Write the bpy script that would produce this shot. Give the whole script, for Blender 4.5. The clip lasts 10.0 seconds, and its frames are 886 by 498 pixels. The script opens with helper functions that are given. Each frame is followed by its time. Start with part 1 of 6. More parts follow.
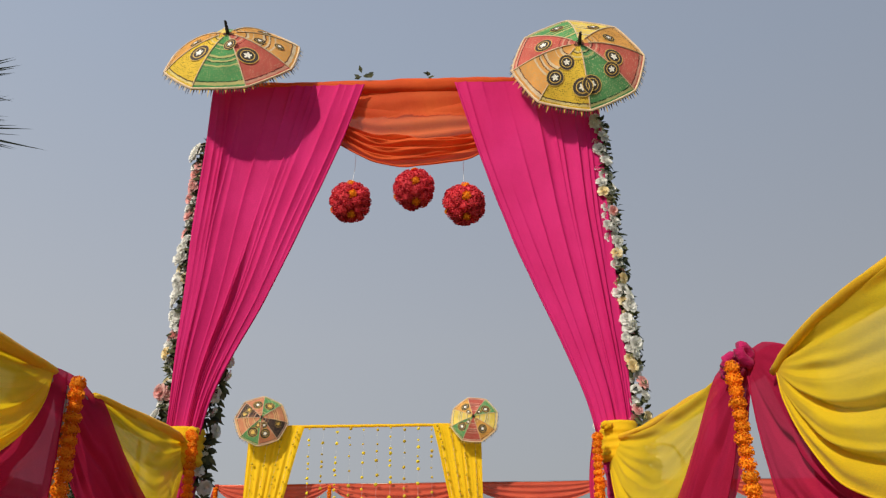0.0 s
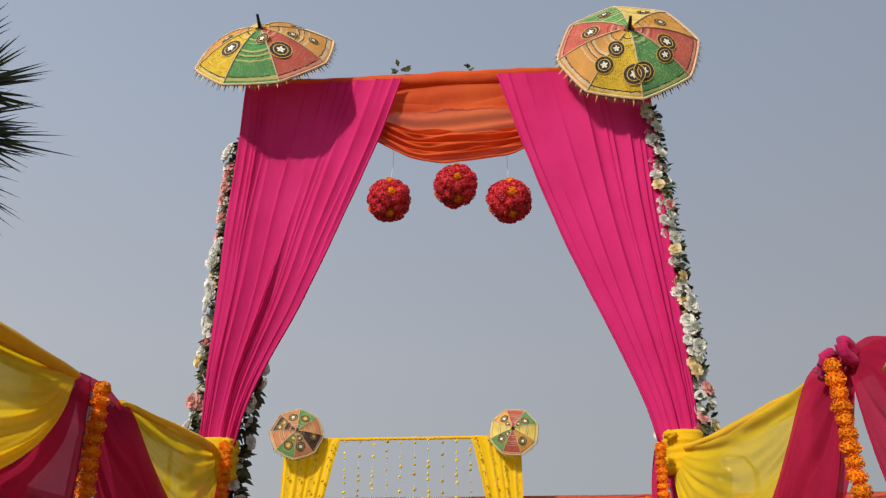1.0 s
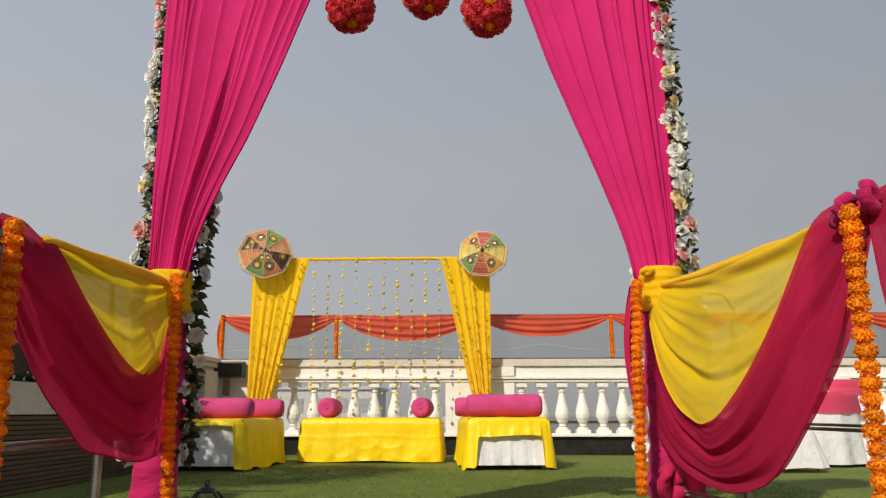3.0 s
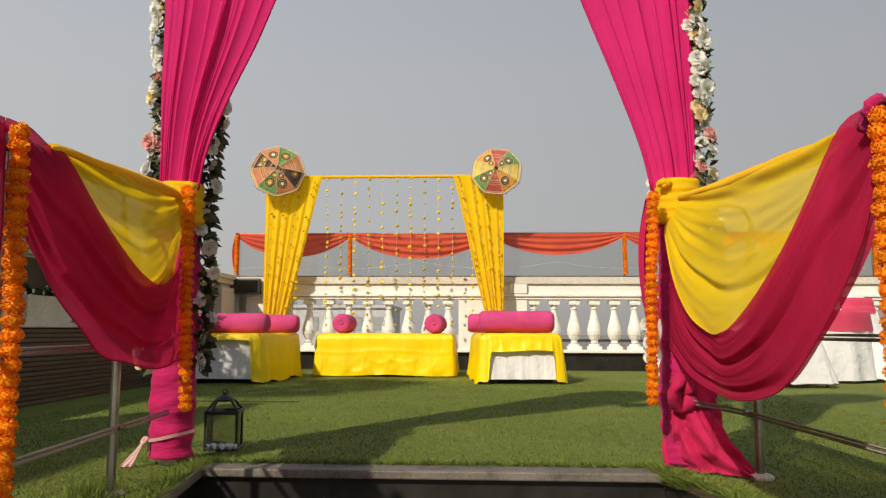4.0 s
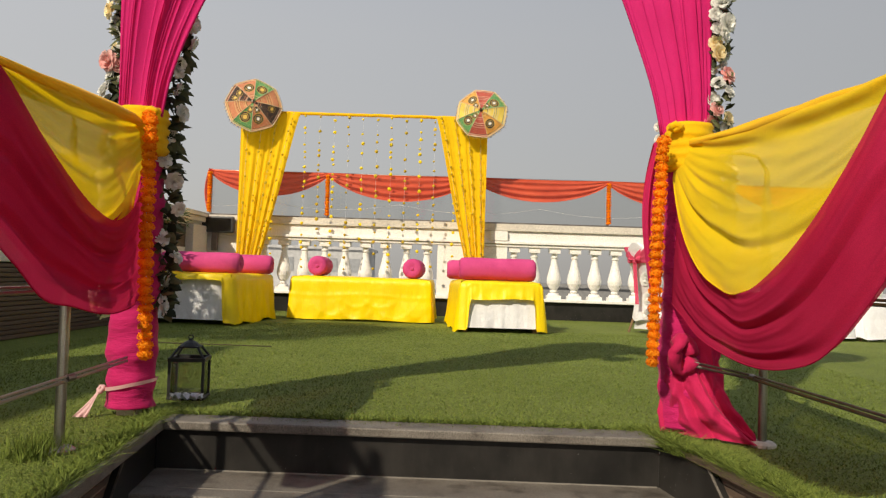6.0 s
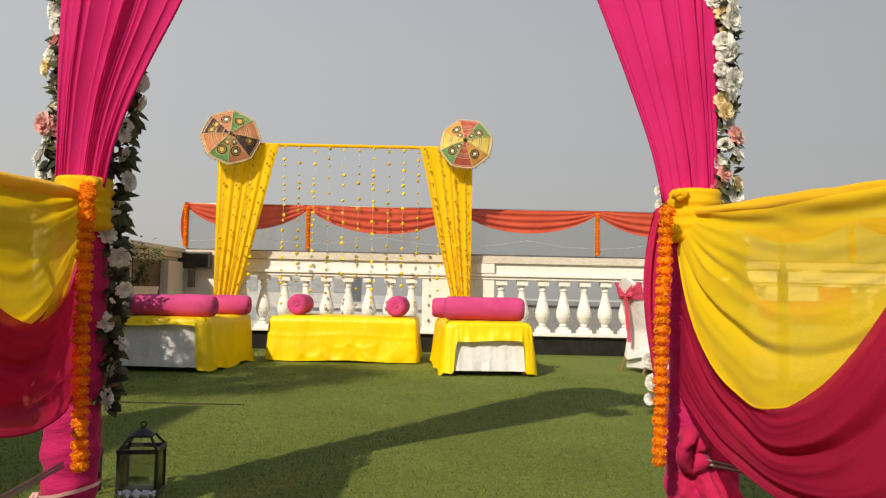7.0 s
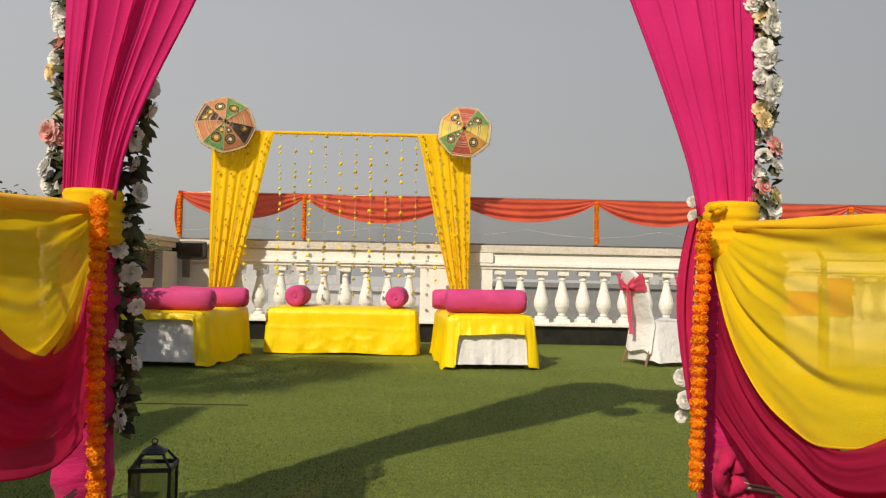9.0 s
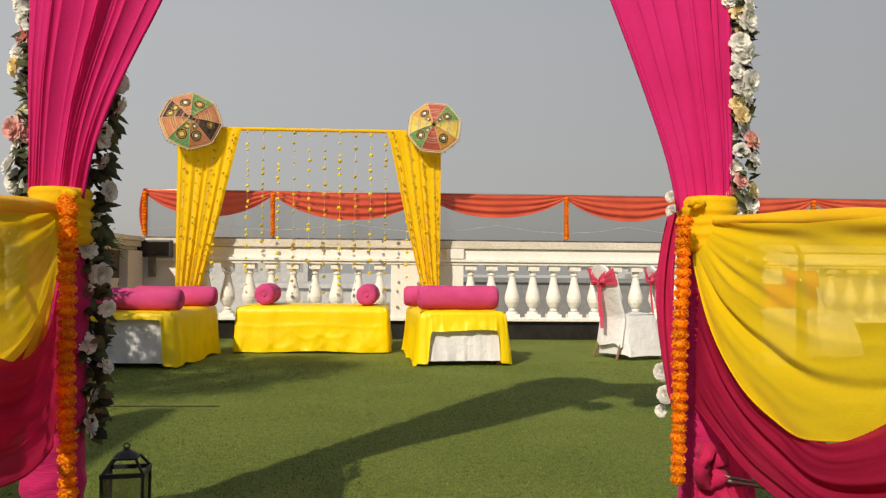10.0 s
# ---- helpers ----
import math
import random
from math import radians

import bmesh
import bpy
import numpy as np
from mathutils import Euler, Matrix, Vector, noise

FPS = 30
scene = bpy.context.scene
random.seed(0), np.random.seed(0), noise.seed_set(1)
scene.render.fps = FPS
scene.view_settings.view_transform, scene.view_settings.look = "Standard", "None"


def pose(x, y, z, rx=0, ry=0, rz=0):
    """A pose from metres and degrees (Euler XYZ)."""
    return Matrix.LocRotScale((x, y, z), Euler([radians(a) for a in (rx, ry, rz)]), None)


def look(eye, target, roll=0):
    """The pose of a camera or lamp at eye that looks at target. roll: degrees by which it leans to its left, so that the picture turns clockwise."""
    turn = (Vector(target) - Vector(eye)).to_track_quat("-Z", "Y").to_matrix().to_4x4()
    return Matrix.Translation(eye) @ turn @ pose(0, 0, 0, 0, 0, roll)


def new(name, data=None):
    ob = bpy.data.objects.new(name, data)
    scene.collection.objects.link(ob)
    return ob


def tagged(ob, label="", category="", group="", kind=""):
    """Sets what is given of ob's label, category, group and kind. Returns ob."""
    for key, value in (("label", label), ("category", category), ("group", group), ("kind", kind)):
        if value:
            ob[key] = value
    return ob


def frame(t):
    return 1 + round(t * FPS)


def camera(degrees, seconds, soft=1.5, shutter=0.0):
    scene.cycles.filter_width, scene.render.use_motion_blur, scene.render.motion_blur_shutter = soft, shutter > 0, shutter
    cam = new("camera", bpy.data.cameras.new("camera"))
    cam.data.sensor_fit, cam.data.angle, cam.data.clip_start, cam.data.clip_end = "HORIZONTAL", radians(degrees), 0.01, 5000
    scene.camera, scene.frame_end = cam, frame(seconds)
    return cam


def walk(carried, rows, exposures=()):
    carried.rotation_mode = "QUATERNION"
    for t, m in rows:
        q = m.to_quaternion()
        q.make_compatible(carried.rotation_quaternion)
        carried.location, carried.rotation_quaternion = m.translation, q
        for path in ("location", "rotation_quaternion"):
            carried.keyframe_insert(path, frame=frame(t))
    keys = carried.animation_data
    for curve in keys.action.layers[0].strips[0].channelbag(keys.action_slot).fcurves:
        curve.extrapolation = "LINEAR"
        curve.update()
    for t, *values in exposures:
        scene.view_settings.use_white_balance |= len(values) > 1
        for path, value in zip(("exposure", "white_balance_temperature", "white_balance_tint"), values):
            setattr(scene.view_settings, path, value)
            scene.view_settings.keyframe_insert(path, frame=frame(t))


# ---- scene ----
cam = camera(60.4, 10.0, 1.3)
PATH = [
    (0, (0.305, -3.607, 0.412), (0.256, -1.791, 1.248), -0.5),
    (0.5, (0.336, -3.502, 0.446), (0.252, -1.673, 1.25), -1.8),
    (1, (0.232, -3.375, 0.447), (0.101, -1.577, 1.314), -0.1),
    (1.5, (0.104, -3.194, 0.59), (0.176, -1.369, 1.406), 0.1),
    (2, (0.148, -3.12, 0.622), (0.181, -1.285, 1.418), -0.2),
    (2.5, (0.215, -3.143, 0.621), (0.191, -1.283, 1.354), 0.6),
    (2.7, (0.225, -3.127, 0.6), (0.164, -1.213, 1.176), -0.1),
    (3.8, (0.233, -3.1, 0.564), (0.158, -1.121, 0.85), 0.2),
    (4, (0.23, -3.078, 0.553), (0.128, -1.092, 0.765), 0.2),
    (4.5, (0.237, -3.043, 0.542), (0.086, -1.054, 0.685), -0.4),
    (5, (0.269, -3.034, 0.516), (0.082, -1.044, 0.592), 1.3),
    (5.5, (0.258, -2.952, 0.525), (0.097, -0.958, 0.544), -0.2),
    (5.7, (0.216, -2.895, 0.535), (0.131, -0.898, 0.604), 1.7),
    (6.8, (0.148, -2.607, 0.751), (0.189, -0.608, 0.811), 0.6),
    (7, (0.191, -2.524, 0.805), (0.186, -0.527, 0.918), 1.2),
    (7.5, (0.246, -2.443, 0.932), (0.204, -0.449, 1.07), 1.7),
    (8, (0.173, -2.437, 0.934), (0.154, -0.44, 1.049), 0.7),
    (8.5, (0.11, -2.426, 0.93), (0.176, -0.429, 1.015), 1.1),
    (9, (0.063, -2.426, 0.92), (0.089, -0.427, 0.983), 1.1),
    (9.5, (0.05, -2.422, 0.922), (0.069, -0.424, 0.995), 0.8),
    (10, (0.025, -2.395, 0.923), (0.136, -0.399, 0.977), 0.5),
]
walk(cam, [(t, look(e, g, r)) for t, e, g, r in PATH],
     [(0.0, 0.04, 6450, 10), (2.6, 0.05, 6500, 10), (3.8, 0.17, 6950, 10), (5.0, 0.23, 6950, 10), (5.7, 0.26, 6950, 10), (7.0, 0.26, 7000, 10), (8.0, 0.15, 7000, 10), (10.0, 0.15, 7000, 10)])

# ---- sky and sun ----
# light travels to the right, away from the stairs and down
SUN_WAY = Vector((0.425, 0.70, -0.61)).normalized()
world = bpy.data.worlds.new("hazy_sky")
scene.world = world
world.use_nodes = True
wn, wl = world.node_tree.nodes, world.node_tree.links
for n in list(wn):
    wn.remove(n)
w_out = wn.new("ShaderNodeOutputWorld")
w_bg = wn.new("ShaderNodeBackground")
w_sky = wn.new("ShaderNodeTexSky")
w_sky.sky_type = "NISHITA"
w_sky.sun_disc = False
w_sky.sun_elevation = math.asin(-SUN_WAY.z)
w_sky.sun_rotation = math.atan2(-SUN_WAY.x, -SUN_WAY.y)
w_sky.dust_density = 4.0
w_scale = wn.new("ShaderNodeMix")
w_scale.data_type, w_scale.blend_type = "RGBA", "MULTIPLY"
w_scale.inputs[0].default_value = 1.0
w_scale.inputs[7].default_value = (0.09, 0.09, 0.09, 1)
wl.new(w_sky.outputs[0], w_scale.inputs[6])
w_co = wn.new("ShaderNodeTexCoord")
w_sep = wn.new("ShaderNodeSeparateXYZ")
wl.new(w_co.outputs["Generated"], w_sep.inputs[0])
w_ramp = wn.new("ShaderNodeValToRGB")
stops = [(0.0, (0.30, 0.295, 0.29, 1)), (0.06, (0.325, 0.328, 0.334, 1)), (0.3, (0.335, 0.348, 0.372, 1)),
         (0.6, (0.29, 0.33, 0.40, 1)), (1.0, (0.25, 0.30, 0.40, 1))]
w_ramp.color_ramp.elements[0].position, w_ramp.color_ramp.elements[0].color = stops[0]
w_ramp.color_ramp.elements[1].position, w_ramp.color_ramp.elements[1].color = stops[-1]
for pos, col in stops[1:-1]:
    w_ramp.color_ramp.elements.new(pos).color = col
wl.new(w_sep.outputs[2], w_ramp.inputs[0])
w_mix = wn.new("ShaderNodeMix")
w_mix.data_type = "RGBA"
w_mix.inputs[0].default_value = 0.86
wl.new(w_scale.outputs[2], w_mix.inputs[6])
wl.new(w_ramp.outputs[0], w_mix.inputs[7])
# the haze is a little brighter on the side of the sun
w_side = wn.new("ShaderNodeMath")
w_side.operation = "MULTIPLY_ADD"
w_side.inputs[1].default_value, w_side.inputs[2].default_value = -0.26, 0.99
wl.new(w_sep.outputs[0], w_side.inputs[0])
w_grade = wn.new("ShaderNodeMix")
w_grade.data_type, w_grade.blend_type = "RGBA", "MULTIPLY"
w_grade.inputs[0].default_value = 1.0
wl.new(w_mix.outputs[2], w_grade.inputs[6])
wl.new(w_side.outputs[0], w_grade.inputs[7])
wl.new(w_grade.outputs[2], w_bg.inputs[0])
w_bg.inputs[1].default_value = 1.2
wl.new(w_bg.outputs[0], w_out.inputs[0])

sun_data = bpy.data.lights.new("sun", "SUN")
sun_data.energy, sun_data.angle, sun_data.color = 3.8, radians(0.9), (1.0, 0.91, 0.76)
sun = new("sun", sun_data)
sun.matrix_world = look((-6, -12, 11), Vector((-6, -12, 11)) + SUN_WAY)


# ---- materials ----
def node_mat(name):
    m = bpy.data.materials.new(name)
    m.use_nodes = True
    nt = m.node_tree
    for n in list(nt.nodes):
        nt.nodes.remove(n)
    out = nt.nodes.new("ShaderNodeOutputMaterial")
    return m, nt, out


def noise_node(nt, scale, detail=4.0, rough=0.55, coord="Object", stretch=None):
    co = nt.nodes.new("ShaderNodeTexCoord")
    tex = nt.nodes.new("ShaderNodeTexNoise")
    tex.inputs["Scale"].default_value = scale
    tex.inputs["Detail"].default_value = detail
    tex.inputs["Roughness"].default_value = rough
    if stretch:
        mp = nt.nodes.new("ShaderNodeMapping")
        mp.inputs["Scale"].default_value = stretch
        nt.links.new(co.outputs[coord], mp.inputs[0])
        nt.links.new(mp.outputs[0], tex.inputs["Vector"])
    else:
        nt.links.new(co.outputs[coord], tex.inputs["Vector"])
    return tex


def ramp_node(nt, src, c0, c1, p0=0.3, p1=0.7):
    r = nt.nodes.new("ShaderNodeValToRGB")
    r.color_ramp.elements[0].position, r.color_ramp.elements[0].color = p0, (*c0, 1)
    r.color_ramp.elements[1].position, r.color_ramp.elements[1].color = p1, (*c1, 1)
    nt.links.new(src, r.inputs[0])
    return r


def mix_rgb(nt, a, b, fac, mode="MIX"):
    m = nt.nodes.new("ShaderNodeMix")
    m.data_type, m.blend_type = "RGBA", mode
    for sock, val in ((m.inputs[0], fac), (m.inputs[6], a), (m.inputs[7], b)):
        if hasattr(val, "links"):
            nt.links.new(val, sock)
        elif isinstance(val, (int, float)):
            sock.default_value = val
        else:
            sock.default_value = (*val, 1)
    return m.outputs[2]


def bump_node(nt, src, strength, distance):
    b = nt.nodes.new("ShaderNodeBump")
    b.inputs["Strength"].default_value = strength
    b.inputs["Distance"].default_value = distance
    nt.links.new(src, b.inputs["Height"])
    return b.outputs[0]


def surface(name, c0, c1, scale=6.0, fine=90.0, rough=0.6, metal=0.0, bump=0.25, depth=0.004, per_object=0.0, stretch=None, spec=0.5):
    """An opaque surface: two scales of colour variation and a fine relief."""
    m, nt, out = node_mat(name)
    p = nt.nodes.new("ShaderNodeBsdfPrincipled")
    big = noise_node(nt, scale, 5, stretch=stretch)
    col = ramp_node(nt, big.outputs[0], c0, c1).outputs[0]
    small = noise_node(nt, fine, 3, stretch=stretch)
    grain = ramp_node(nt, small.outputs[0], (0.82, 0.82, 0.82), (1.12, 1.12, 1.12), 0.3, 0.7).outputs[0]
    col = mix_rgb(nt, col, grain, 1.0, "MULTIPLY")
    if per_object:
        oi = nt.nodes.new("ShaderNodeObjectInfo")
        rr = ramp_node(nt, oi.outputs["Random"], (1 - per_object,) * 3, (1 + per_object,) * 3, 0, 1)
        col = mix_rgb(nt, col, rr.outputs[0], 1.0, "MULTIPLY")
    nt.links.new(col, p.inputs["Base Color"])
    p.inputs["Roughness"].default_value = rough
    p.inputs["Metallic"].default_value = metal
    p.inputs["Specular IOR Level"].default_value = spec
    nt.links.new(bump_node(nt, small.outputs[0], bump, depth), p.inputs["Normal"])
    nt.links.new(p.outputs[0], out.inputs[0])
    return m


def cloth(name, base, deep, through_light=0.35, sheer=0.0, sheen=0.1, window=0.0, rough=0.75, crush=0.35, run=(1, 1, 0.35)):
    """Thin woven cloth: scatters, lets light through, and is partly open where sheer."""
    m, nt, out = node_mat(name)
    big = noise_node(nt, 3.0, 4)
    col = ramp_node(nt, big.outputs[0], deep, base, 0.3, 0.62).outputs[0]
    weave = noise_node(nt, 420, 2)
    thread = ramp_node(nt, weave.outputs[0], (0.88, 0.88, 0.88), (1.1, 1.1, 1.1), 0.35, 0.65).outputs[0]
    col = mix_rgb(nt, col, thread, 1.0, "MULTIPLY")
    crease = noise_node(nt, 14, 5, 0.6, stretch=run)
    nor = bump_node(nt, crease.outputs[0], crush, 0.02)
    d = nt.nodes.new("ShaderNodeBsdfPrincipled")
    d.inputs["Roughness"].default_value = rough
    d.inputs["Specular IOR Level"].default_value = 0.02 if rough > 0.9 else 0.15 if rough > 0.6 else 0.4
    d.inputs["Sheen Weight"].default_value = sheen
    t = nt.nodes.new("ShaderNodeBsdfTranslucent")
    for s in (d.inputs["Base Color"], t.inputs["Color"]):
        nt.links.new(col, s)
    nt.links.new(nor, d.inputs["Normal"])
    nt.links.new(nor, t.inputs["Normal"])
    mx = nt.nodes.new("ShaderNodeMixShader")
    mx.inputs[0].default_value = through_light
    nt.links.new(d.outputs[0], mx.inputs[1])
    nt.links.new(t.outputs[0], mx.inputs[2])
    last = mx.outputs[0]
    if sheer:
        tr = nt.nodes.new("ShaderNodeBsdfTransparent")
        tint = [min(1.0, (0.45 + 0.6 * c) if window else (0.25 + 0.9 * c)) for c in base]
        tr.inputs[0].default_value = (*tint, 1)
        patch = noise_node(nt, 2.2, 3)
        f = nt.nodes.new("ShaderNodeMapRange")
        f.inputs["From Min"].default_value, f.inputs["From Max"].default_value = 0.3, 0.7
        f.inputs["To Min"].default_value, f.inputs["To Max"].default_value = sheer * 0.75, sheer * 1.25
        nt.links.new(patch.outputs[0], f.inputs[0])
        ms = nt.nodes.new("ShaderNodeMixShader")
        if window:
            # single-layer stretches of the weave are more open than the pleats
            at = nt.nodes.new("ShaderNodeAttribute")
            at.attribute_name = "thin"
            ma = nt.nodes.new("ShaderNodeMath")
            ma.operation = "MULTIPLY_ADD"
            ma.inputs[1].default_value = window
            nt.links.new(at.outputs["Fac"], ma.inputs[0])
            nt.links.new(f.outputs[0], ma.inputs[2])
            nt.links.new(ma.outputs[0], ms.inputs[0])
        else:
            nt.links.new(f.outputs[0], ms.inputs[0])
        nt.links.new(last, ms.inputs[1])
        nt.links.new(tr.outputs[0], ms.inputs[2])
        last = ms.outputs[0]
    nt.links.new(last, out.inputs[0])
    return m


def petal_mat(name, c0, c1, light=0.25):
    m, nt, out = node_mat(name)
    geo = nt.nodes.new("ShaderNodeNewGeometry")
    col = ramp_node(nt, geo.outputs["Random Per Island"], c0, c1, 0.1, 0.9).outputs[0]
    oi = nt.nodes.new("ShaderNodeObjectInfo")
    rr = ramp_node(nt, oi.outputs["Random"], (0.86, 0.86, 0.86), (1.08, 1.08, 1.08), 0, 1)
    col = mix_rgb(nt, col, rr.outputs[0], 1.0, "MULTIPLY")
    d = nt.nodes.new("ShaderNodeBsdfPrincipled")
    d.inputs["Roughness"].default_value = 0.7
    d.inputs["Specular IOR Level"].default_value = 0.2
    t = nt.nodes.new("ShaderNodeBsdfTranslucent")
    for s in (d.inputs["Base Color"], t.inputs["Color"]):
        nt.links.new(col, s)
    mx = nt.nodes.new("ShaderNodeMixShader")
    mx.inputs[0].default_value = light
    nt.links.new(d.outputs[0], mx.inputs[1])
    nt.links.new(t.outputs[0], mx.inputs[2])
    nt.links.new(mx.outputs[0], out.inputs[0])
    return m


PINK = cloth("magenta_cloth", (0.69, 0.023, 0.188), (0.61, 0.017, 0.152), 0.25, 0.02, 0.0, 0.0, 0.75, 0.18)
PINK_SHEER = cloth("magenta_chiffon", (0.57, 0.027, 0.098), (0.49, 0.020, 0.076), 0.43, 0.15, 0.0, 0.0, 0.95, 0.10)
PINK_TAIL = cloth("crumpled_magenta_cloth", (0.58, 0.020, 0.105), (0.48, 0.015, 0.085), 0.22, 0.0, 0.05, 0.0, 0.75, 0.5, (1, 1, 0.6))
PINK_WRAP = cloth("creased_magenta_cloth", (0.56, 0.019, 0.140), (0.48, 0.013, 0.11), 0.2, 0.0, 0.1, 0.0, 0.75, 0.8, (0.4, 0.4, 1.5))
YELLOW = cloth("yellow_cloth", (0.94, 0.60, 0.012), (0.88, 0.53, 0.010), 0.30, 0.0, 0.1, 0.0, 0.75, 0.2)
YELLOW_SHEER = cloth("yellow_chiffon", (0.98, 0.70, 0.012), (0.96, 0.66, 0.010), 0.42, 0.05, 0.1, 0.5, 0.75, 0.12)
YELLOW_SATIN = cloth("yellow_satin", (0.97, 0.70, 0.005), (0.90, 0.62, 0.004), 0.10, 0.0, 0.0, 0.0, 0.42, 0.5)
ORANGE = cloth("orange_cloth", (0.80, 0.13, 0.025), (0.66, 0.085, 0.02), 0.3, 0.1)
ORANGE_SHEER = cloth("orange_chiffon", (0.80, 0.16, 0.04), (0.68, 0.10, 0.03), 0.4, 0.22)
CORAL = cloth("coral_cloth", (0.74, 0.12, 0.055), (0.60, 0.075, 0.035), 0.3, 0.18, 0.1, 0.0, 0.75, 0.2)
WHITE_CLOTH = cloth("white_cloth", (0.80, 0.80, 0.82), (0.72, 0.72, 0.75), 0.1, 0.0, 0.1, 0.0, 0.75, 1.0, (0.8, 0.8, 0.8))
PINK_VELVET = surface("pink_velvet", (0.47, 0.035, 0.16), (0.58, 0.06, 0.21), 5, 200, 0.85, bump=0.2, depth=0.002)
PINK_SASH = cloth("pink_organza", (0.78, 0.10, 0.20), (0.68, 0.07, 0.15), 0.3, 0.12)
PALE_RIBBON = cloth("pale_pink_ribbon", (0.80, 0.52, 0.52), (0.72, 0.44, 0.45), 0.25)
MARIGOLD = petal_mat("marigold_petal", (0.80, 0.18, 0.004), (0.98, 0.36, 0.013), 0.30)
RED_PETAL = petal_mat("red_petal", (0.52, 0.016, 0.040), (0.86, 0.075, 0.095))
WHITE_PETAL = petal_mat("white_petal", (0.66, 0.66, 0.62), (0.90, 0.89, 0.85))
CREAM_PETAL = petal_mat("cream_petal", (0.76, 0.60, 0.30), (0.90, 0.80, 0.55))
BLUSH_PETAL = petal_mat("blush_petal", (0.80, 0.34, 0.32), (0.92, 0.62, 0.58))
YELLOW_PETAL = petal_mat("yellow_petal", (0.72, 0.50, 0.01), (0.92, 0.72, 0.03))
LEAF = petal_mat("dark_leaf", (0.020, 0.028, 0.014), (0.115, 0.12, 0.052), 0.15)
PLANT_LEAF = petal_mat("green_leaf", (0.035, 0.07, 0.02), (0.11, 0.16, 0.05), 0.25)
PALM = petal_mat("palm_leaf", (0.025, 0.035, 0.03), (0.07, 0.085, 0.06), 0.15)
WHITE_PAINT = surface("white_paint", (0.74, 0.72, 0.68), (0.83, 0.81, 0.77), 2.5, 60, 0.55, bump=0.12, depth=0.003)
PLASTER = surface("cream_plaster", (0.60, 0.55, 0.47), (0.72, 0.67, 0.58), 1.8, 50, 0.7, bump=0.15, depth=0.004)
CREAM_PAINT = surface("cream_paint", (0.52, 0.48, 0.41), (0.64, 0.60, 0.52), 1.8, 50, 0.7, bump=0.15, depth=0.004)
STEEL = surface("brushed_steel", (0.34, 0.32, 0.29), (0.48, 0.46, 0.43), 8, 240, 0.32, 1.0, 0.05, 0.001)
BAR_STEEL = surface("dull_bar_steel", (0.13, 0.115, 0.10), (0.20, 0.18, 0.155), 30, 300, 0.5, metal=0.7, bump=0.1)
RAIL_STEEL = surface("satin_steel", (0.26, 0.25, 0.23), (0.36, 0.35, 0.32), 8, 240, 0.38, 0.55, 0.05, 0.001)
DARK_STEEL = surface("dull_steel", (0.16, 0.14, 0.13), (0.28, 0.26, 0.24), 8, 200, 0.4, 1.0, 0.05, 0.001)
BLACK_IRON = surface("black_iron", (0.012, 0.012, 0.012), (0.03, 0.03, 0.03), 9, 150, 0.5, 0.3, 0.1, 0.001)
DARK_PLASTIC = surface("dark_plastic", (0.03, 0.03, 0.032), (0.05, 0.05, 0.052), 6, 120, 0.55, bump=0.08, depth=0.001)
WOOD_LEG = surface("brown_wood", (0.16, 0.09, 0.04), (0.26, 0.15, 0.07), 12, 120, 0.5, stretch=(4, 4, 0.6))
BROWN_SLAT = surface("brown_slat", (0.060, 0.040, 0.028), (0.10, 0.066, 0.045), 5, 70, 0.6, bump=0.2, depth=0.003, per_object=0.12, stretch=(0.6, 0.6, 6))
STAIR_SLAT = surface("weathered_slat", (0.080, 0.054, 0.038), (0.130, 0.090, 0.064), 5, 70, 0.6, bump=0.2, depth=0.003, per_object=0.15, stretch=(0.6, 0.6, 6))
SLAT_JOINT = surface("tan_joint", (0.26, 0.20, 0.15), (0.36, 0.29, 0.22), 6, 60, 0.8)
STONE_JOINT = surface("dusty_stone_joint", (0.17, 0.155, 0.135), (0.24, 0.22, 0.19), 6, 60, 0.8)
BROWN_GAP = surface("slat_backing", (0.03, 0.02, 0.015), (0.045, 0.03, 0.02), 5, 60, 0.8)
LANDING = surface("grey_paver", (0.15, 0.14, 0.13), (0.23, 0.22, 0.20), 3, 80, 0.75)
# distance haze is mixed into these three greys, walls and windows alike
CITY = surface("haze_tinted_concrete", (0.40, 0.40, 0.40), (0.48, 0.48, 0.47), 0.05, 2, 0.9)
FAR_GREY = surface("haze_tinted_render", (0.175, 0.175, 0.175), (0.20, 0.20, 0.198), 0.05, 2, 0.9)
CITY_DARK = surface("haze_tinted_glass", (0.24, 0.25, 0.26), (0.29, 0.30, 0.31), 0.2, 2, 0.4)
TERRACE_EARTH = surface("potting_soil", (0.03, 0.022, 0.015), (0.06, 0.045, 0.03), 20, 120, 0.95)
STRING = surface("white_thread", (0.62, 0.62, 0.60), (0.75, 0.75, 0.72), 20, 300, 0.7)


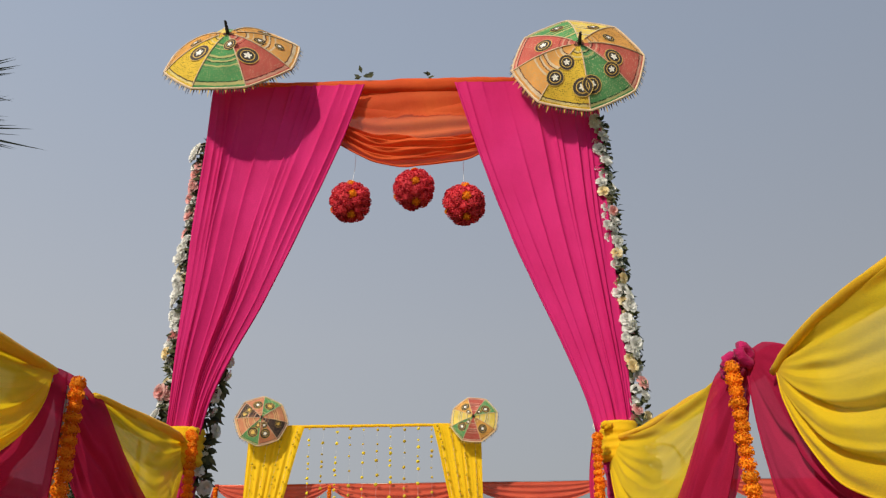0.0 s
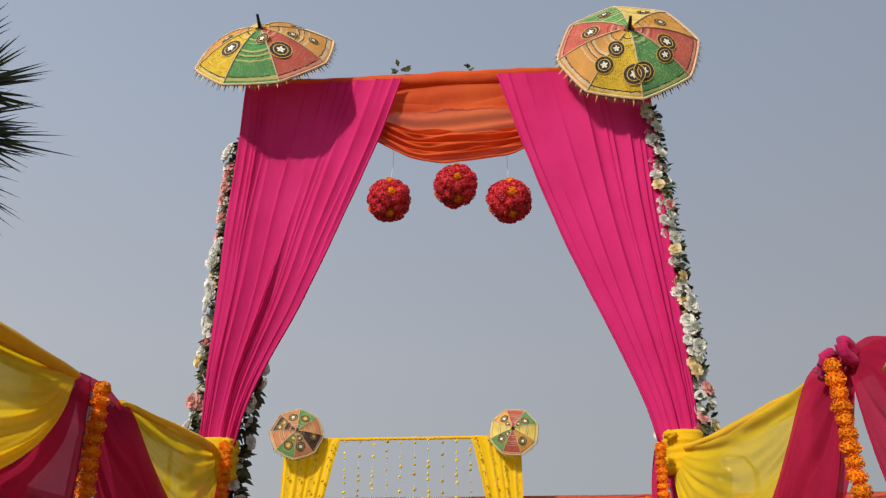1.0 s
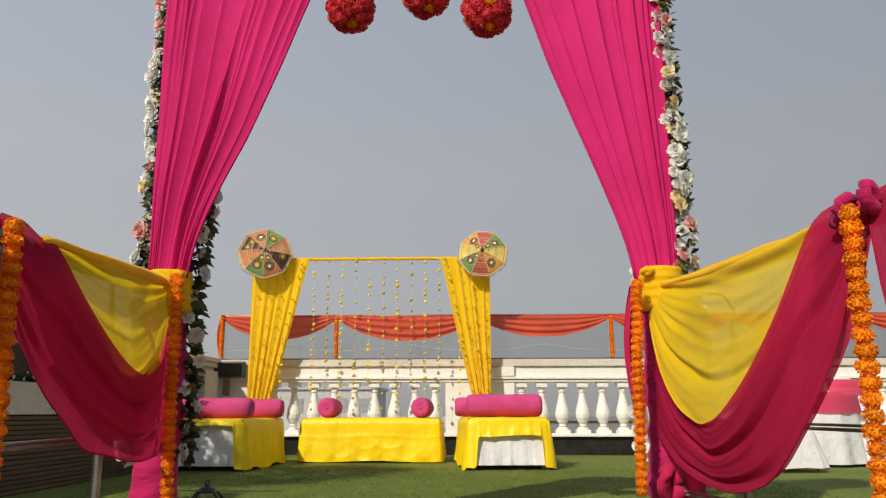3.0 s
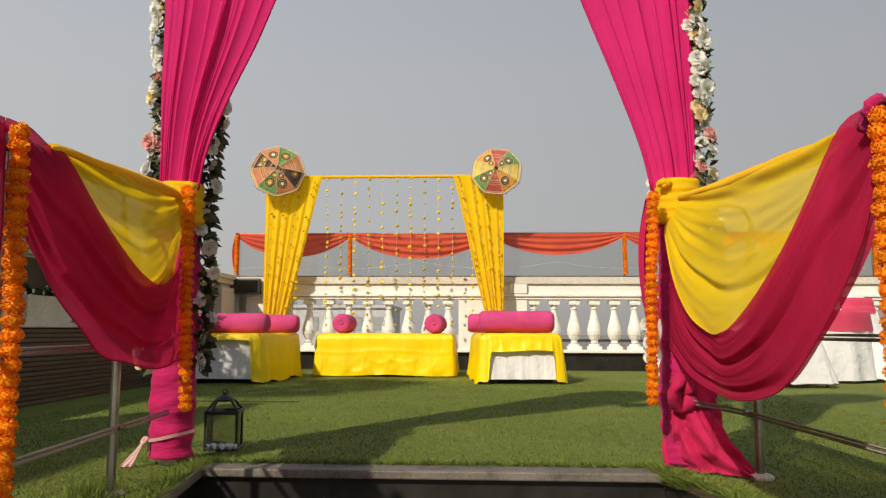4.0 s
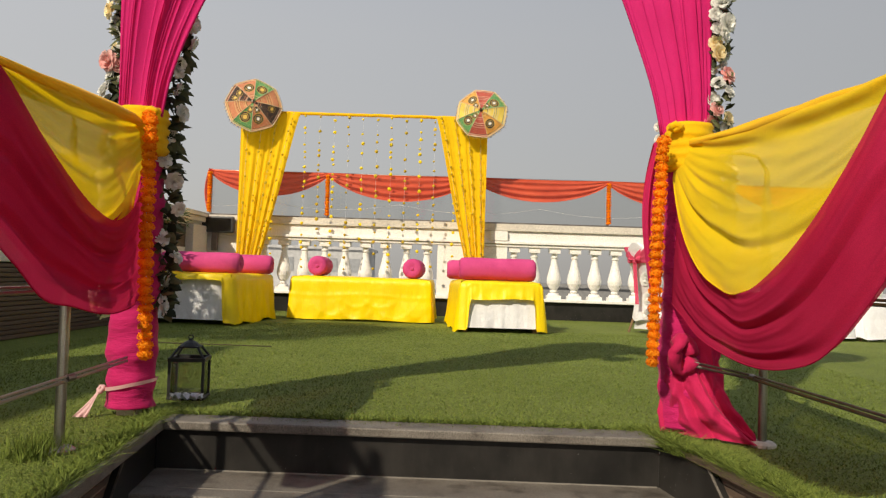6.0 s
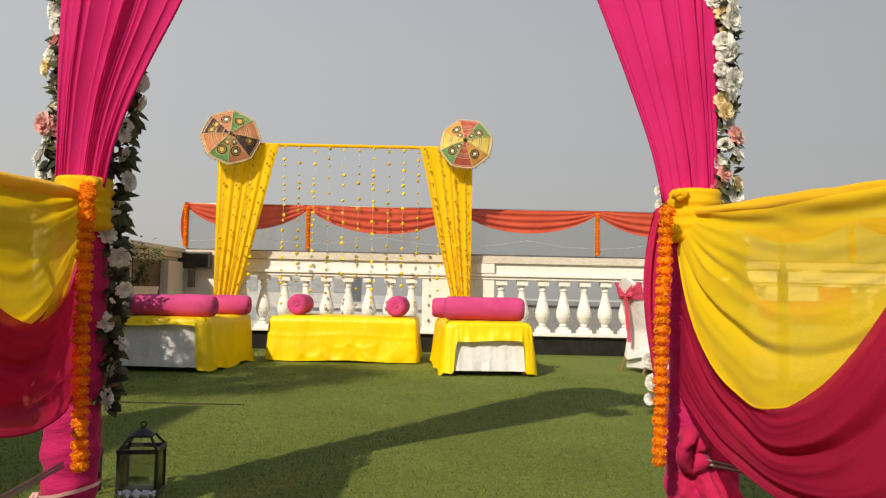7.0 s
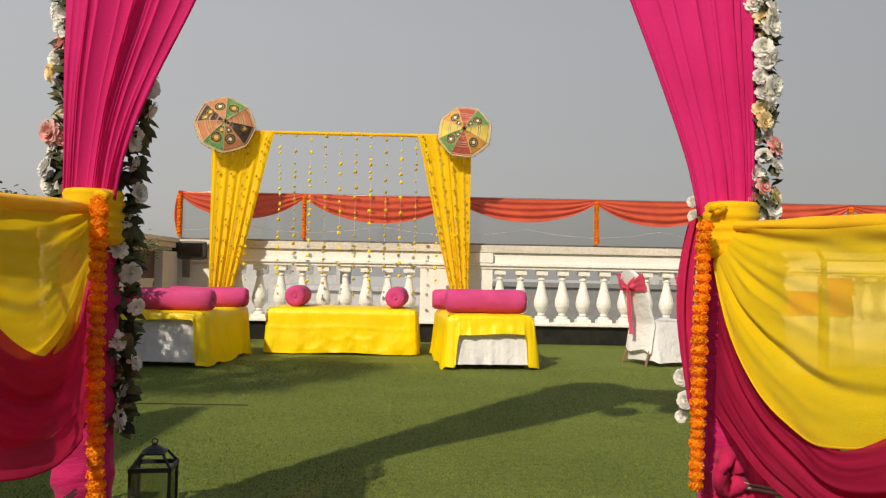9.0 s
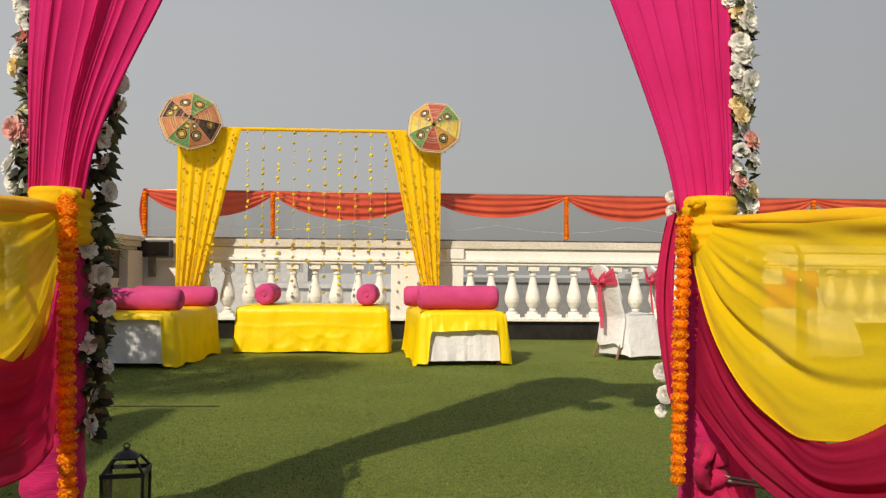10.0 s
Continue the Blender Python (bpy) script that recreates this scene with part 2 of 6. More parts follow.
def black_granite():
    m, nt, out = node_mat("black_granite")
    p = nt.nodes.new("ShaderNodeBsdfPrincipled")
    big = noise_node(nt, 5, 5)
    base = ramp_node(nt, big.outputs[0], (0.010, 0.0097, 0.0093), (0.024, 0.0225, 0.021)).outputs[0]
    grit = noise_node(nt, 140, 1)
    speck = ramp_node(nt, grit.outputs[0], (0, 0, 0), (1, 1, 1), 0.76, 0.80).outputs[0]
    col = mix_rgb(nt, base, (0.35, 0.34, 0.32), speck)
    dust = noise_node(nt, 3, 6, 0.7, stretch=(1, 1, 0.3))
    film = ramp_node(nt, dust.outputs[0], (0, 0, 0), (0.11, 0.11, 0.11), 0.45, 0.8).outputs[0]
    col = mix_rgb(nt, col, (0.20, 0.18, 0.16), film)
    nt.links.new(col, p.inputs["Base Color"])
    p.inputs["Roughness"].default_value = 0.35
    p.inputs["Specular IOR Level"].default_value = 0.2
    nt.links.new(p.outputs[0], out.inputs[0])
    return m


BLACK_STONE = black_granite()


def stone_tread():
    m, nt, out = node_mat("flamed_granite")
    p = nt.nodes.new("ShaderNodeBsdfPrincipled")
    big = noise_node(nt, 4, 5)
    base = ramp_node(nt, big.outputs[0], (0.105, 0.092, 0.078), (0.19, 0.17, 0.145)).outputs[0]
    speck = noise_node(nt, 260, 2)
    dots = ramp_node(nt, speck.outputs[0], (0.55, 0.55, 0.55), (1.25, 1.25, 1.25), 0.35, 0.65).outputs[0]
    col = mix_rgb(nt, base, dots, 1.0, "MULTIPLY")
    stain = noise_node(nt, 9, 6, 0.7)
    dark = ramp_node(nt, stain.outputs[0], (0.5, 0.48, 0.46), (1, 1, 1), 0.36, 0.5).outputs[0]
    col = mix_rgb(nt, col, dark, 1.0, "MULTIPLY")
    nt.links.new(col, p.inputs["Base Color"])
    p.inputs["Roughness"].default_value = 0.6
    nt.links.new(bump_node(nt, speck.outputs[0], 0.3, 0.002), p.inputs["Normal"])
    nt.links.new(p.outputs[0], out.inputs[0])
    return m


TREAD = stone_tread()


def turf_mat(name, blade):
    m, nt, out = node_mat(name)
    p = nt.nodes.new("ShaderNodeBsdfPrincipled")
    big = noise_node(nt, 1.3, 4)
    mid = noise_node(nt, 26, 4, 0.7)
    fine = noise_node(nt, 330, 3, 0.7, stretch=(1, 0.55, 1))
    col = ramp_node(nt, big.outputs[0], (0.150, 0.196, 0.041), (0.200, 0.249, 0.061)).outputs[0]
    if blade:
        geo = nt.nodes.new("ShaderNodeNewGeometry")
        tone = ramp_node(nt, geo.outputs["Random Per Island"], (0.52, 0.58, 0.48), (0.94, 0.95, 0.82), 0.0, 1.0).outputs[0]
    else:
        tone = ramp_node(nt, fine.outputs[0], (0.45, 0.5, 0.4), (1.5, 1.45, 1.35), 0.33, 0.68).outputs[0]
    col = mix_rgb(nt, col, tone, 1.0, "MULTIPLY")
    patch = ramp_node(nt, mid.outputs[0], (0.8, 0.8, 0.75), (1.15, 1.15, 1.1), 0.35, 0.65).outputs[0]
    col = mix_rgb(nt, col, patch, 1.0, "MULTIPLY")
    pile = noise_node(nt, 95, 3, 0.6)
    tuft = ramp_node(nt, pile.outputs[0], (0.66, 0.68, 0.62), (1.3, 1.28, 1.2), 0.36, 0.64).outputs[0]
    col = mix_rgb(nt, col, tuft, 1.0, "MULTIPLY")
    nt.links.new(col, p.inputs["Base Color"])
    p.inputs["Roughness"].default_value = 0.8
    p.inputs["Specular IOR Level"].default_value = 0.25
    if not blade:
        nt.links.new(bump_node(nt, fine.outputs[0], 0.9, 0.012), p.inputs["Normal"])
    nt.links.new(p.outputs[0], out.inputs[0])
    return m


TURF = turf_mat("artificial_turf", False)
BLADE = turf_mat("turf_blade", True)


def glass_mat():
    m, nt, out = node_mat("parapet_glass")
    g = nt.nodes.new("ShaderNodeBsdfGlossy")
    g.inputs["Roughness"].default_value = 0.05
    g.inputs["Color"].default_value = (0.95, 0.95, 0.95, 1)
    tr = nt.nodes.new("ShaderNodeBsdfTransparent")
    tr.inputs[0].default_value = (0.86, 0.865, 0.86, 1)
    fr = nt.nodes.new("ShaderNodeFresnel")
    fr.inputs[0].default_value = 1.45
    mx = nt.nodes.new("ShaderNodeMixShader")
    nt.links.new(fr.outputs[0], mx.inputs[0])
    nt.links.new(tr.outputs[0], mx.inputs[1])
    nt.links.new(g.outputs[0], mx.inputs[2])
    nt.links.new(mx.outputs[0], out.inputs[0])
    return m


GLASS = glass_mat()


# ---- building helpers ----
def part(name, bm, material, parent=None, label="", smooth=False):
    """Links a bmesh as one mesh object, under a thing or part if one is given."""
    me = bpy.data.meshes.new(name)
    bm.to_mesh(me)
    bm.free()
    for mt in material if isinstance(material, (list, tuple)) else [material]:
        me.materials.append(mt)
    if smooth:
        me.polygons.foreach_set("use_smooth", [True] * len(me.polygons))
    ob = new(name, me)
    if parent is not None:
        fix(ob, parent)
    if label:
        ob["label"] = label
    return ob


def fix(ob, parent):
    """Parents ob, whose mesh is laid out in the world, without moving it."""
    ob.parent = parent
    if parent.type == "EMPTY":
        ob.matrix_parent_inverse = parent.matrix_basis.inverted()


def piece(name, me, parent, m):
    """One of many alike pieces on a shared mesh, at the world pose m."""
    ob = new(name, me)
    fix(ob, parent)
    ob.matrix_basis = m
    return ob


def thing(name, place, label, category, group="", rot=0.0):
    ob = new(name)
    ob.empty_display_size = 0.1
    ob.matrix_basis = pose(*place, 0, 0, rot)
    return tagged(ob, label, category, group)


def structure(ob, label, category):
    return tagged(ob, label, category, "", "structure")


def add_box(bm, x0, x1, y0, y1, z0, z1, bevel=0.0):
    vs = [bm.verts.new(p) for p in ((x0, y0, z0), (x1, y0, z0), (x1, y1, z0), (x0, y1, z0),
                                    (x0, y0, z1), (x1, y0, z1), (x1, y1, z1), (x0, y1, z1))]
    fs = [bm.faces.new([vs[i] for i in f]) for f in ((3, 2, 1, 0), (4, 5, 6, 7), (0, 1, 5, 4), (1, 2, 6, 5), (2, 3, 7, 6), (3, 0, 4, 7))]
    if bevel:
        es = list({e for f in fs for e in f.edges})
        bmesh.ops.bevel(bm, geom=es, offset=bevel, segments=2, affect="EDGES", profile=0.5)


def box_bm(*a, bevel=0.0):
    bm = bmesh.new()
    add_box(bm, *a, bevel=bevel)
    return bm


def lathe(bm, profile, segs=20, centre=(0, 0, 0), wave=None, cap=True):
    """Turns (radius, z) rows round the z axis."""
    rings = []
    for r, z in profile:
        ring = []
        for i in range(segs):
            a = 2 * math.pi * i / segs
            rr = r * (1 + (wave(a, z) if wave else 0))
            ring.append(bm.verts.new((centre[0] + rr * math.cos(a), centre[1] + rr * math.sin(a), centre[2] + z)))
        rings.append(ring)
    for a, b in zip(rings, rings[1:]):
        for i in range(segs):
            j = (i + 1) % segs
            bm.faces.new((a[i], a[j], b[j], b[i]))
    if cap:
        bm.faces.new(list(reversed(rings[0])))
        bm.faces.new(rings[-1])


def tube(bm, points, radius, segs=8, wave=None):
    """A round bar along a row of points."""
    pts = [Vector(p) for p in points]
    rings = []
    for k, p in enumerate(pts):
        d = (pts[min(k + 1, len(pts) - 1)] - pts[max(k - 1, 0)]).normalized()
        side = d.cross(Vector((0, 0, 1)))
        if side.length < 1e-3:
            side = Vector((1, 0, 0))
        side.normalize()
        up = side.cross(d)
        r = radius if not callable(radius) else radius(k / (len(pts) - 1))
        ring = []
        for i in range(segs):
            a = 2 * math.pi * i / segs
            rr = r * (1 + (wave(a, k) if wave else 0))
            ring.append(bm.verts.new(p + rr * (math.cos(a) * side + math.sin(a) * up)))
        rings.append(ring)
    for a, b in zip(rings, rings[1:]):
        for i in range(segs):
            j = (i + 1) % segs
            bm.faces.new((a[i], a[j], b[j], b[i]))
    bm.faces.new(list(reversed(rings[0])))
    bm.faces.new(rings[-1])


def sheet(bm, f, nu, nv):
    """A grid of points f(u, v), u and v from 0 to 1."""
    g = [[bm.verts.new(f(i / nu, j / nv)) for j in range(nv + 1)] for i in range(nu + 1)]
    for i in range(nu):
        for j in range(nv):
            bm.faces.new((g[i][j], g[i + 1][j], g[i + 1][j + 1], g[i][j + 1]))
    return g


def curve_at(pts, s):
    """A smooth value at s through (s, value) rows."""
    if s <= pts[0][0]:
        return pts[0][1]
    for k in range(len(pts) - 1):
        (a, va), (b, vb) = pts[k], pts[k + 1]
        if s <= b:
            t = (s - a) / (b - a)
            pa = pts[max(k - 1, 0)]
            pb = pts[min(k + 2, len(pts) - 1)]
            m0 = (vb - pa[1]) / (b - pa[0]) * (b - a)
            m1 = (pb[1] - va) / (pb[0] - a) * (b - a)
            return (2 * t**3 - 3 * t**2 + 1) * va + (t**3 - 2 * t**2 + t) * m0 + (-2 * t**3 + 3 * t**2) * vb + (t**3 - t**2) * m1
    return pts[-1][1]


def smooth(a, b, x):
    t = min(1.0, max(0.0, (x - a) / (b - a)))
    return t * t * (3 - 2 * t)


def pleat(ph):
    """A cloth pleat: a slow rise and a quick fall, from -0.5 to 0.5, once each turn of ph."""
    p = ph % 1.0
    return (p / 0.8) ** 0.8 - 0.5 if p < 0.8 else 0.5 - smooth(0.8, 1.0, p)


def wob(x, y=0.0, z=0.0):
    return noise.noise(Vector((x, y, z)))


# ---- the terrace: turf deck, stairs, landing ----
def left_edge(y):
    return -0.92 - 0.13 * y


def right_edge(y):
    return 0.94 - 0.17 * y


def turf_edge(y):
    """The turf stops a little back from the stairwell on the right."""
    return right_edge(y) + 0.045 * smooth(-0.1, -0.35, y)


def turf_deck():
    bm = bmesh.new()
    ys = [0.0, -0.1, -0.2, -0.3, -0.4, -0.8, -1.2, -1.6, -2.2, -9.0]

    def quad(*p):
        bm.faces.new([bm.verts.new(q) for q in p])

    quad((-3.35, 0, 0), (14, 0, 0), (14, 7.72, 0), (-3.35, 7.72, 0))
    for a, b in zip(ys, ys[1:]):
        la, lb, ra, rb = (f(max(y, -2.2)) for f in (left_edge, turf_edge) for y in (a, b))
        quad((-3.35, b, 0), (lb, b, 0), (la, a, 0), (-3.35, a, 0))
        quad((rb, b, 0), (14, b, 0), (14, a, 0), (ra, a, 0))
    bmesh.ops.remove_doubles(bm, verts=bm.verts, dist=0.001)
    r = bmesh.ops.extrude_face_region(bm, geom=bm.faces[:])
    for v in (g for g in r["geom"] if isinstance(g, bmesh.types.BMVert)):
        v.co.z -= 0.02
    bmesh.ops.recalc_face_normals(bm, faces=bm.faces)
    return structure(part("ground", bm, TURF), "green artificial turf covering the rooftop deck", "turf")


def blades(name, spots, rnd, lo, hi, lean):
    vs, fs = [], []
    for x, y, z in spots:
        a = rnd.uniform(0, 2 * math.pi)
        h, w = rnd.uniform(lo, hi), rnd.uniform(0.0015, 0.003)
        dx, dy = math.cos(a) * w, math.sin(a) * w
        lx, ly = rnd.gauss(0, lean) * h, rnd.gauss(0, lean) * h
        n = len(vs)
        vs += [(x - dx, y - dy, z), (x + dx, y + dy, z), (x + lx, y + ly, z + h)]
        fs.append((n, n + 1, n + 2))
    me = bpy.data.meshes.new(name)
    me.from_pydata(vs, [], fs)
    me.materials.append(BLADE)
    return new(name, me)


turf_deck()
rnd = random.Random(4)
spots = []
while len(spots) < 130000:
    y = -1.7 + 7.0 * rnd.random() ** 1.6
    x = rnd.uniform(-2.6, 2.8)
    if y < 0.02 and left_edge(y) + 0.01 < x < turf_edge(y) - 0.01:
        continue
    spots.append((x, y, 0.0))
tagged(blades("grass", spots, rnd, 0.005, 0.012, 0.7), "short green artificial grass blades on the deck", "grass", "", "stuff")
# ragged longer tufts along the stair edges
spots = []
for k in range(9000):
    y = rnd.uniform(-1.6, 0.12)
    x = turf_edge(min(y, 0)) + abs(rnd.gauss(0, 0.05)) - 0.02
    spots.append((x, y, 0.0))
for k in range(6000):
    y = rnd.uniform(-1.6, 0.10)
    drop = rnd.random() ** 1.5
    spots.append((turf_edge(min(y, 0)) - 0.012 - 0.022 * drop * (0.6 + 0.5 * noise.noise(Vector((y * 9, 0, 0)))), y, 0.004 - 0.030 * drop))
for k in range(4500):
    y = rnd.uniform(-1.4, 0.1)
    spots.append((left_edge(min(y, 0)) - abs(rnd.gauss(0, 0.04)) + 0.012, y, 0.0))
for k in range(2500):
    spots.append((rnd.uniform(-0.95, 0.95), 0.10 + abs(rnd.gauss(0, 0.03)), 0.0))
tagged(blades("grass_tuft", spots, rnd, 0.014, 0.038, 1.4), "longer ragged turf edge overhanging the stairwell", "grass", "", "stuff")


# an unclipped clump beside a railing post
spots = [(-1.045 + rnd.gauss(0, 0.030), -0.56 + rnd.gauss(0, 0.05), 0.0) for k in range(700)]
tagged(blades("grass_clump", spots, rnd, 0.03, 0.075, 0.35), "taller dark clump of turf beside the railing post", "grass", "", "stuff")

# a butt joint between two turf rolls
bm = bmesh.new()
tube(bm, [(-2.3 + 0.114 * k, 2.75 + 0.004 * wob(k * 0.7), 0.006) for k in range(11)], 0.004, 5)
structure(part("turf_seam", bm, TERRACE_EARTH), "dark raised joint between two turf rolls", "seam")


def stairs():
    top = structure(part("stair_landing_edge", box_bm(-0.96, 0.97, -0.03, 0.11, -0.03, 0.004, bevel=0.006), TREAD),
                    "rough grey granite nosing along the deck edge", "step")
    for k in range(4):
        y0 = 0.0 - 0.29 * k
        z1 = -0.18 * k
        st = bmesh.new()
        add_box(st, left_edge(y0 - 0.1) - 0.03, right_edge(y0 - 0.1) + 0.02, y0, y0 + 0.05, z1 - 0.18, z1 - 0.03)
        for xj in (left_edge(y0 - 0.02) + 0.004, right_edge(y0 - 0.02) - 0.006):
            add_box(st, xj - 0.0015, xj + 0.0015, y0 - 0.0025, y0 + 0.001, z1 - 0.18, z1 - 0.03)
        riser = structure(part("stair_riser", st, BLACK_STONE), "polished black granite stair riser", "step")
        if k < 3:
            zt = z1 - 0.18
            bm = box_bm(left_edge(y0 - 0.2) - 0.03, right_edge(y0 - 0.2) + 0.02, y0 - 0.32, y0 + 0.04, zt - 0.03, zt, bevel=0.005)
            tread = structure(part("stair_tread", bm, TREAD), "worn grey flamed granite stair tread", "step")
            part("joint", box_bm(left_edge(y0 - 0.2) + 0.01, right_edge(y0 - 0.2) - 0.02, y0 - 0.232, y0 - 0.229, zt - 0.01, zt + 0.0015), STONE_JOINT, tread, "pale dusty joint")
            part("joint", box_bm(left_edge(y0) + 0.01, right_edge(y0) - 0.01, y0 - 0.006, y0 - 0.001, zt - 0.01, zt + 0.004), STONE_JOINT, tread, "pale dusty joint")
    floor = box_bm(-3, 3, -9, -0.84, -0.78, -0.72)
    structure(part("floor", floor, LANDING), "grey paved landing below the stairs", "floor")


stairs()


def cheek_wall(edge, out, name):
    """Black granite stringer and brown slats beside the stairs; out is -1 left, 1 right."""
    def slab(bm, rows, t0, t1):
        a = [bm.verts.new((edge(y) + out * t0, y, z)) for y, z in rows]
        b = [bm.verts.new((edge(y) + out * t1, y, z)) for y, z in rows]
        bm.faces.new(a)
        bm.faces.new(list(reversed(b)))
        n = len(rows)
        for i in range(n):
            j = (i + 1) % n
            bm.faces.new((a[i], b[i], b[j], a[j]))

    base = bmesh.new()
    slab(base, [(0.03, -0.02), (-2.2, -0.02), (-2.2, -0.72), (0.03, -0.72)], 0.03, 0.13)
    bmesh.ops.recalc_face_normals(base, faces=base.faces)
    wall = structure(part(name, base, SLAT_JOINT), "retaining wall clad in brown slats beside the stairs", "wall")
    st = bmesh.new()
    slab(st, [(0.03, -0.022), (-0.345, -0.022), (-1.25, -0.72), (0.03, -0.72)], 0.0, 0.026)
    bmesh.ops.recalc_face_normals(st, faces=st.faces)
    part("stringer", st, BLACK_STONE, wall, "black granite stringer")
    edge_strip = bmesh.new()
    slab(edge_strip, [(-0.345, -0.022), (-0.351, -0.022), (-1.256, -0.72), (-1.250, -0.72)], -0.003, 0.004)
    bmesh.ops.recalc_face_normals(edge_strip, faces=edge_strip.faces)
    part("trim", edge_strip, TREAD, wall)
    for k in range(23):
        z1 = -0.028 - 0.03 * k
        ystart = -0.355 - (0.03 - z1 - 0.06) * 1.297
        sl = bmesh.new()
        slab(sl, [(ystart, z1), (-2.2, z1), (-2.2, z1 - 0.0205), (ystart - 0.031, z1 - 0.0205)], 0.026, 0.033)
        bmesh.ops.recalc_face_normals(sl, faces=sl.faces)
        part("slat", sl, STAIR_SLAT, wall)
    cop = bmesh.new()
    slab(cop, [(0.02, -0.002), (-2.2, -0.002), (-2.2, -0.021), (0.02, -0.021)], -0.008, 0.05)
    bmesh.ops.recalc_face_normals(cop, faces=cop.faces)
    part("coping", cop, TREAD if out < 0 else STAIR_SLAT, wall, "thin edge coping")
    if out < 0:
        lip = bmesh.new()
        slab(lip, [(0.02, 0.006), (-2.2, 0.006), (-2.2, -0.03), (0.02, -0.03)], -0.034, -0.010)
        bmesh.ops.recalc_face_normals(lip, faces=lip.faces)
        part("coping_edge", lip, TREAD, wall, "worn granite edge strip")


cheek_wall(left_edge, -1, "wall_west")
cheek_wall(right_edge, 1, "wall_east")

# far land below the terrace; the haze is in its pale grey
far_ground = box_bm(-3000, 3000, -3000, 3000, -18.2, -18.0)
structure(part("backdrop", far_ground, CITY), "flat land far below the terrace, haze put into its pale grey", "ground")


# ---- balustrade and glass parapet ----
BY = 7.72


def baluster_mesh():
    bm = bmesh.new()
    prof = [(0.035, 0.085), (0.05, 0.10), (0.05, 0.115), (0.042, 0.125), (0.066, 0.155), (0.093, 0.215), (0.098, 0.265), (0.088, 0.325),
            (0.063, 0.42), (0.046, 0.50), (0.038, 0.555), (0.05, 0.565), (0.05, 0.585), (0.038, 0.595), (0.042, 0.615), (0.058, 0.63)]
    lathe(bm, prof, 18)
    add_box(bm, -0.095, 0.095, -0.08, 0.08, 0.0, 0.05)
    lathe(bm, [(0.085, 0.05), (0.07, 0.085)], 18)
    add_box(bm, -0.075, 0.075, -0.075, 0.075, 0.63, 0.70)
    me = bpy.data.meshes.new("baluster")
    bm.to_mesh(me)
    bm.free()
    me.materials.append(WHITE_PAINT)
    return me


def balustrade():
    rail = structure(part("balustrade", box_bm(-3.6, 14, BY - 0.10, BY + 0.16, 0.245, 0.285, bevel=0.006), WHITE_PAINT),
                     "white painted classical balustrade along the roof edge", "balustrade")
    part("curb", box_bm(-3.6, 14, BY - 0.04, BY + 0.20, 0.0, 0.245), BLACK_STONE, rail, "black granite curb")
    for z0, z1, d in ((0.985, 1.02, 0.10), (1.024, 1.06, 0.125), (1.06, 1.20, 0.085), (1.20, 1.235, 0.12), (1.235, 1.30, 0.10)):
        part("cap_moulding", box_bm(-3.6, 14, BY + 0.03 - d, BY + 0.03 + d, z0, z1, bevel=0.006), WHITE_PAINT if z1 < 1.21 else CREAM_PAINT, rail)
    me = baluster_mesh()
    xs = [-2.52 + 0.284 * k for k in range(9)] + [0.96 + 0.28 * k for k in range(13)] + [5.36 + 0.28 * k for k in range(13)]
    for x in xs:
        piece("baluster", me, rail, pose(x, BY + 0.03, 0.285))
    for x0, x1 in ((-3.55, -2.68), (-0.10, 0.86), (4.50, 5.20), (9.1, 9.8)):
        part("pier", box_bm(x0, x1, BY - 0.055, BY + 0.12, 0.285, 0.985, bevel=0.006), WHITE_PAINT, rail)
        part("pier_cap", box_bm(x1 - 0.24, x1, BY - 0.105, BY + 0.15, 1.064, 1.196, bevel=0.006), WHITE_PAINT, rail)
    return rail


balustrade()
POSTS = [-3.31, -1.66, 0.36, 2.24, 3.95, 5.67, 7.5, 9.3]
GY = BY + 0.05


def glass_rail():
    gr = thing("glass_parapet", (0, GY, 1.30), "frameless clear glass parapet panels between slim steel posts", "parapet")
    for a, b in zip(POSTS, POSTS[1:]):
        ob = part("glass_pane", box_bm(a + 0.03, b - 0.03, GY - 0.005, GY + 0.005, 1.32, 1.90), GLASS, gr, "clear glass pane")
        ob.visible_shadow = False
    for x in POSTS:
        part("post", box_bm(x - 0.02, x + 0.02, GY - 0.02, GY + 0.02, 1.30, 1.93, bevel=0.004), STEEL, gr)
    bm = bmesh.new()
    tube(bm, [(POSTS[0], GY, 1.93), (POSTS[-1], GY, 1.93)], 0.018, 10)
    part("top_rail", bm, STEEL, gr)
    part("channel", box_bm(POSTS[0], POSTS[-1], GY - 0.03, GY + 0.03, 1.302, 1.325), DARK_STEEL, gr, "dark steel base channel")


glass_rail()


def parapet_swag(a, b, seed, low):
    """Coral cloth hung between two posts along the glass rail."""
    def f(u, v):
        x = a + (b - a) * u
        sag = 4 * u * (1 - u)
        edge = min(u, 1 - u)
        spread = min(1, edge / 0.16)
        top = 1.945 - 0.012 * sag
        bot = 1.90 - (low + 0.05) * sag ** 0.8
        z = top + (bot - top) * v
        fold = 0.028 * spread * math.sin(2 * math.pi * (3.6 * v ** 0.9 + 0.25 * wob(u * 2, seed))) * (0.25 + 0.75 * v)
        return (x, GY - 0.035 - 0.03 * spread * v + fold + 0.012 * wob(u * 5, v * 3, seed), z)

    t = thing("parapet_swag", ((a + b) / 2, GY, 1.93), "coral orange cloth swag hung along the glass parapet rail", "swag", "swags on the parapet")
    bm = bmesh.new()
    sheet(bm, f, 48, 26)
    part("cloth", bm, CORAL, t, smooth=True)


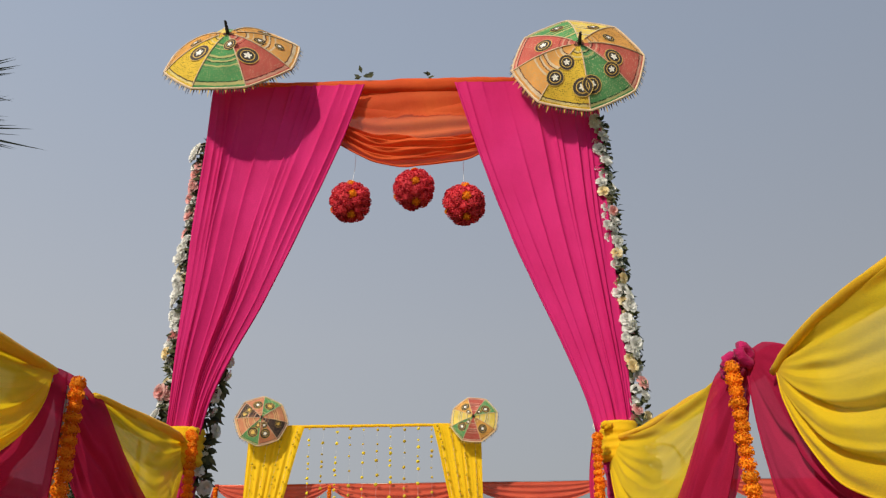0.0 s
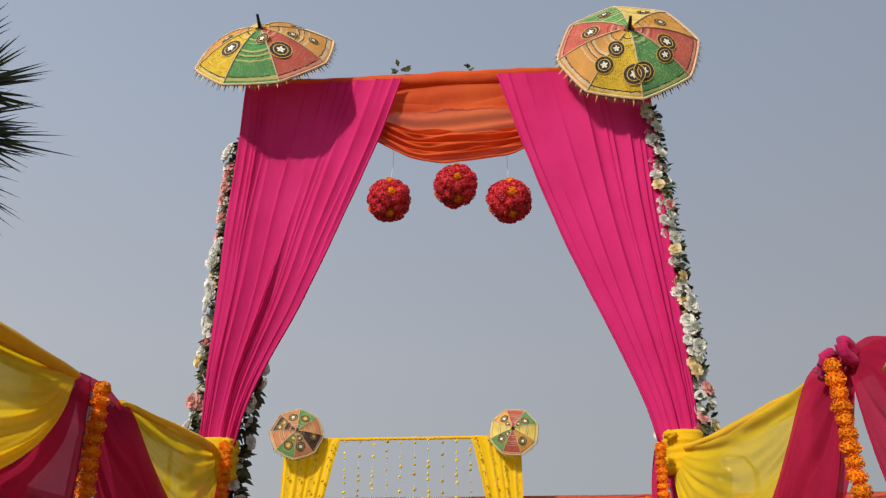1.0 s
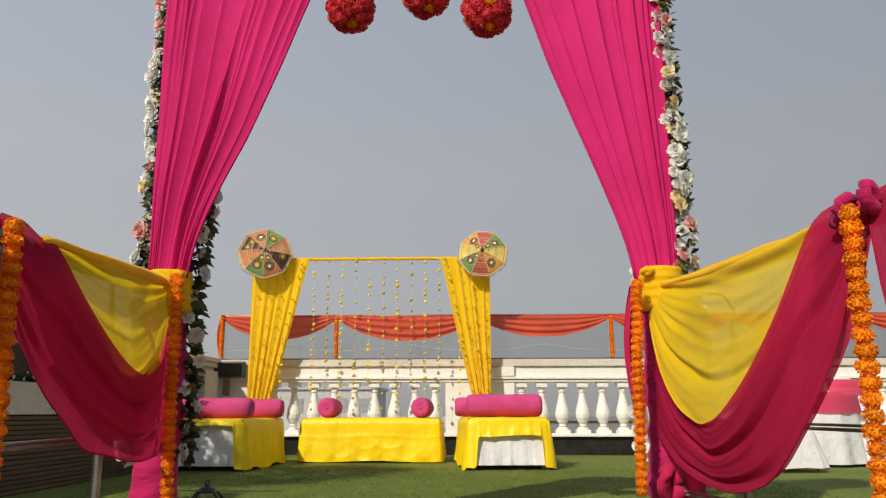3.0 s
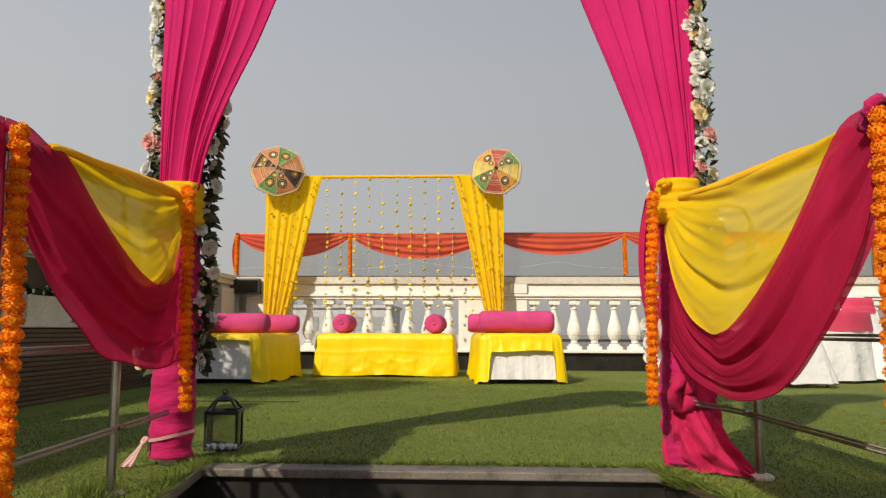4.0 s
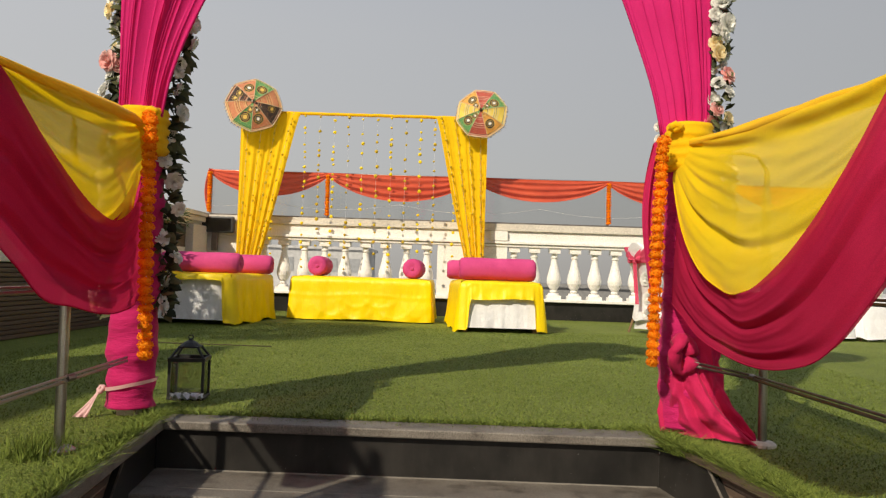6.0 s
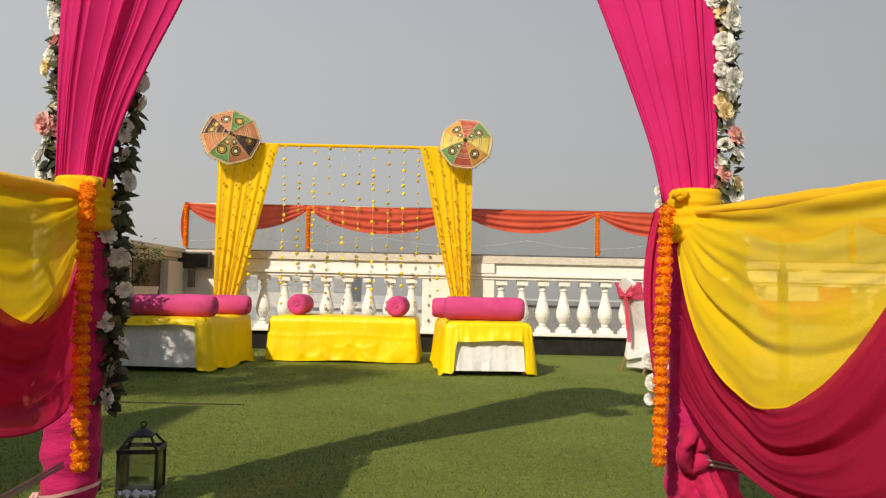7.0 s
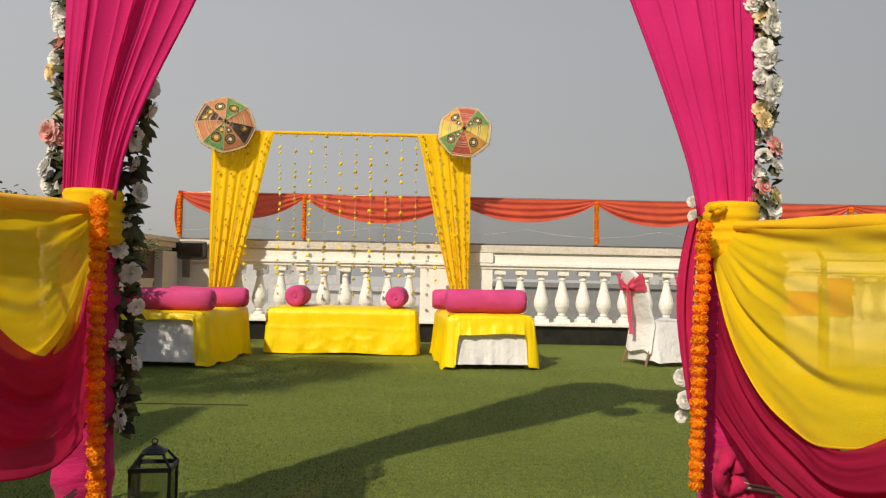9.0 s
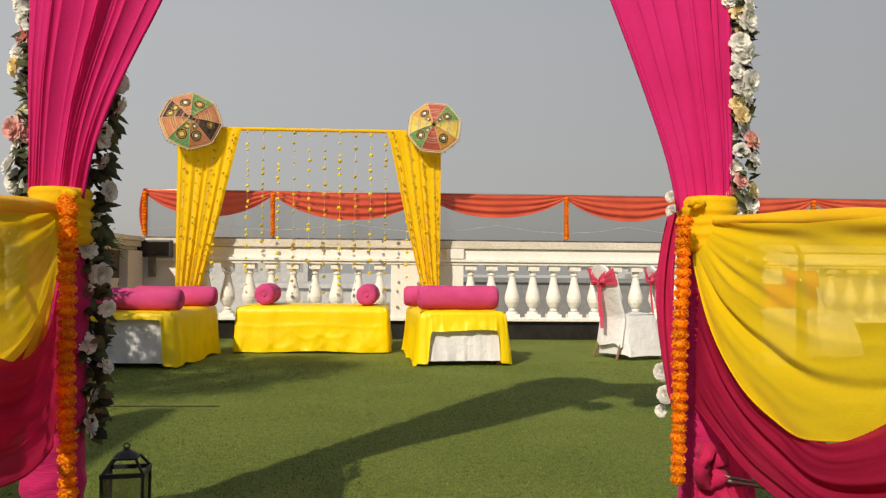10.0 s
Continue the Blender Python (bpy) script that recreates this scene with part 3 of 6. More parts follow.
for k, (a, b) in enumerate(zip(POSTS, POSTS[1:])):
    parapet_swag(a, b, 3.7 * k, 0.26 + 0.03 * math.sin(k * 2.1))
# loose end of the cloth hanging at the corner post
bm = bmesh.new()
sheet(bm, lambda u, v: (POSTS[0] - 0.03 - 0.05 * math.sin(math.pi * v) + 0.06 * u, GY - 0.04 - 0.02 * math.sin(u * 9), 1.95 - 0.6 * v), 8, 20)
t = thing("cloth_tail", (POSTS[0], GY, 1.9), "narrow coral cloth end hanging beside the corner post", "swag")
part("cloth", bm, CORAL, t, smooth=True)


# ---- marigolds ----
def marigold_mesh(name, mat, seed=1, petals=96):
    """A full ruffled flower head of unit radius: a squashed core wrapped in small curled petals."""
    rr = random.Random(seed)
    bm = bmesh.new()
    bmesh.ops.create_icosphere(bm, subdivisions=1, radius=0.78)
    for i in range(petals):
        zz = 1 - 2 * (i + 0.5) / petals
        a = i * 2.39996 + rr.uniform(-0.2, 0.2)
        r = math.sqrt(1 - zz * zz)
        n = Vector((r * math.cos(a), r * math.sin(a), zz))
        e1 = n.orthogonal().normalized()
        e1 = (Matrix.Rotation(rr.uniform(0, 6.28), 3, n) @ e1)
        e2 = n.cross(e1)
        base, w, l = n * 0.72, rr.uniform(0.12, 0.18), rr.uniform(0.11, 0.18)
        tip = n * rr.uniform(0.90, 1.02)
        v = [bm.verts.new(q) for q in (base - e2 * w * 0.5, base + e2 * w * 0.5, tip + e1 * l * 0.4 + e2 * w, tip + e1 * l * 0.4 - e2 * w, tip * 0.96 + e1 * l + e2 * w * 0.7, tip * 0.96 + e1 * l - e2 * w * 0.7)]
        bm.faces.new((v[0], v[1], v[2], v[3]))
        bm.faces.new((v[3], v[2], v[4], v[5]))
    me = bpy.data.meshes.new(name)
    bm.to_mesh(me)
    bm.free()
    me.materials.append(mat)
    return me


MG = [marigold_mesh("marigold", MARIGOLD, seed=s) for s in (1, 2, 3)]
MG_RED = [marigold_mesh("marigold", RED_PETAL, seed=s) for s in (4, 5)]


def garland(points, radius, label, group, step=0.052, seed=0, flat=0.66):
    """Marigold heads threaded along a row of points, from the top down."""
    rr = random.Random(seed)
    pts = [Vector(p) for p in points]
    lens = [(b - a).length for a, b in zip(pts, pts[1:])]
    total = sum(lens)
    t = thing("marigold_garland", pts[0], label, "garland", group)
    bm = bmesh.new()
    tube(bm, pts, 0.004, 5)
    part("thread", bm, STRING, t)
    n = max(2, round(total / step))
    for i in range(n):
        d = (i + 0.5) / n * total
        for (a, b), ln in zip(zip(pts, pts[1:]), lens):
            if d <= ln:
                break
            d -= ln
        p = a.lerp(b, min(1, d / ln))
        s = radius * rr.uniform(0.90, 1.10)
        m = pose(p.x + rr.uniform(-0.002, 0.002), p.y + rr.uniform(-0.002, 0.002), p.z, rr.uniform(-9, 9), rr.uniform(-9, 9), rr.uniform(0, 360))
        piece("marigold", rr.choice(MG), t, m @ Matrix.Diagonal((s, s, step * flat * rr.uniform(0.9, 1.15), 1)))
    return t


for k, x in enumerate(POSTS[:6]):
    garland([(x, GY - 0.07, 1.91), (x + 0.005, GY - 0.075, 1.34)], 0.036, "thin orange marigold garland hung on a parapet post", "garlands on the parapet posts", 0.04, 30 + k)


# ---- the entrance arch ----
AY = 0.07


def arch_frame():
    t = thing("entrance_arch", (0, AY, 0), "square entrance arch frame with a cloth-wrapped top beam", "arch")
    for x in (-1.08, 1.06):
        part("upright", box_bm(x - 0.03, x + 0.03, AY + 0.07, AY + 0.13, 0.0, 3.2, bevel=0.004), DARK_STEEL, t, "hidden steel upright")
    bm = bmesh.new()
    n = 60
    tube(bm, [(-1.15 + 2.30 * k / n, AY + 0.02, 3.19 - 0.012 * math.sin(math.pi * k / n) + 0.006 * wob(k * 0.4)) for k in range(n + 1)], 0.042, 14,
         lambda a, k: 0.16 * wob(k * 0.22, 2.2 * math.cos(a), 2.2 * math.sin(a)) + 0.10 * math.sin(3 * a + k * 0.16))
    part("beam_wrap", bm, ORANGE, t, "orange cloth wrapped round the beam", smooth=True)
    # a few tied dark sprigs on the beam
    for x, s in ((-0.26, 1.0), (0.13, 0.55)):
        b = bmesh.new()
        rr = random.Random(int(100 * (x + 1)))
        for k in range(7):
            a = rr.uniform(0, 6.28)
            l = 0.05 * s
            o = Vector((x + rr.uniform(-0.025, 0.025) * s, AY + rr.uniform(-0.02, 0.02), 3.225 + rr.uniform(0, 0.045) * s))
            w = Vector((math.cos(a), math.sin(a) * 0.4, rr.uniform(-0.2, 0.8))).normalized()
            sd = w.cross(Vector((0, 1, 0.2))).normalized() * 0.013 * s
            b.faces.new([b.verts.new(o + q) for q in (Vector(), w * l * 0.5 + sd, w * l, w * l * 0.5 - sd)])
        part("sprig", b, LEAF, t)


arch_frame()

IN_L = [(1.13, -0.965), (1.3, -0.93), (1.48, -0.865), (1.81, -0.71), (2.2, -0.56), (2.7, -0.38), (3.17, -0.245)]
IN_R = [(1.13, 0.925), (1.3, 0.885), (1.5, 0.815), (1.7, 0.74), (1.9, 0.66), (2.11, 0.585), (2.61, 0.43), (3.17, 0.285)]


CREASE_L = [(0.02, 0.6, 0.02), (0.055, 0.9, 0.02), (0.10, 0.7, 0.025), (0.15, 1.3, 0.03), (0.20, 0.6, 0.02), (0.25, 1.0, 0.07), (0.42, 0.5, 0.03), (0.535, 1.6, 0.04), (0.575, 1.2, 0.025), (0.63, 1.0, 0.03),
            (0.665, 0.7, 0.02), (0.73, 1.1, 0.06), (0.85, 1.4, 0.04), (0.89, 0.8, 0.02), (0.955, 1.0, 0.03)]
CREASE_R = [(0.03, 0.8, 0.02), (0.075, 1.1, 0.03), (0.13, 0.9, 0.025), (0.19, 1.2, 0.05), (0.32, 1.0, 0.04), (0.37, 0.6, 0.02), (0.49, 1.2, 0.07), (0.66, 0.7, 0.04), (0.80, 0.5, 0.05), (0.93, 0.5, 0.03)]


def arch_curtain(side):
    inner = IN_L if side < 0 else IN_R
    outer = -1.135 if side < 0 else 1.10
    seed = 2.0 if side < 0 else 9.0

    # pleats as (place across, depth, width): crowded at the outer edge and in two gathers, with flat stretches between
    marks = CREASE_L if side < 0 else CREASE_R

    def ridge(d):
        return math.exp(-1.1 * d) if d > 0 else math.exp(4.5 * d)

    def f(u, v):
        z = 3.155 - 2.035 * v
        xi = curve_at(inner, z)
        xo = outer + side * 0.01 * wob(z * 2, seed)
        width = abs(xo - xi)
        w = u + 0.018 * wob(u * 3, v * 1.6, seed) + 0.012 * math.sin(v * 3 + seed)
        fold = sum(a * ridge((w - c - 0.03 * wob(c * 17, v * 1.6, seed)) / r) * max(0.0, 0.55 + 1.3 * wob(c * 40, v * 2.2, seed)) for c, a, r in marks)
        amp = (0.021 + 0.016 * v) * (0.30 + 0.70 * min(1.0, width / 0.7))
        depth = -amp * fold + 0.014 * wob(w * 3.5, v * 1.1, seed + 5) * (0.5 + 0.5 * min(1, width / 0.5))
        belly = -0.02 * math.sin(math.pi * v)
        x = xo + (xi - xo) * u + 0.004 * wob(v * 9, seed) * (u > 0.98)
        return (x, AY - 0.04 + depth + belly, z + 0.006 * wob(u * 6, seed))

    t = thing("arch_curtain", (outer, AY, 1.1), "magenta cloth curtain gathered and tied back to the arch post", "curtain", "curtains of the arch")
    bm = bmesh.new()
    sheet(bm, f, 190, 60)
    part("cloth", bm, PINK, t, smooth=True)
    # small rolled hem along the inner edge
    bm = bmesh.new()
    tube(bm, [Vector(f(1.0, v / 40)) for v in range(41)], 0.006, 6)
    part("hem", bm, PINK, t, smooth=True)


arch_curtain(-1)
arch_curtain(1)


def wrapped_post(x, seed, tail):
    t = thing("wrapped_post", (x, AY + 0.02, 0), "arch post wrapped in creased magenta cloth" + (" with a loose tail" if tail else " tied with a pale ribbon"), "post", "wrapped posts")
    bm = bmesh.new()
    prof = []
    for k in range(130):
        z = 0.03 + 1.03 * k / 129
        r = 0.088 + 0.004 * math.sin(z * 55 + seed) + 0.004 * math.sin(z * 23 + seed * 2)
        if tail:
            r += 0.028 * max(0, 1 - abs(z - 0.30) / 0.09) 
        prof.append((r, z))
    lathe(bm, prof, 40, (x, AY + 0.02, 0), lambda a, z: 0.020 * math.sin(z * 80 + 6 * wob(a, z * 6, seed) + 2 * a) + 0.05 * wob(z * 20 + a * 1.6, math.cos(a) * 1.5, seed + math.sin(a) * 1.5) + 0.05 * wob(z * 5, 3 * math.cos(a), 3 * math.sin(a) + seed))
    part("cloth_wrap", bm, PINK_WRAP, t, smooth=True)
    part("post_foot", box_bm(x - 0.035, x + 0.035, AY - 0.02, AY + 0.05, 0.0, 0.05), CREAM_PAINT, t)
    if tail:
        # cloth bunch sweeping out over the turf
        def g(u, v):
            a = math.pi * (0.85 + 0.95 * u)
            spread = 0.098 + 0.085 * v ** 1.5 * smooth(0.2, 0.6, u)
            reach = 0.175 * v ** 2 * math.sin(math.pi * (u - 0.25) / 0.75) if u > 0.25 else 0
            w = u + 0.05 * wob(u * 3, v * 2) - 0.10 * v * v
            r = spread * (1 + (0.05 + 0.34 * v ** 0.8) * pleat(4.3 * w + 0.3) + 0.16 * wob(u * 6, v * 5) + 0.07 * wob(u * 15, v * 11) + 0.12 * pleat(2.2 * v + 4 * u + 1.5 * wob(u * 4, 7)) * math.sin(math.pi * v))
            return (x + 0.02 + r * math.cos(a) + reach, AY + r * math.sin(a) * 0.9, 0.36 * (1 - v) ** 1.1 + 0.012)
        bm = bmesh.new()
        sheet(bm, g, 140, 36)
        part("cloth_tail", bm, PINK_TAIL, t, "trailing magenta cloth", smooth=True)
        bm = bmesh.new()
        tube(bm, [(x - 0.07 + 0.035 * math.cos(k * 0.6) + 0.03, AY - 0.105 + 0.02 * math.sin(k), 0.31 + 0.055 * math.sin(k * 0.6)) for k in range(11)], 0.026, 10,
             lambda a, k: 0.2 * wob(k * 0.6, math.cos(a) * 2, math.sin(a) * 2))
        part("knot", bm, PINK_TAIL, t, smooth=True)
    else:
        # a flat ribbon tied round the foot, its ends hanging and trailing
        bm = bmesh.new()
        sheet(bm, lambda u, v: (x + (0.094 + 0.004 * v) * math.cos(2 * math.pi * u), AY + 0.02 + (0.094 + 0.004 * v) * math.sin(2 * math.pi * u), 0.108 + 0.014 * v + 0.020 * math.cos(2 * math.pi * u) + 0.003 * wob(u * 9)), 48, 2)
        part("ribbon", bm, PALE_RIBBON, t, "pale pink ribbon", smooth=True)
        bm = bmesh.new()
        tube(bm, [(x - 0.086 + 0.010 * math.cos(k), AY - 0.045 + 0.008 * math.sin(k), 0.100 + 0.012 * math.sin(k * 1.1)) for k in range(8)], 0.008, 8, lambda a, k: 0.3 * wob(k, math.cos(a)))
        part("ribbon_knot", bm, PALE_RIBBON, t, smooth=True)
        for lean, wide in ((0.055, 0.030), (0.030, 0.022)):
            bm = bmesh.new()
            sheet(bm, lambda u, v: (x - 0.088 - lean * v + wide * (u - 0.5) * (0.25 + 0.75 * v), AY - 0.055 - 0.05 * v + 0.006 * math.sin(u * 9 + v * 5) * v, 0.098 - 0.092 * v ** 0.9), 6, 12)
            part("ribbon_end", bm, PALE_RIBBON, t, smooth=True)


bm = bmesh.new()
sheet(bm, lambda u, v: (0.912 + 0.06 * u + 0.02 * v * math.sin(3 * v) - 0.042 * math.sin(math.pi * v), AY + 0.03 + 0.012 * math.sin(u * 12 + 3 * v), 1.10 - (0.58 + 0.05 * math.sin(u * 7)) * v + 0.05 * u), 16, 30)
t = thing("curtain_end", (0.93, AY, 0.4), "loose lower end of the magenta curtain beside the post", "curtain")
part("cloth", bm, PINK_TAIL, t, smooth=True)
wrapped_post(-1.06, 1.0, False)
wrapped_post(1.045, 5.0, True)


def yellow_tie(x, side):
    t = thing("yellow_tie", (x, AY, 1.08), "yellow cloth wound round the arch post as a curtain tie", "tie", "curtain ties")
    bm = bmesh.new()
    prof = [(0.06, 0.985), (0.085, 0.99)] + [(0.094 + 0.006 * math.sin(k * 2.1), 1.0 + 0.0125 * k) for k in range(13)] + [(0.088, 1.165), (0.07, 1.168)]
    lathe(bm, prof, 40, (x, AY - 0.015, 0), lambda a, z: 0.07 * wob(z * 30 + 2 * math.sin(a), 1.5 * math.cos(a), side), cap=True)
    part("band", bm, YELLOW, t, smooth=True)
    bm = bmesh.new()
    xx = x - side * 0.07
    tube(bm, [(xx + 0.016 * math.cos(k * 0.9), AY - 0.105 - 0.008 * math.sin(k * 1.1), 1.130 + 0.015 * math.sin(k * 0.9) + 0.003 * k) for k in range(8)], 0.012, 10,
         lambda a, k: 0.4 * wob(k * 0.8, math.cos(a) * 2, math.sin(a) * 2))
    part("rosette", bm, YELLOW, t, "small twisted cloth knot", smooth=True)


yellow_tie(-1.045, -1)
yellow_tie(1.03, 1)


def orange_pelmet():
    """Gathered orange valance between the two curtains."""
    lo = [(-0.72, 3.0), (-0.38, 2.84), (-0.18, 2.72), (0.04, 2.69), (0.25, 2.71), (0.44, 2.77), (0.74, 2.96)]

    def f(u, v):
        x = -0.70 + 1.42 * u
        top = 3.17
        z = top + (curve_at(lo, x) - top) * v
        fold = 0.022 * math.sin(2 * math.pi * (4.5 * v ** 1.6 + 0.3 * wob(x * 2))) * max(0.0, v - 0.3) * 1.6
        sag = -0.05 * math.sin(math.pi * v) * math.sin(math.pi * u)
        return (x, AY + 0.05 + fold + sag + 0.01 * wob(x * 4, v * 4), z)

    t = thing("orange_valance", (0, AY, 3.1), "draped sheer orange cloth valance under the arch beam", "valance")
    bm = bmesh.new()
    sheet(bm, f, 60, 50)
    part("cloth", bm, ORANGE_SHEER, t, smooth=True)
    # doubled band with a torn lower edge
    bm = bmesh.new()
    sheet(bm, lambda u, v: (-0.42 + 0.88 * u, AY + 0.03 - 0.03 * math.sin(math.pi * u) + 0.008 * math.sin(v * 8 + u * 3),
                            3.15 - (0.19 + 0.022 * wob(u * 9) + 0.015 * wob(u * 40)) * v), 60, 14)
    part("upper_band", bm, ORANGE_SHEER, t, "second layer with a ragged edge", smooth=True)


orange_pelmet()

LOW_EDGE = [(-0.62, 2.91), (-0.38, 2.77), (-0.18, 2.645), (0.04, 2.605), (0.25, 2.63), (0.44, 2.695), (0.66, 2.85)]


def valance_gathers(u, v):
    x = -0.60 + 1.24 * u
    z1 = curve_at(LOW_EDGE, x)
    z = z1 + 0.21 * (1 - v) * (1 - 0.45 * abs(2 * u - 1))
    ph = 3.6 * v + 0.35 * wob(x * 2.2, 3) + 0.25 * wob(x * 5, v * 3)
    return (x, AY + 0.012 - 0.03 * math.sin(math.pi * u) + 0.016 * math.sin(2 * math.pi * ph) + 0.008 * math.sin(2 * math.pi * (7.3 * v + wob(x * 3))), z)


bm = bmesh.new()
sheet(bm, valance_gathers, 60, 44)
t = thing("orange_swag", (0, AY, 2.7), "gathered bright orange cloth swag at the valance's lower edge", "swag")
part("cloth", bm, ORANGE, t, smooth=True)
bm = bmesh.new()
tube(bm, [valance_gathers(k / 60, 1.0) for k in range(61)], 0.005, 6)
part("hem", bm, ORANGE, t, "rolled lower hem", smooth=True)


def flower_ball(p, radius, seed):
    rr = random.Random(seed)
    t = thing("flower_ball", p, "ball of red and orange flowers hanging on a thread", "flower ball", "hanging flower balls")
    bm = bmesh.new()
    bmesh.ops.create_icosphere(bm, subdivisions=2, radius=radius * 0.78, matrix=Matrix.Translation(p))
    part("core", bm, RED_PETAL, t)
    n = 46
    for i in range(n):
        zz = 1 - 2 * (i + 0.5) / n
        a = i * 2.39996 + rr.uniform(-0.12, 0.12)
        d = Vector((math.sqrt(1 - zz * zz) * math.cos(a), math.sqrt(1 - zz * zz) * math.sin(a), zz))
        q = d.to_track_quat("Z", "Y").to_matrix().to_4x4()
        bud = i % 7 == 2
        s = radius * (rr.uniform(0.22, 0.28) if bud else rr.uniform(0.34, 0.44))
        me = rr.choice(MG) if bud else rr.choice(MG_RED)
        piece("flower", me, t, Matrix.Translation(Vector(p) + d * radius * (0.93 if bud else 0.82)) @ q @ Matrix.Diagonal((s, s, s * 0.9, 1)))
    bm = bmesh.new()
    tube(bm, [(p[0], p[1], p[2] + radius * 0.8), (p[0], AY + 0.075, 2.66), (p[0], AY + 0.10, 3.16)], 0.0011, 5)
    part("thread", bm, STRING, t, "white thread")


for k, p in enumerate(((-0.296, 0.03, 2.38), (0.048, 0.06, 2.467), (0.324, 0.05, 2.362))):
    flower_ball(p, 0.104, 20 + k)


# ---- umbrellas ----
def panel_mat(name, c, c2, line, banded, dot_col, dots=34):
    """Printed and embroidered umbrella cloth: bands across the panel and small stitched dots."""
    m, nt, out = node_mat(name)
    uv = nt.nodes.new("ShaderNodeUVMap")
    uv.uv_map = "UVMap"
    sep = nt.nodes.new("ShaderNodeSeparateXYZ")
    nt.links.new(uv.outputs[0], sep.inputs[0])
    warp = noise_node(nt, 12, 2, 0.5, "UV")
    add = nt.nodes.new("ShaderNodeMath")
    add.operation = "MULTIPLY_ADD"
    add.inputs[1].default_value = 0.03
    nt.links.new(warp.outputs[0], add.inputs[0])
    nt.links.new(sep.outputs[1], add.inputs[2])
    bands = nt.nodes.new("ShaderNodeValToRGB")
    bands.color_ramp.interpolation = "CONSTANT"
    e = bands.color_ramp.elements
    if banded:
        rows = [(0.0, line), (0.10, c), (0.26, line), (0.275, c2), (0.31, c), (0.36, c2), (0.375, c), (0.50, c2), (0.53, line), (0.545, c), (0.575, c2), (0.60, line), (0.615, c), (0.66, c2), (0.68, c), (0.90, line), (0.915, c2), (0.96, c), (0.985, c2)]
    else:
        rows = [(0.0, line), (0.08, c), (0.16, c2), (0.185, line), (0.20, c), (0.25, c2), (0.275, c), (0.31, line), (0.32, c), (0.92, line), (0.935, c2), (0.965, c), (0.99, c2)]
    e[0].position, e[0].color = 0.0, (*rows[0][1], 1)
    e[1].position, e[1].color = rows[1][0], (*rows[1][1], 1)
    for p0, col in rows[2:]:
        e.new(p0).color = (*col, 1)
    nt.links.new(add.outputs[0], bands.inputs[0])
    vor = nt.nodes.new("ShaderNodeTexVoronoi")
    vor.inputs["Scale"].default_value = dots
    vor.inputs["Randomness"].default_value = 0.45
    nt.links.new(uv.outputs[0], vor.inputs["Vector"])
    dot = ramp_node(nt, vor.outputs["Distance"], (1, 1, 1), (0, 0, 0), 0.26, 0.36)
    zone = noise_node(nt, 5, 2, 0.5, "UV")
    zr = ramp_node(nt, zone.outputs[0], (0.45, 0.45, 0.45), (0.9, 0.9, 0.9), 0.4, 0.55)
    fac = mix_rgb(nt, dot.outputs[0], zr.outputs[0], 1.0, "MULTIPLY")
    col = mix_rgb(nt, bands.outputs[0], dot_col, fac)
    fade = noise_node(nt, 9, 4)
    tone = ramp_node(nt, fade.outputs[0], (0.80, 0.80, 0.80), (1.12, 1.12, 1.12)).outputs[0]
    col = mix_rgb(nt, col, tone, 1.0, "MULTIPLY")
    d = nt.nodes.new("ShaderNodeBsdfPrincipled")
    d.inputs["Roughness"].default_value = 0.8
    d.inputs["Specular IOR Level"].default_value = 0.2
    t = nt.nodes.new("ShaderNodeBsdfTranslucent")
    for sk in (d.inputs["Base Color"], t.inputs["Color"]):
        nt.links.new(col, sk)
    st = noise_node(nt, 160, 2)
    nt.links.new(bump_node(nt, st.outputs[0], 0.5, 0.005), d.inputs["Normal"])
    mx = nt.nodes.new("ShaderNodeMixShader")
    mx.inputs[0].default_value = 0.30
    nt.links.new(d.outputs[0], mx.inputs[1])
    nt.links.new(t.outputs[0], mx.inputs[2])
    nt.links.new(mx.outputs[0], out.inputs[0])
    return m


PALE, INK = (0.72, 0.60, 0.40), (0.07, 0.045, 0.03)
U_YEL = panel_mat("umbrella_yellow", (0.84, 0.58, 0.06), (0.84, 0.70, 0.28), INK, False, (0.16, 0.10, 0.02), 40)
U_YEB = panel_mat("umbrella_yellow_banded", (0.84, 0.63, 0.11), (0.74, 0.64, 0.38), INK, True, (0.70, 0.60, 0.35))
U_GRN = panel_mat("umbrella_green", (0.11, 0.33, 0.12), (0.50, 0.50, 0.20), (0.02, 0.06, 0.03), False, (0.55, 0.58, 0.30))
U_GRB = panel_mat("umbrella_green_banded", (0.10, 0.35, 0.12), (0.58, 0.56, 0.22), (0.03, 0.09, 0.03), True, (0.45, 0.52, 0.22))
U_RED = panel_mat("umbrella_red", (0.60, 0.13, 0.10), (0.68, 0.36, 0.26), (0.12, 0.02, 0.02), False, (0.66, 0.34, 0.22))
U_ORG = panel_mat("umbrella_orange", (0.78, 0.40, 0.10), (0.70, 0.48, 0.24), (0.16, 0.06, 0.03), False, (0.36, 0.14, 0.05), 30)
U_ORB = panel_mat("umbrella_orange_banded", (0.76, 0.38, 0.10), PALE, (0.16, 0.06, 0.03), True, (0.60, 0.42, 0.2))
U_BLK = panel_mat("umbrella_black", (0.05, 0.042, 0.04), (0.55, 0.24, 0.15), (0.50, 0.46, 0.38), True, (0.40, 0.20, 0.12))
U_BLP = panel_mat("umbrella_black_plain", (0.06, 0.045, 0.04), (0.45, 0.22, 0.14), (0.50, 0.46, 0.38), False, (0.30, 0.16, 0.10))
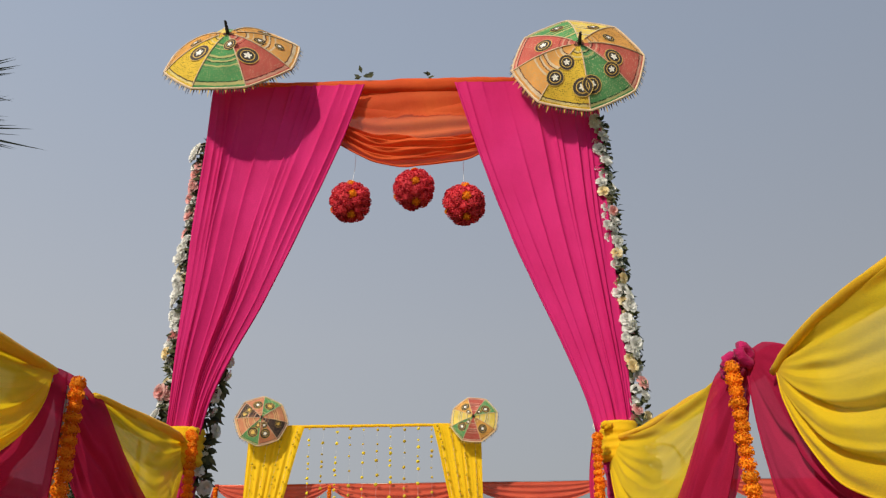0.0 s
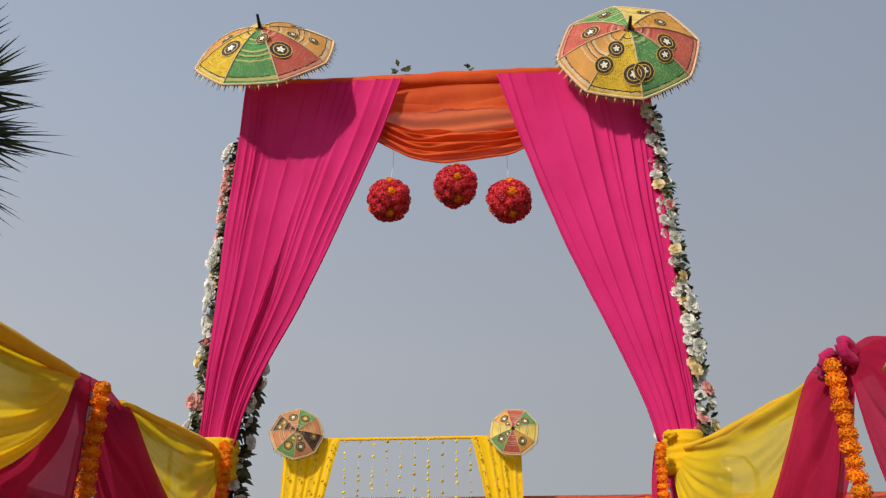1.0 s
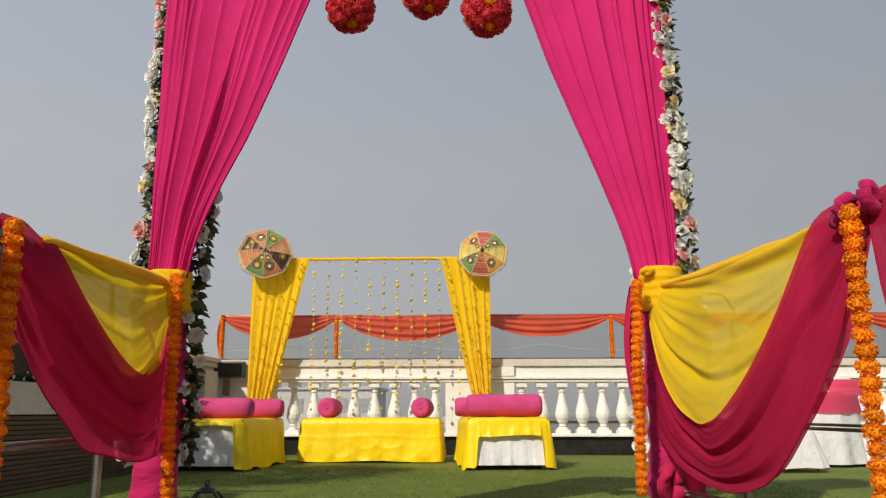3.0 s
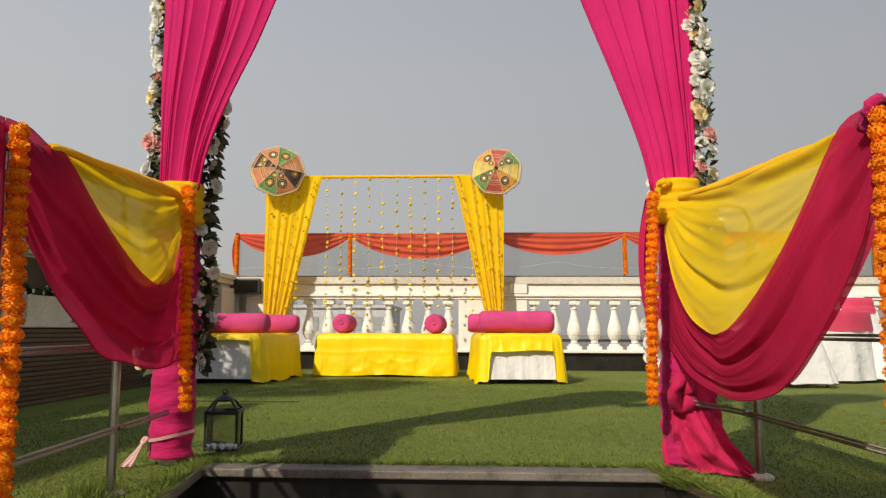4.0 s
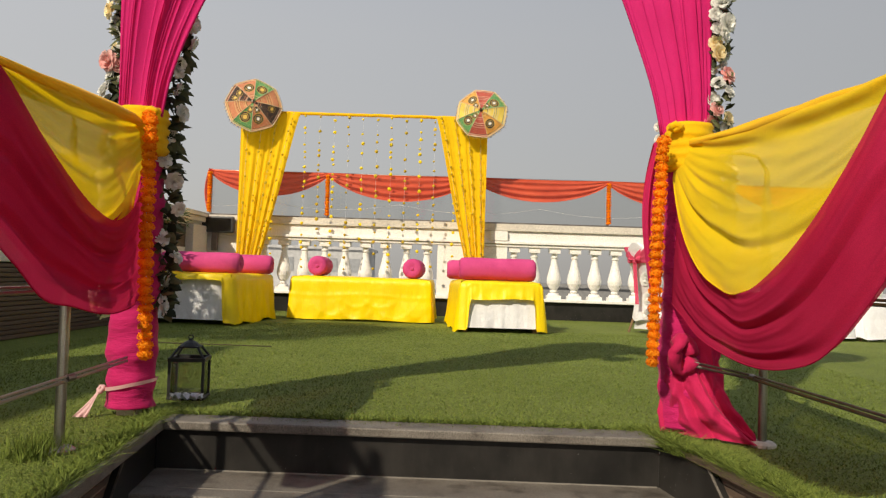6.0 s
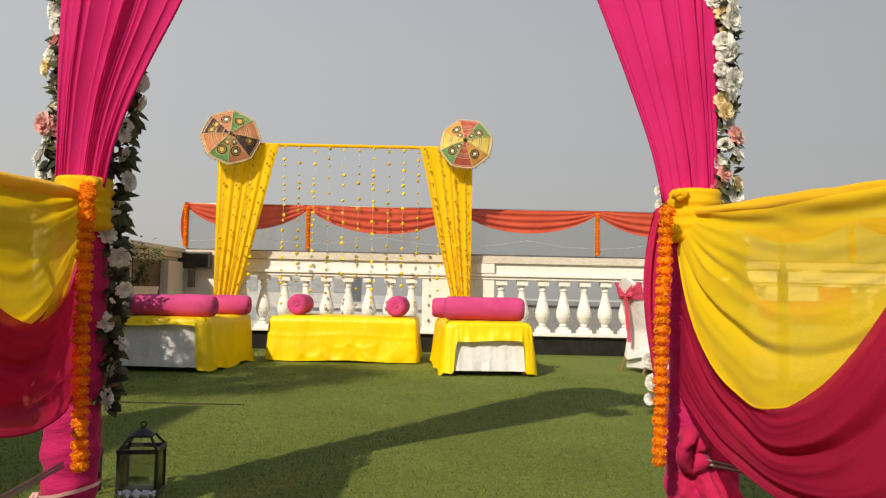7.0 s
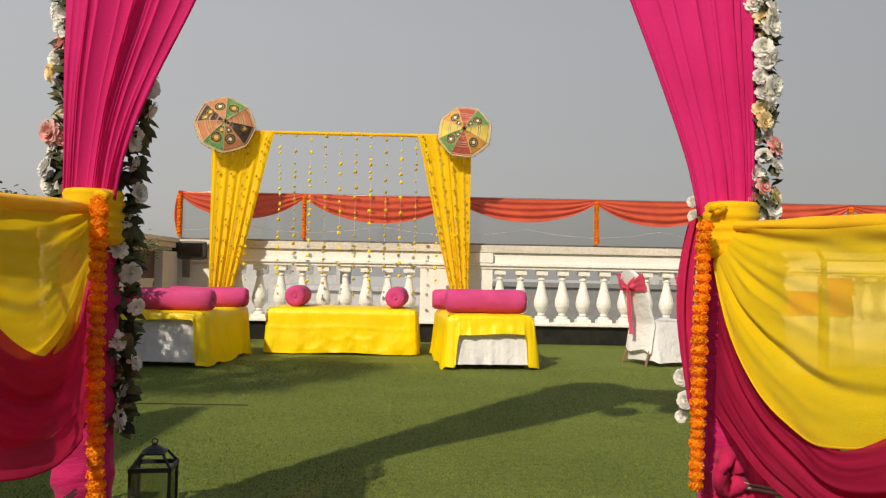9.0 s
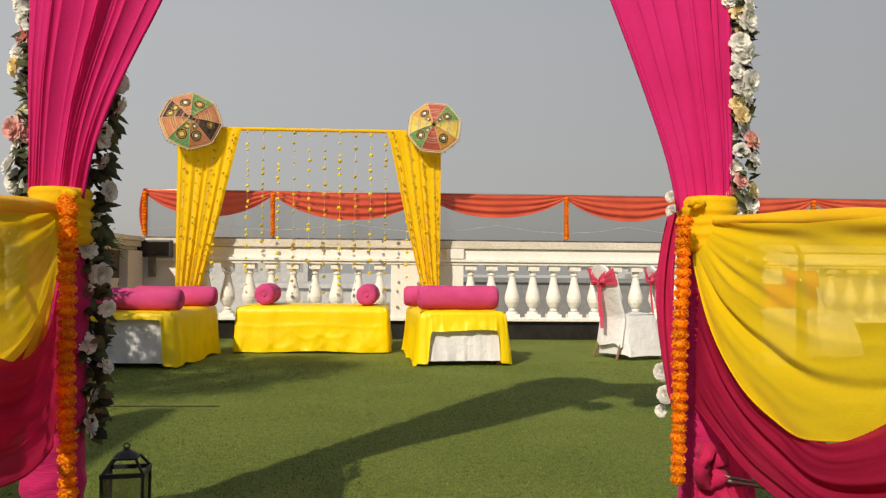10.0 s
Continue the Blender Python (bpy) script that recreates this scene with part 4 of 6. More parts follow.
U_COR = panel_mat("umbrella_coral", (0.64, 0.24, 0.13), (0.72, 0.46, 0.28), (0.14, 0.05, 0.03), False, (0.70, 0.50, 0.3), 24)
U_COB = panel_mat("umbrella_coral_banded", (0.64, 0.25, 0.13), (0.74, 0.50, 0.22), (0.20, 0.06, 0.03), True, (0.70, 0.45, 0.25))
U_REB = panel_mat("umbrella_red_banded", (0.50, 0.10, 0.075), (0.70, 0.40, 0.30), (0.14, 0.02, 0.02), True, (0.62, 0.30, 0.2))
MIRROR_DOT = surface("motif_cream", (0.74, 0.70, 0.60), (0.84, 0.80, 0.72), 9, 90, 0.5)
MOTIF_DARK = surface("motif_black", (0.02, 0.015, 0.012), (0.05, 0.035, 0.025), 9, 90, 0.8)
BRAID = surface("pale_braid", (0.58, 0.40, 0.24), (0.70, 0.55, 0.36), 30, 120, 0.8, bump=0.4)
MOTIF_GOLD = surface("motif_gold", (0.60, 0.36, 0.05), (0.74, 0.50, 0.12), 9, 90, 0.7)


def umbrella(centre, axis, radius, rise, mats, spin, seed, label, group, handle=0.5, upright=False, motifs=None):
    rr = random.Random(seed)
    q = Vector(axis).normalized().to_track_quat("Z", "Y").to_matrix().to_4x4()
    if upright:
        # own x to the right, own y upwards
        ez = Vector(axis).normalized()
        ex = (Vector((1, 0, 0)) - ez * ez.x).normalized()
        q = Matrix((ex, ez.cross(ex), ez)).transposed().to_4x4()
    M = Matrix.Translation(centre) @ q @ pose(0, 0, 0, 0, 0, spin)
    t = thing("umbrella", centre, label, "umbrella", group)

    def dome(a, v):
        k = (a % (math.pi / 4)) / (math.pi / 4)
        pull = 1 - 0.055 * math.sin(math.pi * k) * v ** 2
        r = radius * v * pull
        z = rise * (1 - v ** 1.9) - 0.012 * math.sin(math.pi * k) * math.sin(math.pi * v)
        return M @ Vector((r * math.cos(a), r * math.sin(a), z))

    for i in range(8):
        a0 = math.pi / 4 * i
        bm = bmesh.new()
        lay = bm.loops.layers.uv.new("UVMap")
        nu, nv = 8, 12
        eps = 1e-4
        g = [[bm.verts.new(dome(a0 + eps + (math.pi / 4 - 2 * eps) * u / nu, max(0.02, v / nv))) for v in range(nv + 1)] for u in range(nu + 1)]
        for u in range(nu):
            for v in range(nv):
                fc = bm.faces.new((g[u][v], g[u + 1][v], g[u + 1][v + 1], g[u][v + 1]))
                for lp, (cu, cv) in zip(fc.loops, ((u, v), (u + 1, v), (u + 1, v + 1), (u, v + 1))):
                    vv = cv / nv
                    lp[lay].uv = ((cu / nu - 0.5) * vv * 0.76 + i * 3, vv)
        pn = part("panel", bm, mats[i % len(mats)], t, smooth=True)
        # embroidered rosettes, laid on the cloth
        plain = "banded" not in mats[i % len(mats)].name
        spots = rr.sample([(0.26, 0.60, 0.135), (0.74, 0.66, 0.125), (0.45, 0.62, 0.13), (0.6, 0.42, 0.10)], rr.choice((1, 2, 2))) if plain else []
        if upright and plain and rr.random() < 0.65:
            spots = [(0.45, 0.60, 0.19)] + ([(0.6, 0.30, 0.12)] if rr.random() < 0.5 else [])
        if motifs is not None:
            spots = motifs.get(i, [])
        for u, v, s in spots:
            a = a0 + math.pi / 4 * u
            p = dome(a, v)
            ex = (dome(a, v + 0.03) - p).normalized()
            ey = (dome(a + 0.05, v) - p).normalized()
            nz = ex.cross(ey).normalized()
            if nz.dot(Vector(axis)) < 0:
                nz = -nz
            b = bmesh.new()
            rings = [(1.0, 1), (0.93, 0), (0.66, 1), (0.58, 0), (0.42, 1 if upright and i % 2 else 2)]
            for lift, (rad, mi) in enumerate(rings):
                ring = []
                for k in range(18):
                    an = 2 * math.pi * k / 18
                    rad_k = rad * (1 if mi < 2 else 0.75 + 0.25 * math.cos(5 * an))
                    ring.append(b.verts.new(p + s * radius * rad_k * (math.cos(an) * ex + math.sin(an) * ey) + nz * (0.004 + 0.0007 * lift)))
                fc = b.faces.new(ring)
                fc.material_index = mi
            part("rosette", b, [MOTIF_DARK, MOTIF_GOLD, MIRROR_DOT], pn)
        bm = bmesh.new()
        tube(bm, [dome(a0 + 0.0005, v / 8) + Vector(axis).normalized() * -0.006 for v in range(1, 9)], 0.004, 5)
        part("rib", bm, DARK_STEEL, t)
        bm = bmesh.new()
        tube(bm, [dome(a0 + 0.0005, v / 8) + Vector(axis).normalized() * 0.002 for v in range(1, 9)], 0.0035, 5)
        part("seam", bm, BRAID, t)
    bm = bmesh.new()
    for k in range(150):
        a = 2 * math.pi * k / 150
        p = dome(a, 0.985)
        o = (dome(a, 1.0) - dome(a, 0.93)).normalized()
        sd = (dome(a + 0.02, 1.0) - dome(a, 1.0)).normalized() * 0.006
        l = rr.uniform(0.020, 0.042)
        bm.faces.new([bm.verts.new(x) for x in (p - sd, p + sd, p + o * l + Vector((0, 0, -0.3 * l)))])
    for k, fc in enumerate(bm.faces):
        fc.material_index = 1 if k % 3 == 0 else 0
    part("fringe", bm, [MOTIF_DARK, MOTIF_GOLD], t, "dark and gold looped fringe")
    bm = bmesh.new()
    tube(bm, [dome(2 * math.pi * k / 64, 0.99) for k in range(65)], 0.007, 6)
    part("border", bm, BRAID, t, "pale braided border")
    bm = bmesh.new()
    tube(bm, [M @ Vector((0, 0, rise - 0.01)), M @ Vector((0, 0, rise + 0.075))], lambda s: 0.012 - 0.005 * s, 8)
    part("ferrule", bm, BLACK_IRON, t)
    bm = bmesh.new()
    tube(bm, [M @ Vector((0, 0, rise - 0.01)), M @ Vector((0, 0, -handle))], 0.008, 8)
    part("shaft", bm, BLACK_IRON, t)


def elev(deg, yaw=0.0):
    e, w = radians(deg), radians(yaw)
    return (math.cos(e) * math.sin(w), -math.cos(e) * math.cos(w), math.sin(e))


umbrella((-0.985, -0.12, 3.24), elev(27, 0), 0.39, 0.16, [U_GRB, U_RED, U_ORB, U_ORG, U_GRN, U_YEB, U_ORG, U_YEL], 247.5, 1, "opened embroidered patchwork umbrella in yellow, green and red with fringe", "umbrellas on the arch", 0.25,
         motifs={0: [(0.88, 0.30, 0.10)], 1: [(0.36, 0.56, 0.16)], 2: [(0.4, 0.45, 0.09), (0.55, 0.72, 0.08)], 3: [(0.5, 0.6, 0.11)], 5: [(0.5, 0.55, 0.12)], 6: [(0.5, 0.5, 0.10)], 7: [(0.5, 0.50, 0.16)]})
umbrella((0.985, -0.10, 3.165), elev(10, -3), 0.378, 0.15, [U_GRN, U_RED, U_ORG, U_YEB, U_GRB, U_RED, U_ORB, U_YEL], 275, 7, "opened embroidered patchwork umbrella, mostly yellow and green, with fringe", "umbrellas on the arch", 0.22,
         motifs={0: [(0.12, 0.68, 0.15), (0.90, 0.60, 0.12)], 1: [(0.42, 0.52, 0.15)], 2: [(0.5, 0.52, 0.10)], 3: [(0.3, 0.6, 0.10)], 4: [(0.45, 0.66, 0.11)], 5: [(0.5, 0.54, 0.14)], 7: [(0.14, 0.38, 0.12), (0.06, 0.64, 0.13), (0.88, 0.70, 0.15)]})
umbrella((-2.60, 7.20, 2.745), elev(10, 14), 0.375, 0.12, [U_COB, U_GRN, U_COR, U_BLK, U_COB, U_GRN, U_COR, U_BLP], 0, 3, "opened embroidered umbrella in orange, green and black on the yellow backdrop", "umbrellas on the backdrop", 0.12, True)
umbrella((0.435, 7.20, 2.72), elev(10, -6), 0.345, 0.12, [U_GRN, U_REB, U_ORG, U_YEB, U_GRN, U_REB, U_ORG, U_YEB], 15, 4, "opened embroidered umbrella in yellow, green and red on the yellow backdrop", "umbrellas on the backdrop", 0.12, True)


# ---- stair railings and their drapes ----
def edge_at(rows, y):
    """The place at y on an edge given as (y, x, z) rows, from the arch outwards."""
    return Vector((curve_at([(-r[0], r[1]) for r in rows], -y), y, curve_at([(-r[0], r[2]) for r in rows], -y)))


def drape(name, inward, top, bot, material, pleats, seed, label, deep=0.03, window=0.0, first=0.35, back=0.0, lining=None):
    """A cloth hung along a railing between an upper and a lower edge. Pleats run lengthwise below the
    share "first" of its fall; window: how open the flat part above them is; back: how far it lies behind the edges."""
    def f(u, v):
        a = edge_at(top, top[0][0] + (top[-1][0] - top[0][0]) * u)
        b = edge_at(bot, bot[0][0] + (bot[-1][0] - bot[0][0]) * u)
        h = (a - b).length
        open_ = min(1.0, h / 0.35) * smooth(0.0, 0.22, u)
        ph = pleats * max(0.0, v - first) / (1 - first) + 0.2 * wob(u * 1.5, seed) + 0.10 * wob(u * 3, v * 2, seed)
        low = smooth(first - 0.08, first + 0.12, v) * (1 - 0.6 * smooth(0.85, 1.0, v))
        fold = deep * open_ * low * (0.4 * math.sin(2 * math.pi * ph) + 1.5 * pleat(ph) + 0.10 * pleat(2.3 * ph + wob(u * 2, seed + 6))) * (0.8 + 0.6 * wob(u * 2, v * 3, seed + 9))
        roll = 0.014 * math.exp(-((v - 0.05) / 0.05) ** 2) - 0.012 * math.exp(-((v - 0.15) / 0.05) ** 2)
        fine = 0.005 * open_ * (wob(u * 7, v * 16, seed + 3) + math.sin(2 * math.pi * (9 * v + 0.7 * wob(u * 2, seed))) * (1 - low) * 0.5)
        out = v ** 0.75
        x = a.x + (b.x - a.x) * out + inward * (fold + fine + (roll * min(1, h / 0.1) if window else 0) - back * (1 - v))
        return (x, a.y + (b.y - a.y) * v, a.z + (b.z - a.z) * v - 0.25 * deep * low * open_ * math.cos(2 * math.pi * ph) * (1 - v))

    t = thing(name, edge_at(bot, (bot[0][0] + bot[-1][0]) / 2), label, "drape", "drapes on the stair railings")
    bm = bmesh.new()
    thin = bm.verts.layers.float.new("thin")
    nu, nv = 110, 96
    g = sheet(bm, f, nu, nv)
    if window:
        for i in range(nu + 1):
            for j in range(nv + 1):
                u, v = i / nu, j / nv
                g[i][j][thin] = window * smooth(0.16, 0.42, u) * smooth(0.13, 0.20, v) * (1 - smooth(first + 0.02, first + 0.2, v)) * (0.8 + 0.5 * wob(u * 4, v * 4, seed))
    part("cloth", bm, material, t, smooth=True)
    bm = bmesh.new()
    tube(bm, [f(k / 60, 1.0) for k in range(61)], 0.0025, 5)
    part("hem", bm, material, t, smooth=True)
    if window:
        # the upper edge is rolled over the handrail
        bm = bmesh.new()
        tube(bm, [edge_at(top, top[0][0] + (top[-1][0] - top[0][0]) * k / 50) + Vector((inward * 0.010, 0, -0.016)) for k in range(51)], lambda q: 0.010 + 0.011 * math.sin(math.pi * min(1.0, q * 1.15)), 12,
             lambda a, k: 0.30 * wob(k * 0.12, 1.5 * math.cos(a), 1.5 * math.sin(a) + seed) + 0.12 * math.sin(4 * a + k * 0.1))
        part("rolled_edge", bm, YELLOW, t, smooth=True)
    if lining:
        # the cloth is folded double over part of its width
        u0, v0, v1 = lining
        bm = bmesh.new()

        def g(u, v):
            q = v0 + (v1 - v0) * v * (0.45 + 0.55 * smooth(0.0, 0.45, u)) + 0.02 * wob(u * 4, seed + 2)
            p = f(u0 + (1 - u0) * u, min(q, 0.97))
            return (p[0] - inward * 0.03, p[1], p[2])

        sheet(bm, g, 60, 40)
        part("second_layer", bm, material, t, smooth=True)


RY_TOP = [(0.05, 1.00, 1.11), (-0.1, 1.05, 1.098), (-0.35, 1.10, 1.085), (-0.8, 1.12, 1.066), (-1.12, 1.13, 1.055), (-1.22, 1.135, 1.055)]
R_MID = [(0.05, 0.985, 1.0), (0.0, 0.965, 0.95), (-0.14, 0.955, 0.78), (-0.33, 0.95, 0.64), (-0.55, 0.95, 0.56), (-0.72, 0.95, 0.548), (-0.92, 0.965, 0.63), (-1.02, 1.0, 0.735), (-1.10, 1.06, 0.90), (-1.15, 1.105, 1.03), (-1.175, 1.125, 1.068)]
R_LOW = [(0.06, 0.98, 0.50), (-0.18, 0.955, 0.455), (-0.38, 0.95, 0.40), (-0.55, 0.95, 0.375), (-0.85, 0.95, 0.36), (-1.1, 0.955, 0.395), (-1.21, 0.97, 0.455), (-1.31, 1.01, 0.59), (-1.385, 1.055, 0.755), (-1.46, 1.10, 1.02)]
LY_TOP = [(0.05, -1.05, 1.12), (-0.2, -1.0, 1.105), (-0.7, -0.97, 1.08), (-1.03, -0.975, 1.074), (-1.08, -0.975, 1.058)]
L_MID = [(0.03, -1.02, 0.98), (-0.133, -0.974, 0.868), (-0.245, -0.935, 0.812), (-0.346, -0.895, 0.786), (-0.448, -0.875, 0.734), (-0.552, -0.87, 0.703), (-0.646, -0.87, 0.716), (-0.731, -0.885, 0.766), (-0.86, -0.93, 0.902), (-0.996, -0.969, 1.047), (-1.074, -0.974, 1.058)]
L_LOW = [(0.05, -1.0, 0.45), (-0.125, -0.972, 0.438), (-0.274, -0.91, 0.436), (-0.489, -0.87, 0.421), (-0.615, -0.87, 0.426), (-0.761, -0.87, 0.452), (-0.908, -0.87, 0.476), (-1.013, -0.875, 0.551), (-1.119, -0.895, 0.64), (-1.183, -0.92, 0.75), (-1.237, -0.945, 0.885), (-1.281, -0.967, 1.038)]


def behind(rows, inward, far=True):
    """The same edge set a little behind and tucked under the cloth above it."""
    y_low = min(rows, key=lambda r: r[2])[0]
    res = []
    for y, x, z in rows:
        rising = y < y_low if far else y > y_low
        dy = (0.05 if far else -0.05) if rising else 0.0
        res.append((y + dy, x - inward * (0.026 if far else 0.05), z + 0.03 * smooth(1.06, 0.95, z)))
    return res


def lapped(rows, inward, near, out=0.0):
    """The upper edge of the lower cloth: over the yellow on its rising side, and under it (near < 0) or over it by the post."""
    y_low = min(rows, key=lambda r: r[2])[0]
    res = []
    for y, x, z in rows:
        k = smooth(-0.14, 0.04, y_low - y)
        res.append((y - out * k, x + inward * (near + (0.012 - near) * k), z + 0.02 * (1 - k) * (near < 0) * smooth(1.06, 0.95, z)))
    return res


def under(rows, inward, low, wide):
    """The lower edge of the yellow cloth where it goes on behind the magenta one."""
    y_low = min(rows, key=lambda r: r[2])[0]
    res = []
    for y, x, z in rows:
        k = smooth(0.0, 0.25, y_low - y)
        b = math.exp(-((y - y_low) / 0.3) ** 2)
        res.append((y - wide * k * smooth(1.07, 0.9, z), x - inward * 0.012 * max(k, b * (low > 0)), z - low * b))
    return res


drape("yellow_drape", -1, RY_TOP, under(R_MID, -1, 0.0, 0.10), YELLOW_SHEER, 1.7, 1.0, "sheer yellow cloth draped over the stair handrail", 0.021, 0.50, 0.48)
drape("magenta_drape", -1, lapped(R_MID, -1, -0.026, 0.05) + [(-1.24, 1.14, 1.085), (-1.33, 1.14, 1.085), (-1.43, 1.125, 1.062)], R_LOW, PINK_SHEER, 2.2, 4.0, "magenta cloth swag hung from the handrail knot below the yellow drape", 0.026, 0, 0.06, lining=(0.10, 0.02, 0.93))
drape("yellow_drape", 1, LY_TOP, under(L_MID, 1, 0.10, 0.06), YELLOW_SHEER, 1.6, 7.0, "sheer yellow cloth draped over the stair handrail", 0.018, 0.15, 0.5)
drape("magenta_drape", 1, lapped(L_MID, 1, 0.012) + [(-1.14, -0.972, 1.088), (-1.20, -0.965, 1.085), (-1.28, -0.955, 1.078)], L_LOW, PINK_SHEER, 2.6, 12.0, "magenta cloth swag hung from the handrail knot below the yellow drape", 0.020, 0, 0.06, lining=(0.22, 0.03, 0.80))

# the next bay of drapes down the railings
R2_TOP = [(-1.62, 1.13, 0.965), (-1.72, 1.14, 1.0), (-1.95, 1.16, 1.03), (-2.4, 1.19, 1.025), (-3.0, 1.23, 1.0)]
R2_MID = [(-1.63, 1.125, 0.955), (-1.70, 1.10, 0.86), (-1.81, 1.085, 0.74), (-2.0, 1.07, 0.61), (-2.3, 1.06, 0.56), (-2.7, 1.08, 0.68), (-3.0, 1.22, 0.9)]
R2_LOW = [(-1.45, 1.115, 1.03), (-1.50, 1.10, 0.85), (-1.55, 1.09, 0.72), (-1.64, 1.075, 0.58), (-2.1, 1.06, 0.45), (-2.7, 1.08, 0.52), (-3.02, 1.2, 0.8)]
L2_TOP = [(-1.40, -0.94, 1.063), (-2.1, -0.87, 1.03), (-2.75, -0.80, 1.01)]
L2_MID = [(-1.405, -0.93, 1.055), (-1.51, -0.885, 0.92), (-1.62, -0.87, 0.81), (-1.85, -0.84, 0.70), (-2.1, -0.82, 0.66), (-2.5, -0.80, 0.78), (-2.75, -0.80, 0.95)]
L2_LOW = [(-1.32, -0.93, 1.03), (-1.345, -0.905, 0.80), (-1.38, -0.89, 0.62), (-1.46, -0.875, 0.50), (-2.0, -0.83, 0.46), (-2.5, -0.80, 0.60), (-2.77, -0.80, 0.85)]
drape("yellow_drape", -1, R2_TOP, R2_MID, YELLOW_SHEER, 2.6, 15.0, "sheer yellow cloth draped over the lower stair handrail", 0.028, 0.6, 0.4)
drape("magenta_drape", -1, [(-1.45, 1.13, 1.06), (-1.53, 1.15, 1.062)] + behind(R2_MID, -1, False), R2_LOW, PINK_SHEER, 2.0, 18.0, "magenta cloth swag hung below the lower yellow drape", 0.022, 0, 0.15, lining=(0.0, 0.02, 0.97))
drape("yellow_drape", 1, L2_TOP, L2_MID, YELLOW_SHEER, 2.2, 21.0, "sheer yellow cloth draped over the lower stair handrail", 0.028, 0.4, 0.35)
drape("magenta_drape", 1, [(-1.31, -0.94, 1.07), (-1.36, -0.95, 1.07)] + behind(L2_MID, 1, False), L2_LOW, PINK_SHEER, 2.0, 25.0, "magenta cloth swag hung below the lower yellow drape", 0.022, 0, 0.15, lining=(0.0, 0.02, 0.97))


def cloth_knot(p, seed, label, size=1.0):
    t = thing("cloth_knot", p, label, "knot", "knots on the railings")
    rr = random.Random(seed)
    for k in range(5 if p[0] > 0 else 3):
        bm = bmesh.new()
        a0 = rr.uniform(0, 6.28)
        ex = Vector((rr.uniform(-1, 1), rr.uniform(-1, 1), rr.uniform(-0.5, 0.5))).normalized()
        ey = Vector((rr.uniform(-0.4, 0.4), rr.uniform(-0.4, 0.4), 1)).normalized()
        c = Vector(p) + Vector((rr.uniform(-0.03, 0.03), rr.uniform(-0.055, 0.055), rr.uniform(-0.012, 0.010)))
        tube(bm, [c + size * (0.030 * math.cos(a0 + i * 0.55) * ex + 0.018 * math.sin(a0 + i * 0.55) * ey) for i in range(11)], 0.015 * size, 10,
             lambda a, i: 0.35 * wob(i * 0.5, math.cos(a) * 2 + k, math.sin(a) * 2))
        part("loop", bm, PINK_WRAP, t, smooth=True)


cloth_knot((1.115, -1.44, 1.030), 3, "bunched magenta cloth knot on the handrail")


def railing(top, low, posts, mid, foot, lead=None):
    """Handrail along the ends in top; the thinner bars and the posts stand along the ends in low."""
    t = thing("stair_railing", low[0], "stainless steel stair railing with two pairs of thin lower bars", "railing", "stair railings")
    d, e = top[1] - top[0], low[1] - low[0]
    bm = bmesh.new()
    tube(bm, [top[0] + d * s + Vector((0, 0, 1.06 - 0.035 * s)) for s in (0.0, 2.4)], 0.022, 12)
    part("handrail", bm, DARK_STEEL, t, smooth=True)
    for z in (mid, foot):
        for dz, r in ((0.0, 0.0055), (0.0125, 0.0045)):
            bm = bmesh.new()
            run = [low[0] + e * s + Vector((0, 0, z + dz)) for s in (0.08, 2.4)]
            # the bars bend in to the wrapped post
            tube(bm, ([lead + Vector((0, 0, z + dz))] if lead else []) + run, r, 10)
            part("bar", bm, BAR_STEEL if lead else RAIL_STEEL, t, smooth=True)
    for s, off in posts:
        q = low[0] + e * s + Vector((off, 0, 0))
        a = top[0] + d * s + Vector((0, 0, 1.045 - 0.035 * s))
        bm = bmesh.new()
        lathe(bm, [(0.0155, 0.0), (0.0155, 0.90), (0.009, 0.902), (0.009, 0.985)], 16, q)
        pst = part("post", bm, STEEL, t, smooth=False)
        bm = bmesh.new()
        tube(bm, [q + Vector((0, 0, 0.98)), q.lerp(a, 0.2) + Vector((0, 0, 0.825)), q.lerp(a, 0.5) + Vector((0, 0, 0.522)), a], 0.006, 8)
        part("bracket", bm, BAR_STEEL, pst, smooth=True)
        bm = bmesh.new()
        lathe(bm, [(0.048, 0.0), (0.048, 0.010), (0.038, 0.018), (0.024, 0.020)], 20, q)
        part("base_plate", bm, CREAM_PAINT if q.x > 0 else STEEL, pst)
        for z in (mid, foot):
            bm = bmesh.new()
            tube(bm, [q + Vector((-off, -0.022, z + 0.006)), q + Vector((-off, 0.022, z + 0.006))], 0.012, 10)
            part("clamp", bm, DARK_STEEL, pst)


railing((Vector((1.10, 0.07, 0)), Vector((1.19, -1.4, 0))), (Vector((1.237, 0.07, 0)), Vector((1.305, -1.4, 0))), ((0.10, 0.034), (1.0, 0.02), (2.0, 0.02)), 0.53, 0.235, Vector((1.03, -0.05, 0.04)))
railing((Vector((-1.06, 0.07, 0)), Vector((-0.97, -1.3, 0))), (Vector((-1.035, 0.07, 0)), Vector((-0.915, -1.3, 0))), ((0.445, -0.022), (1.0, -0.02), (2.0, -0.02)), 0.49, 0.218)

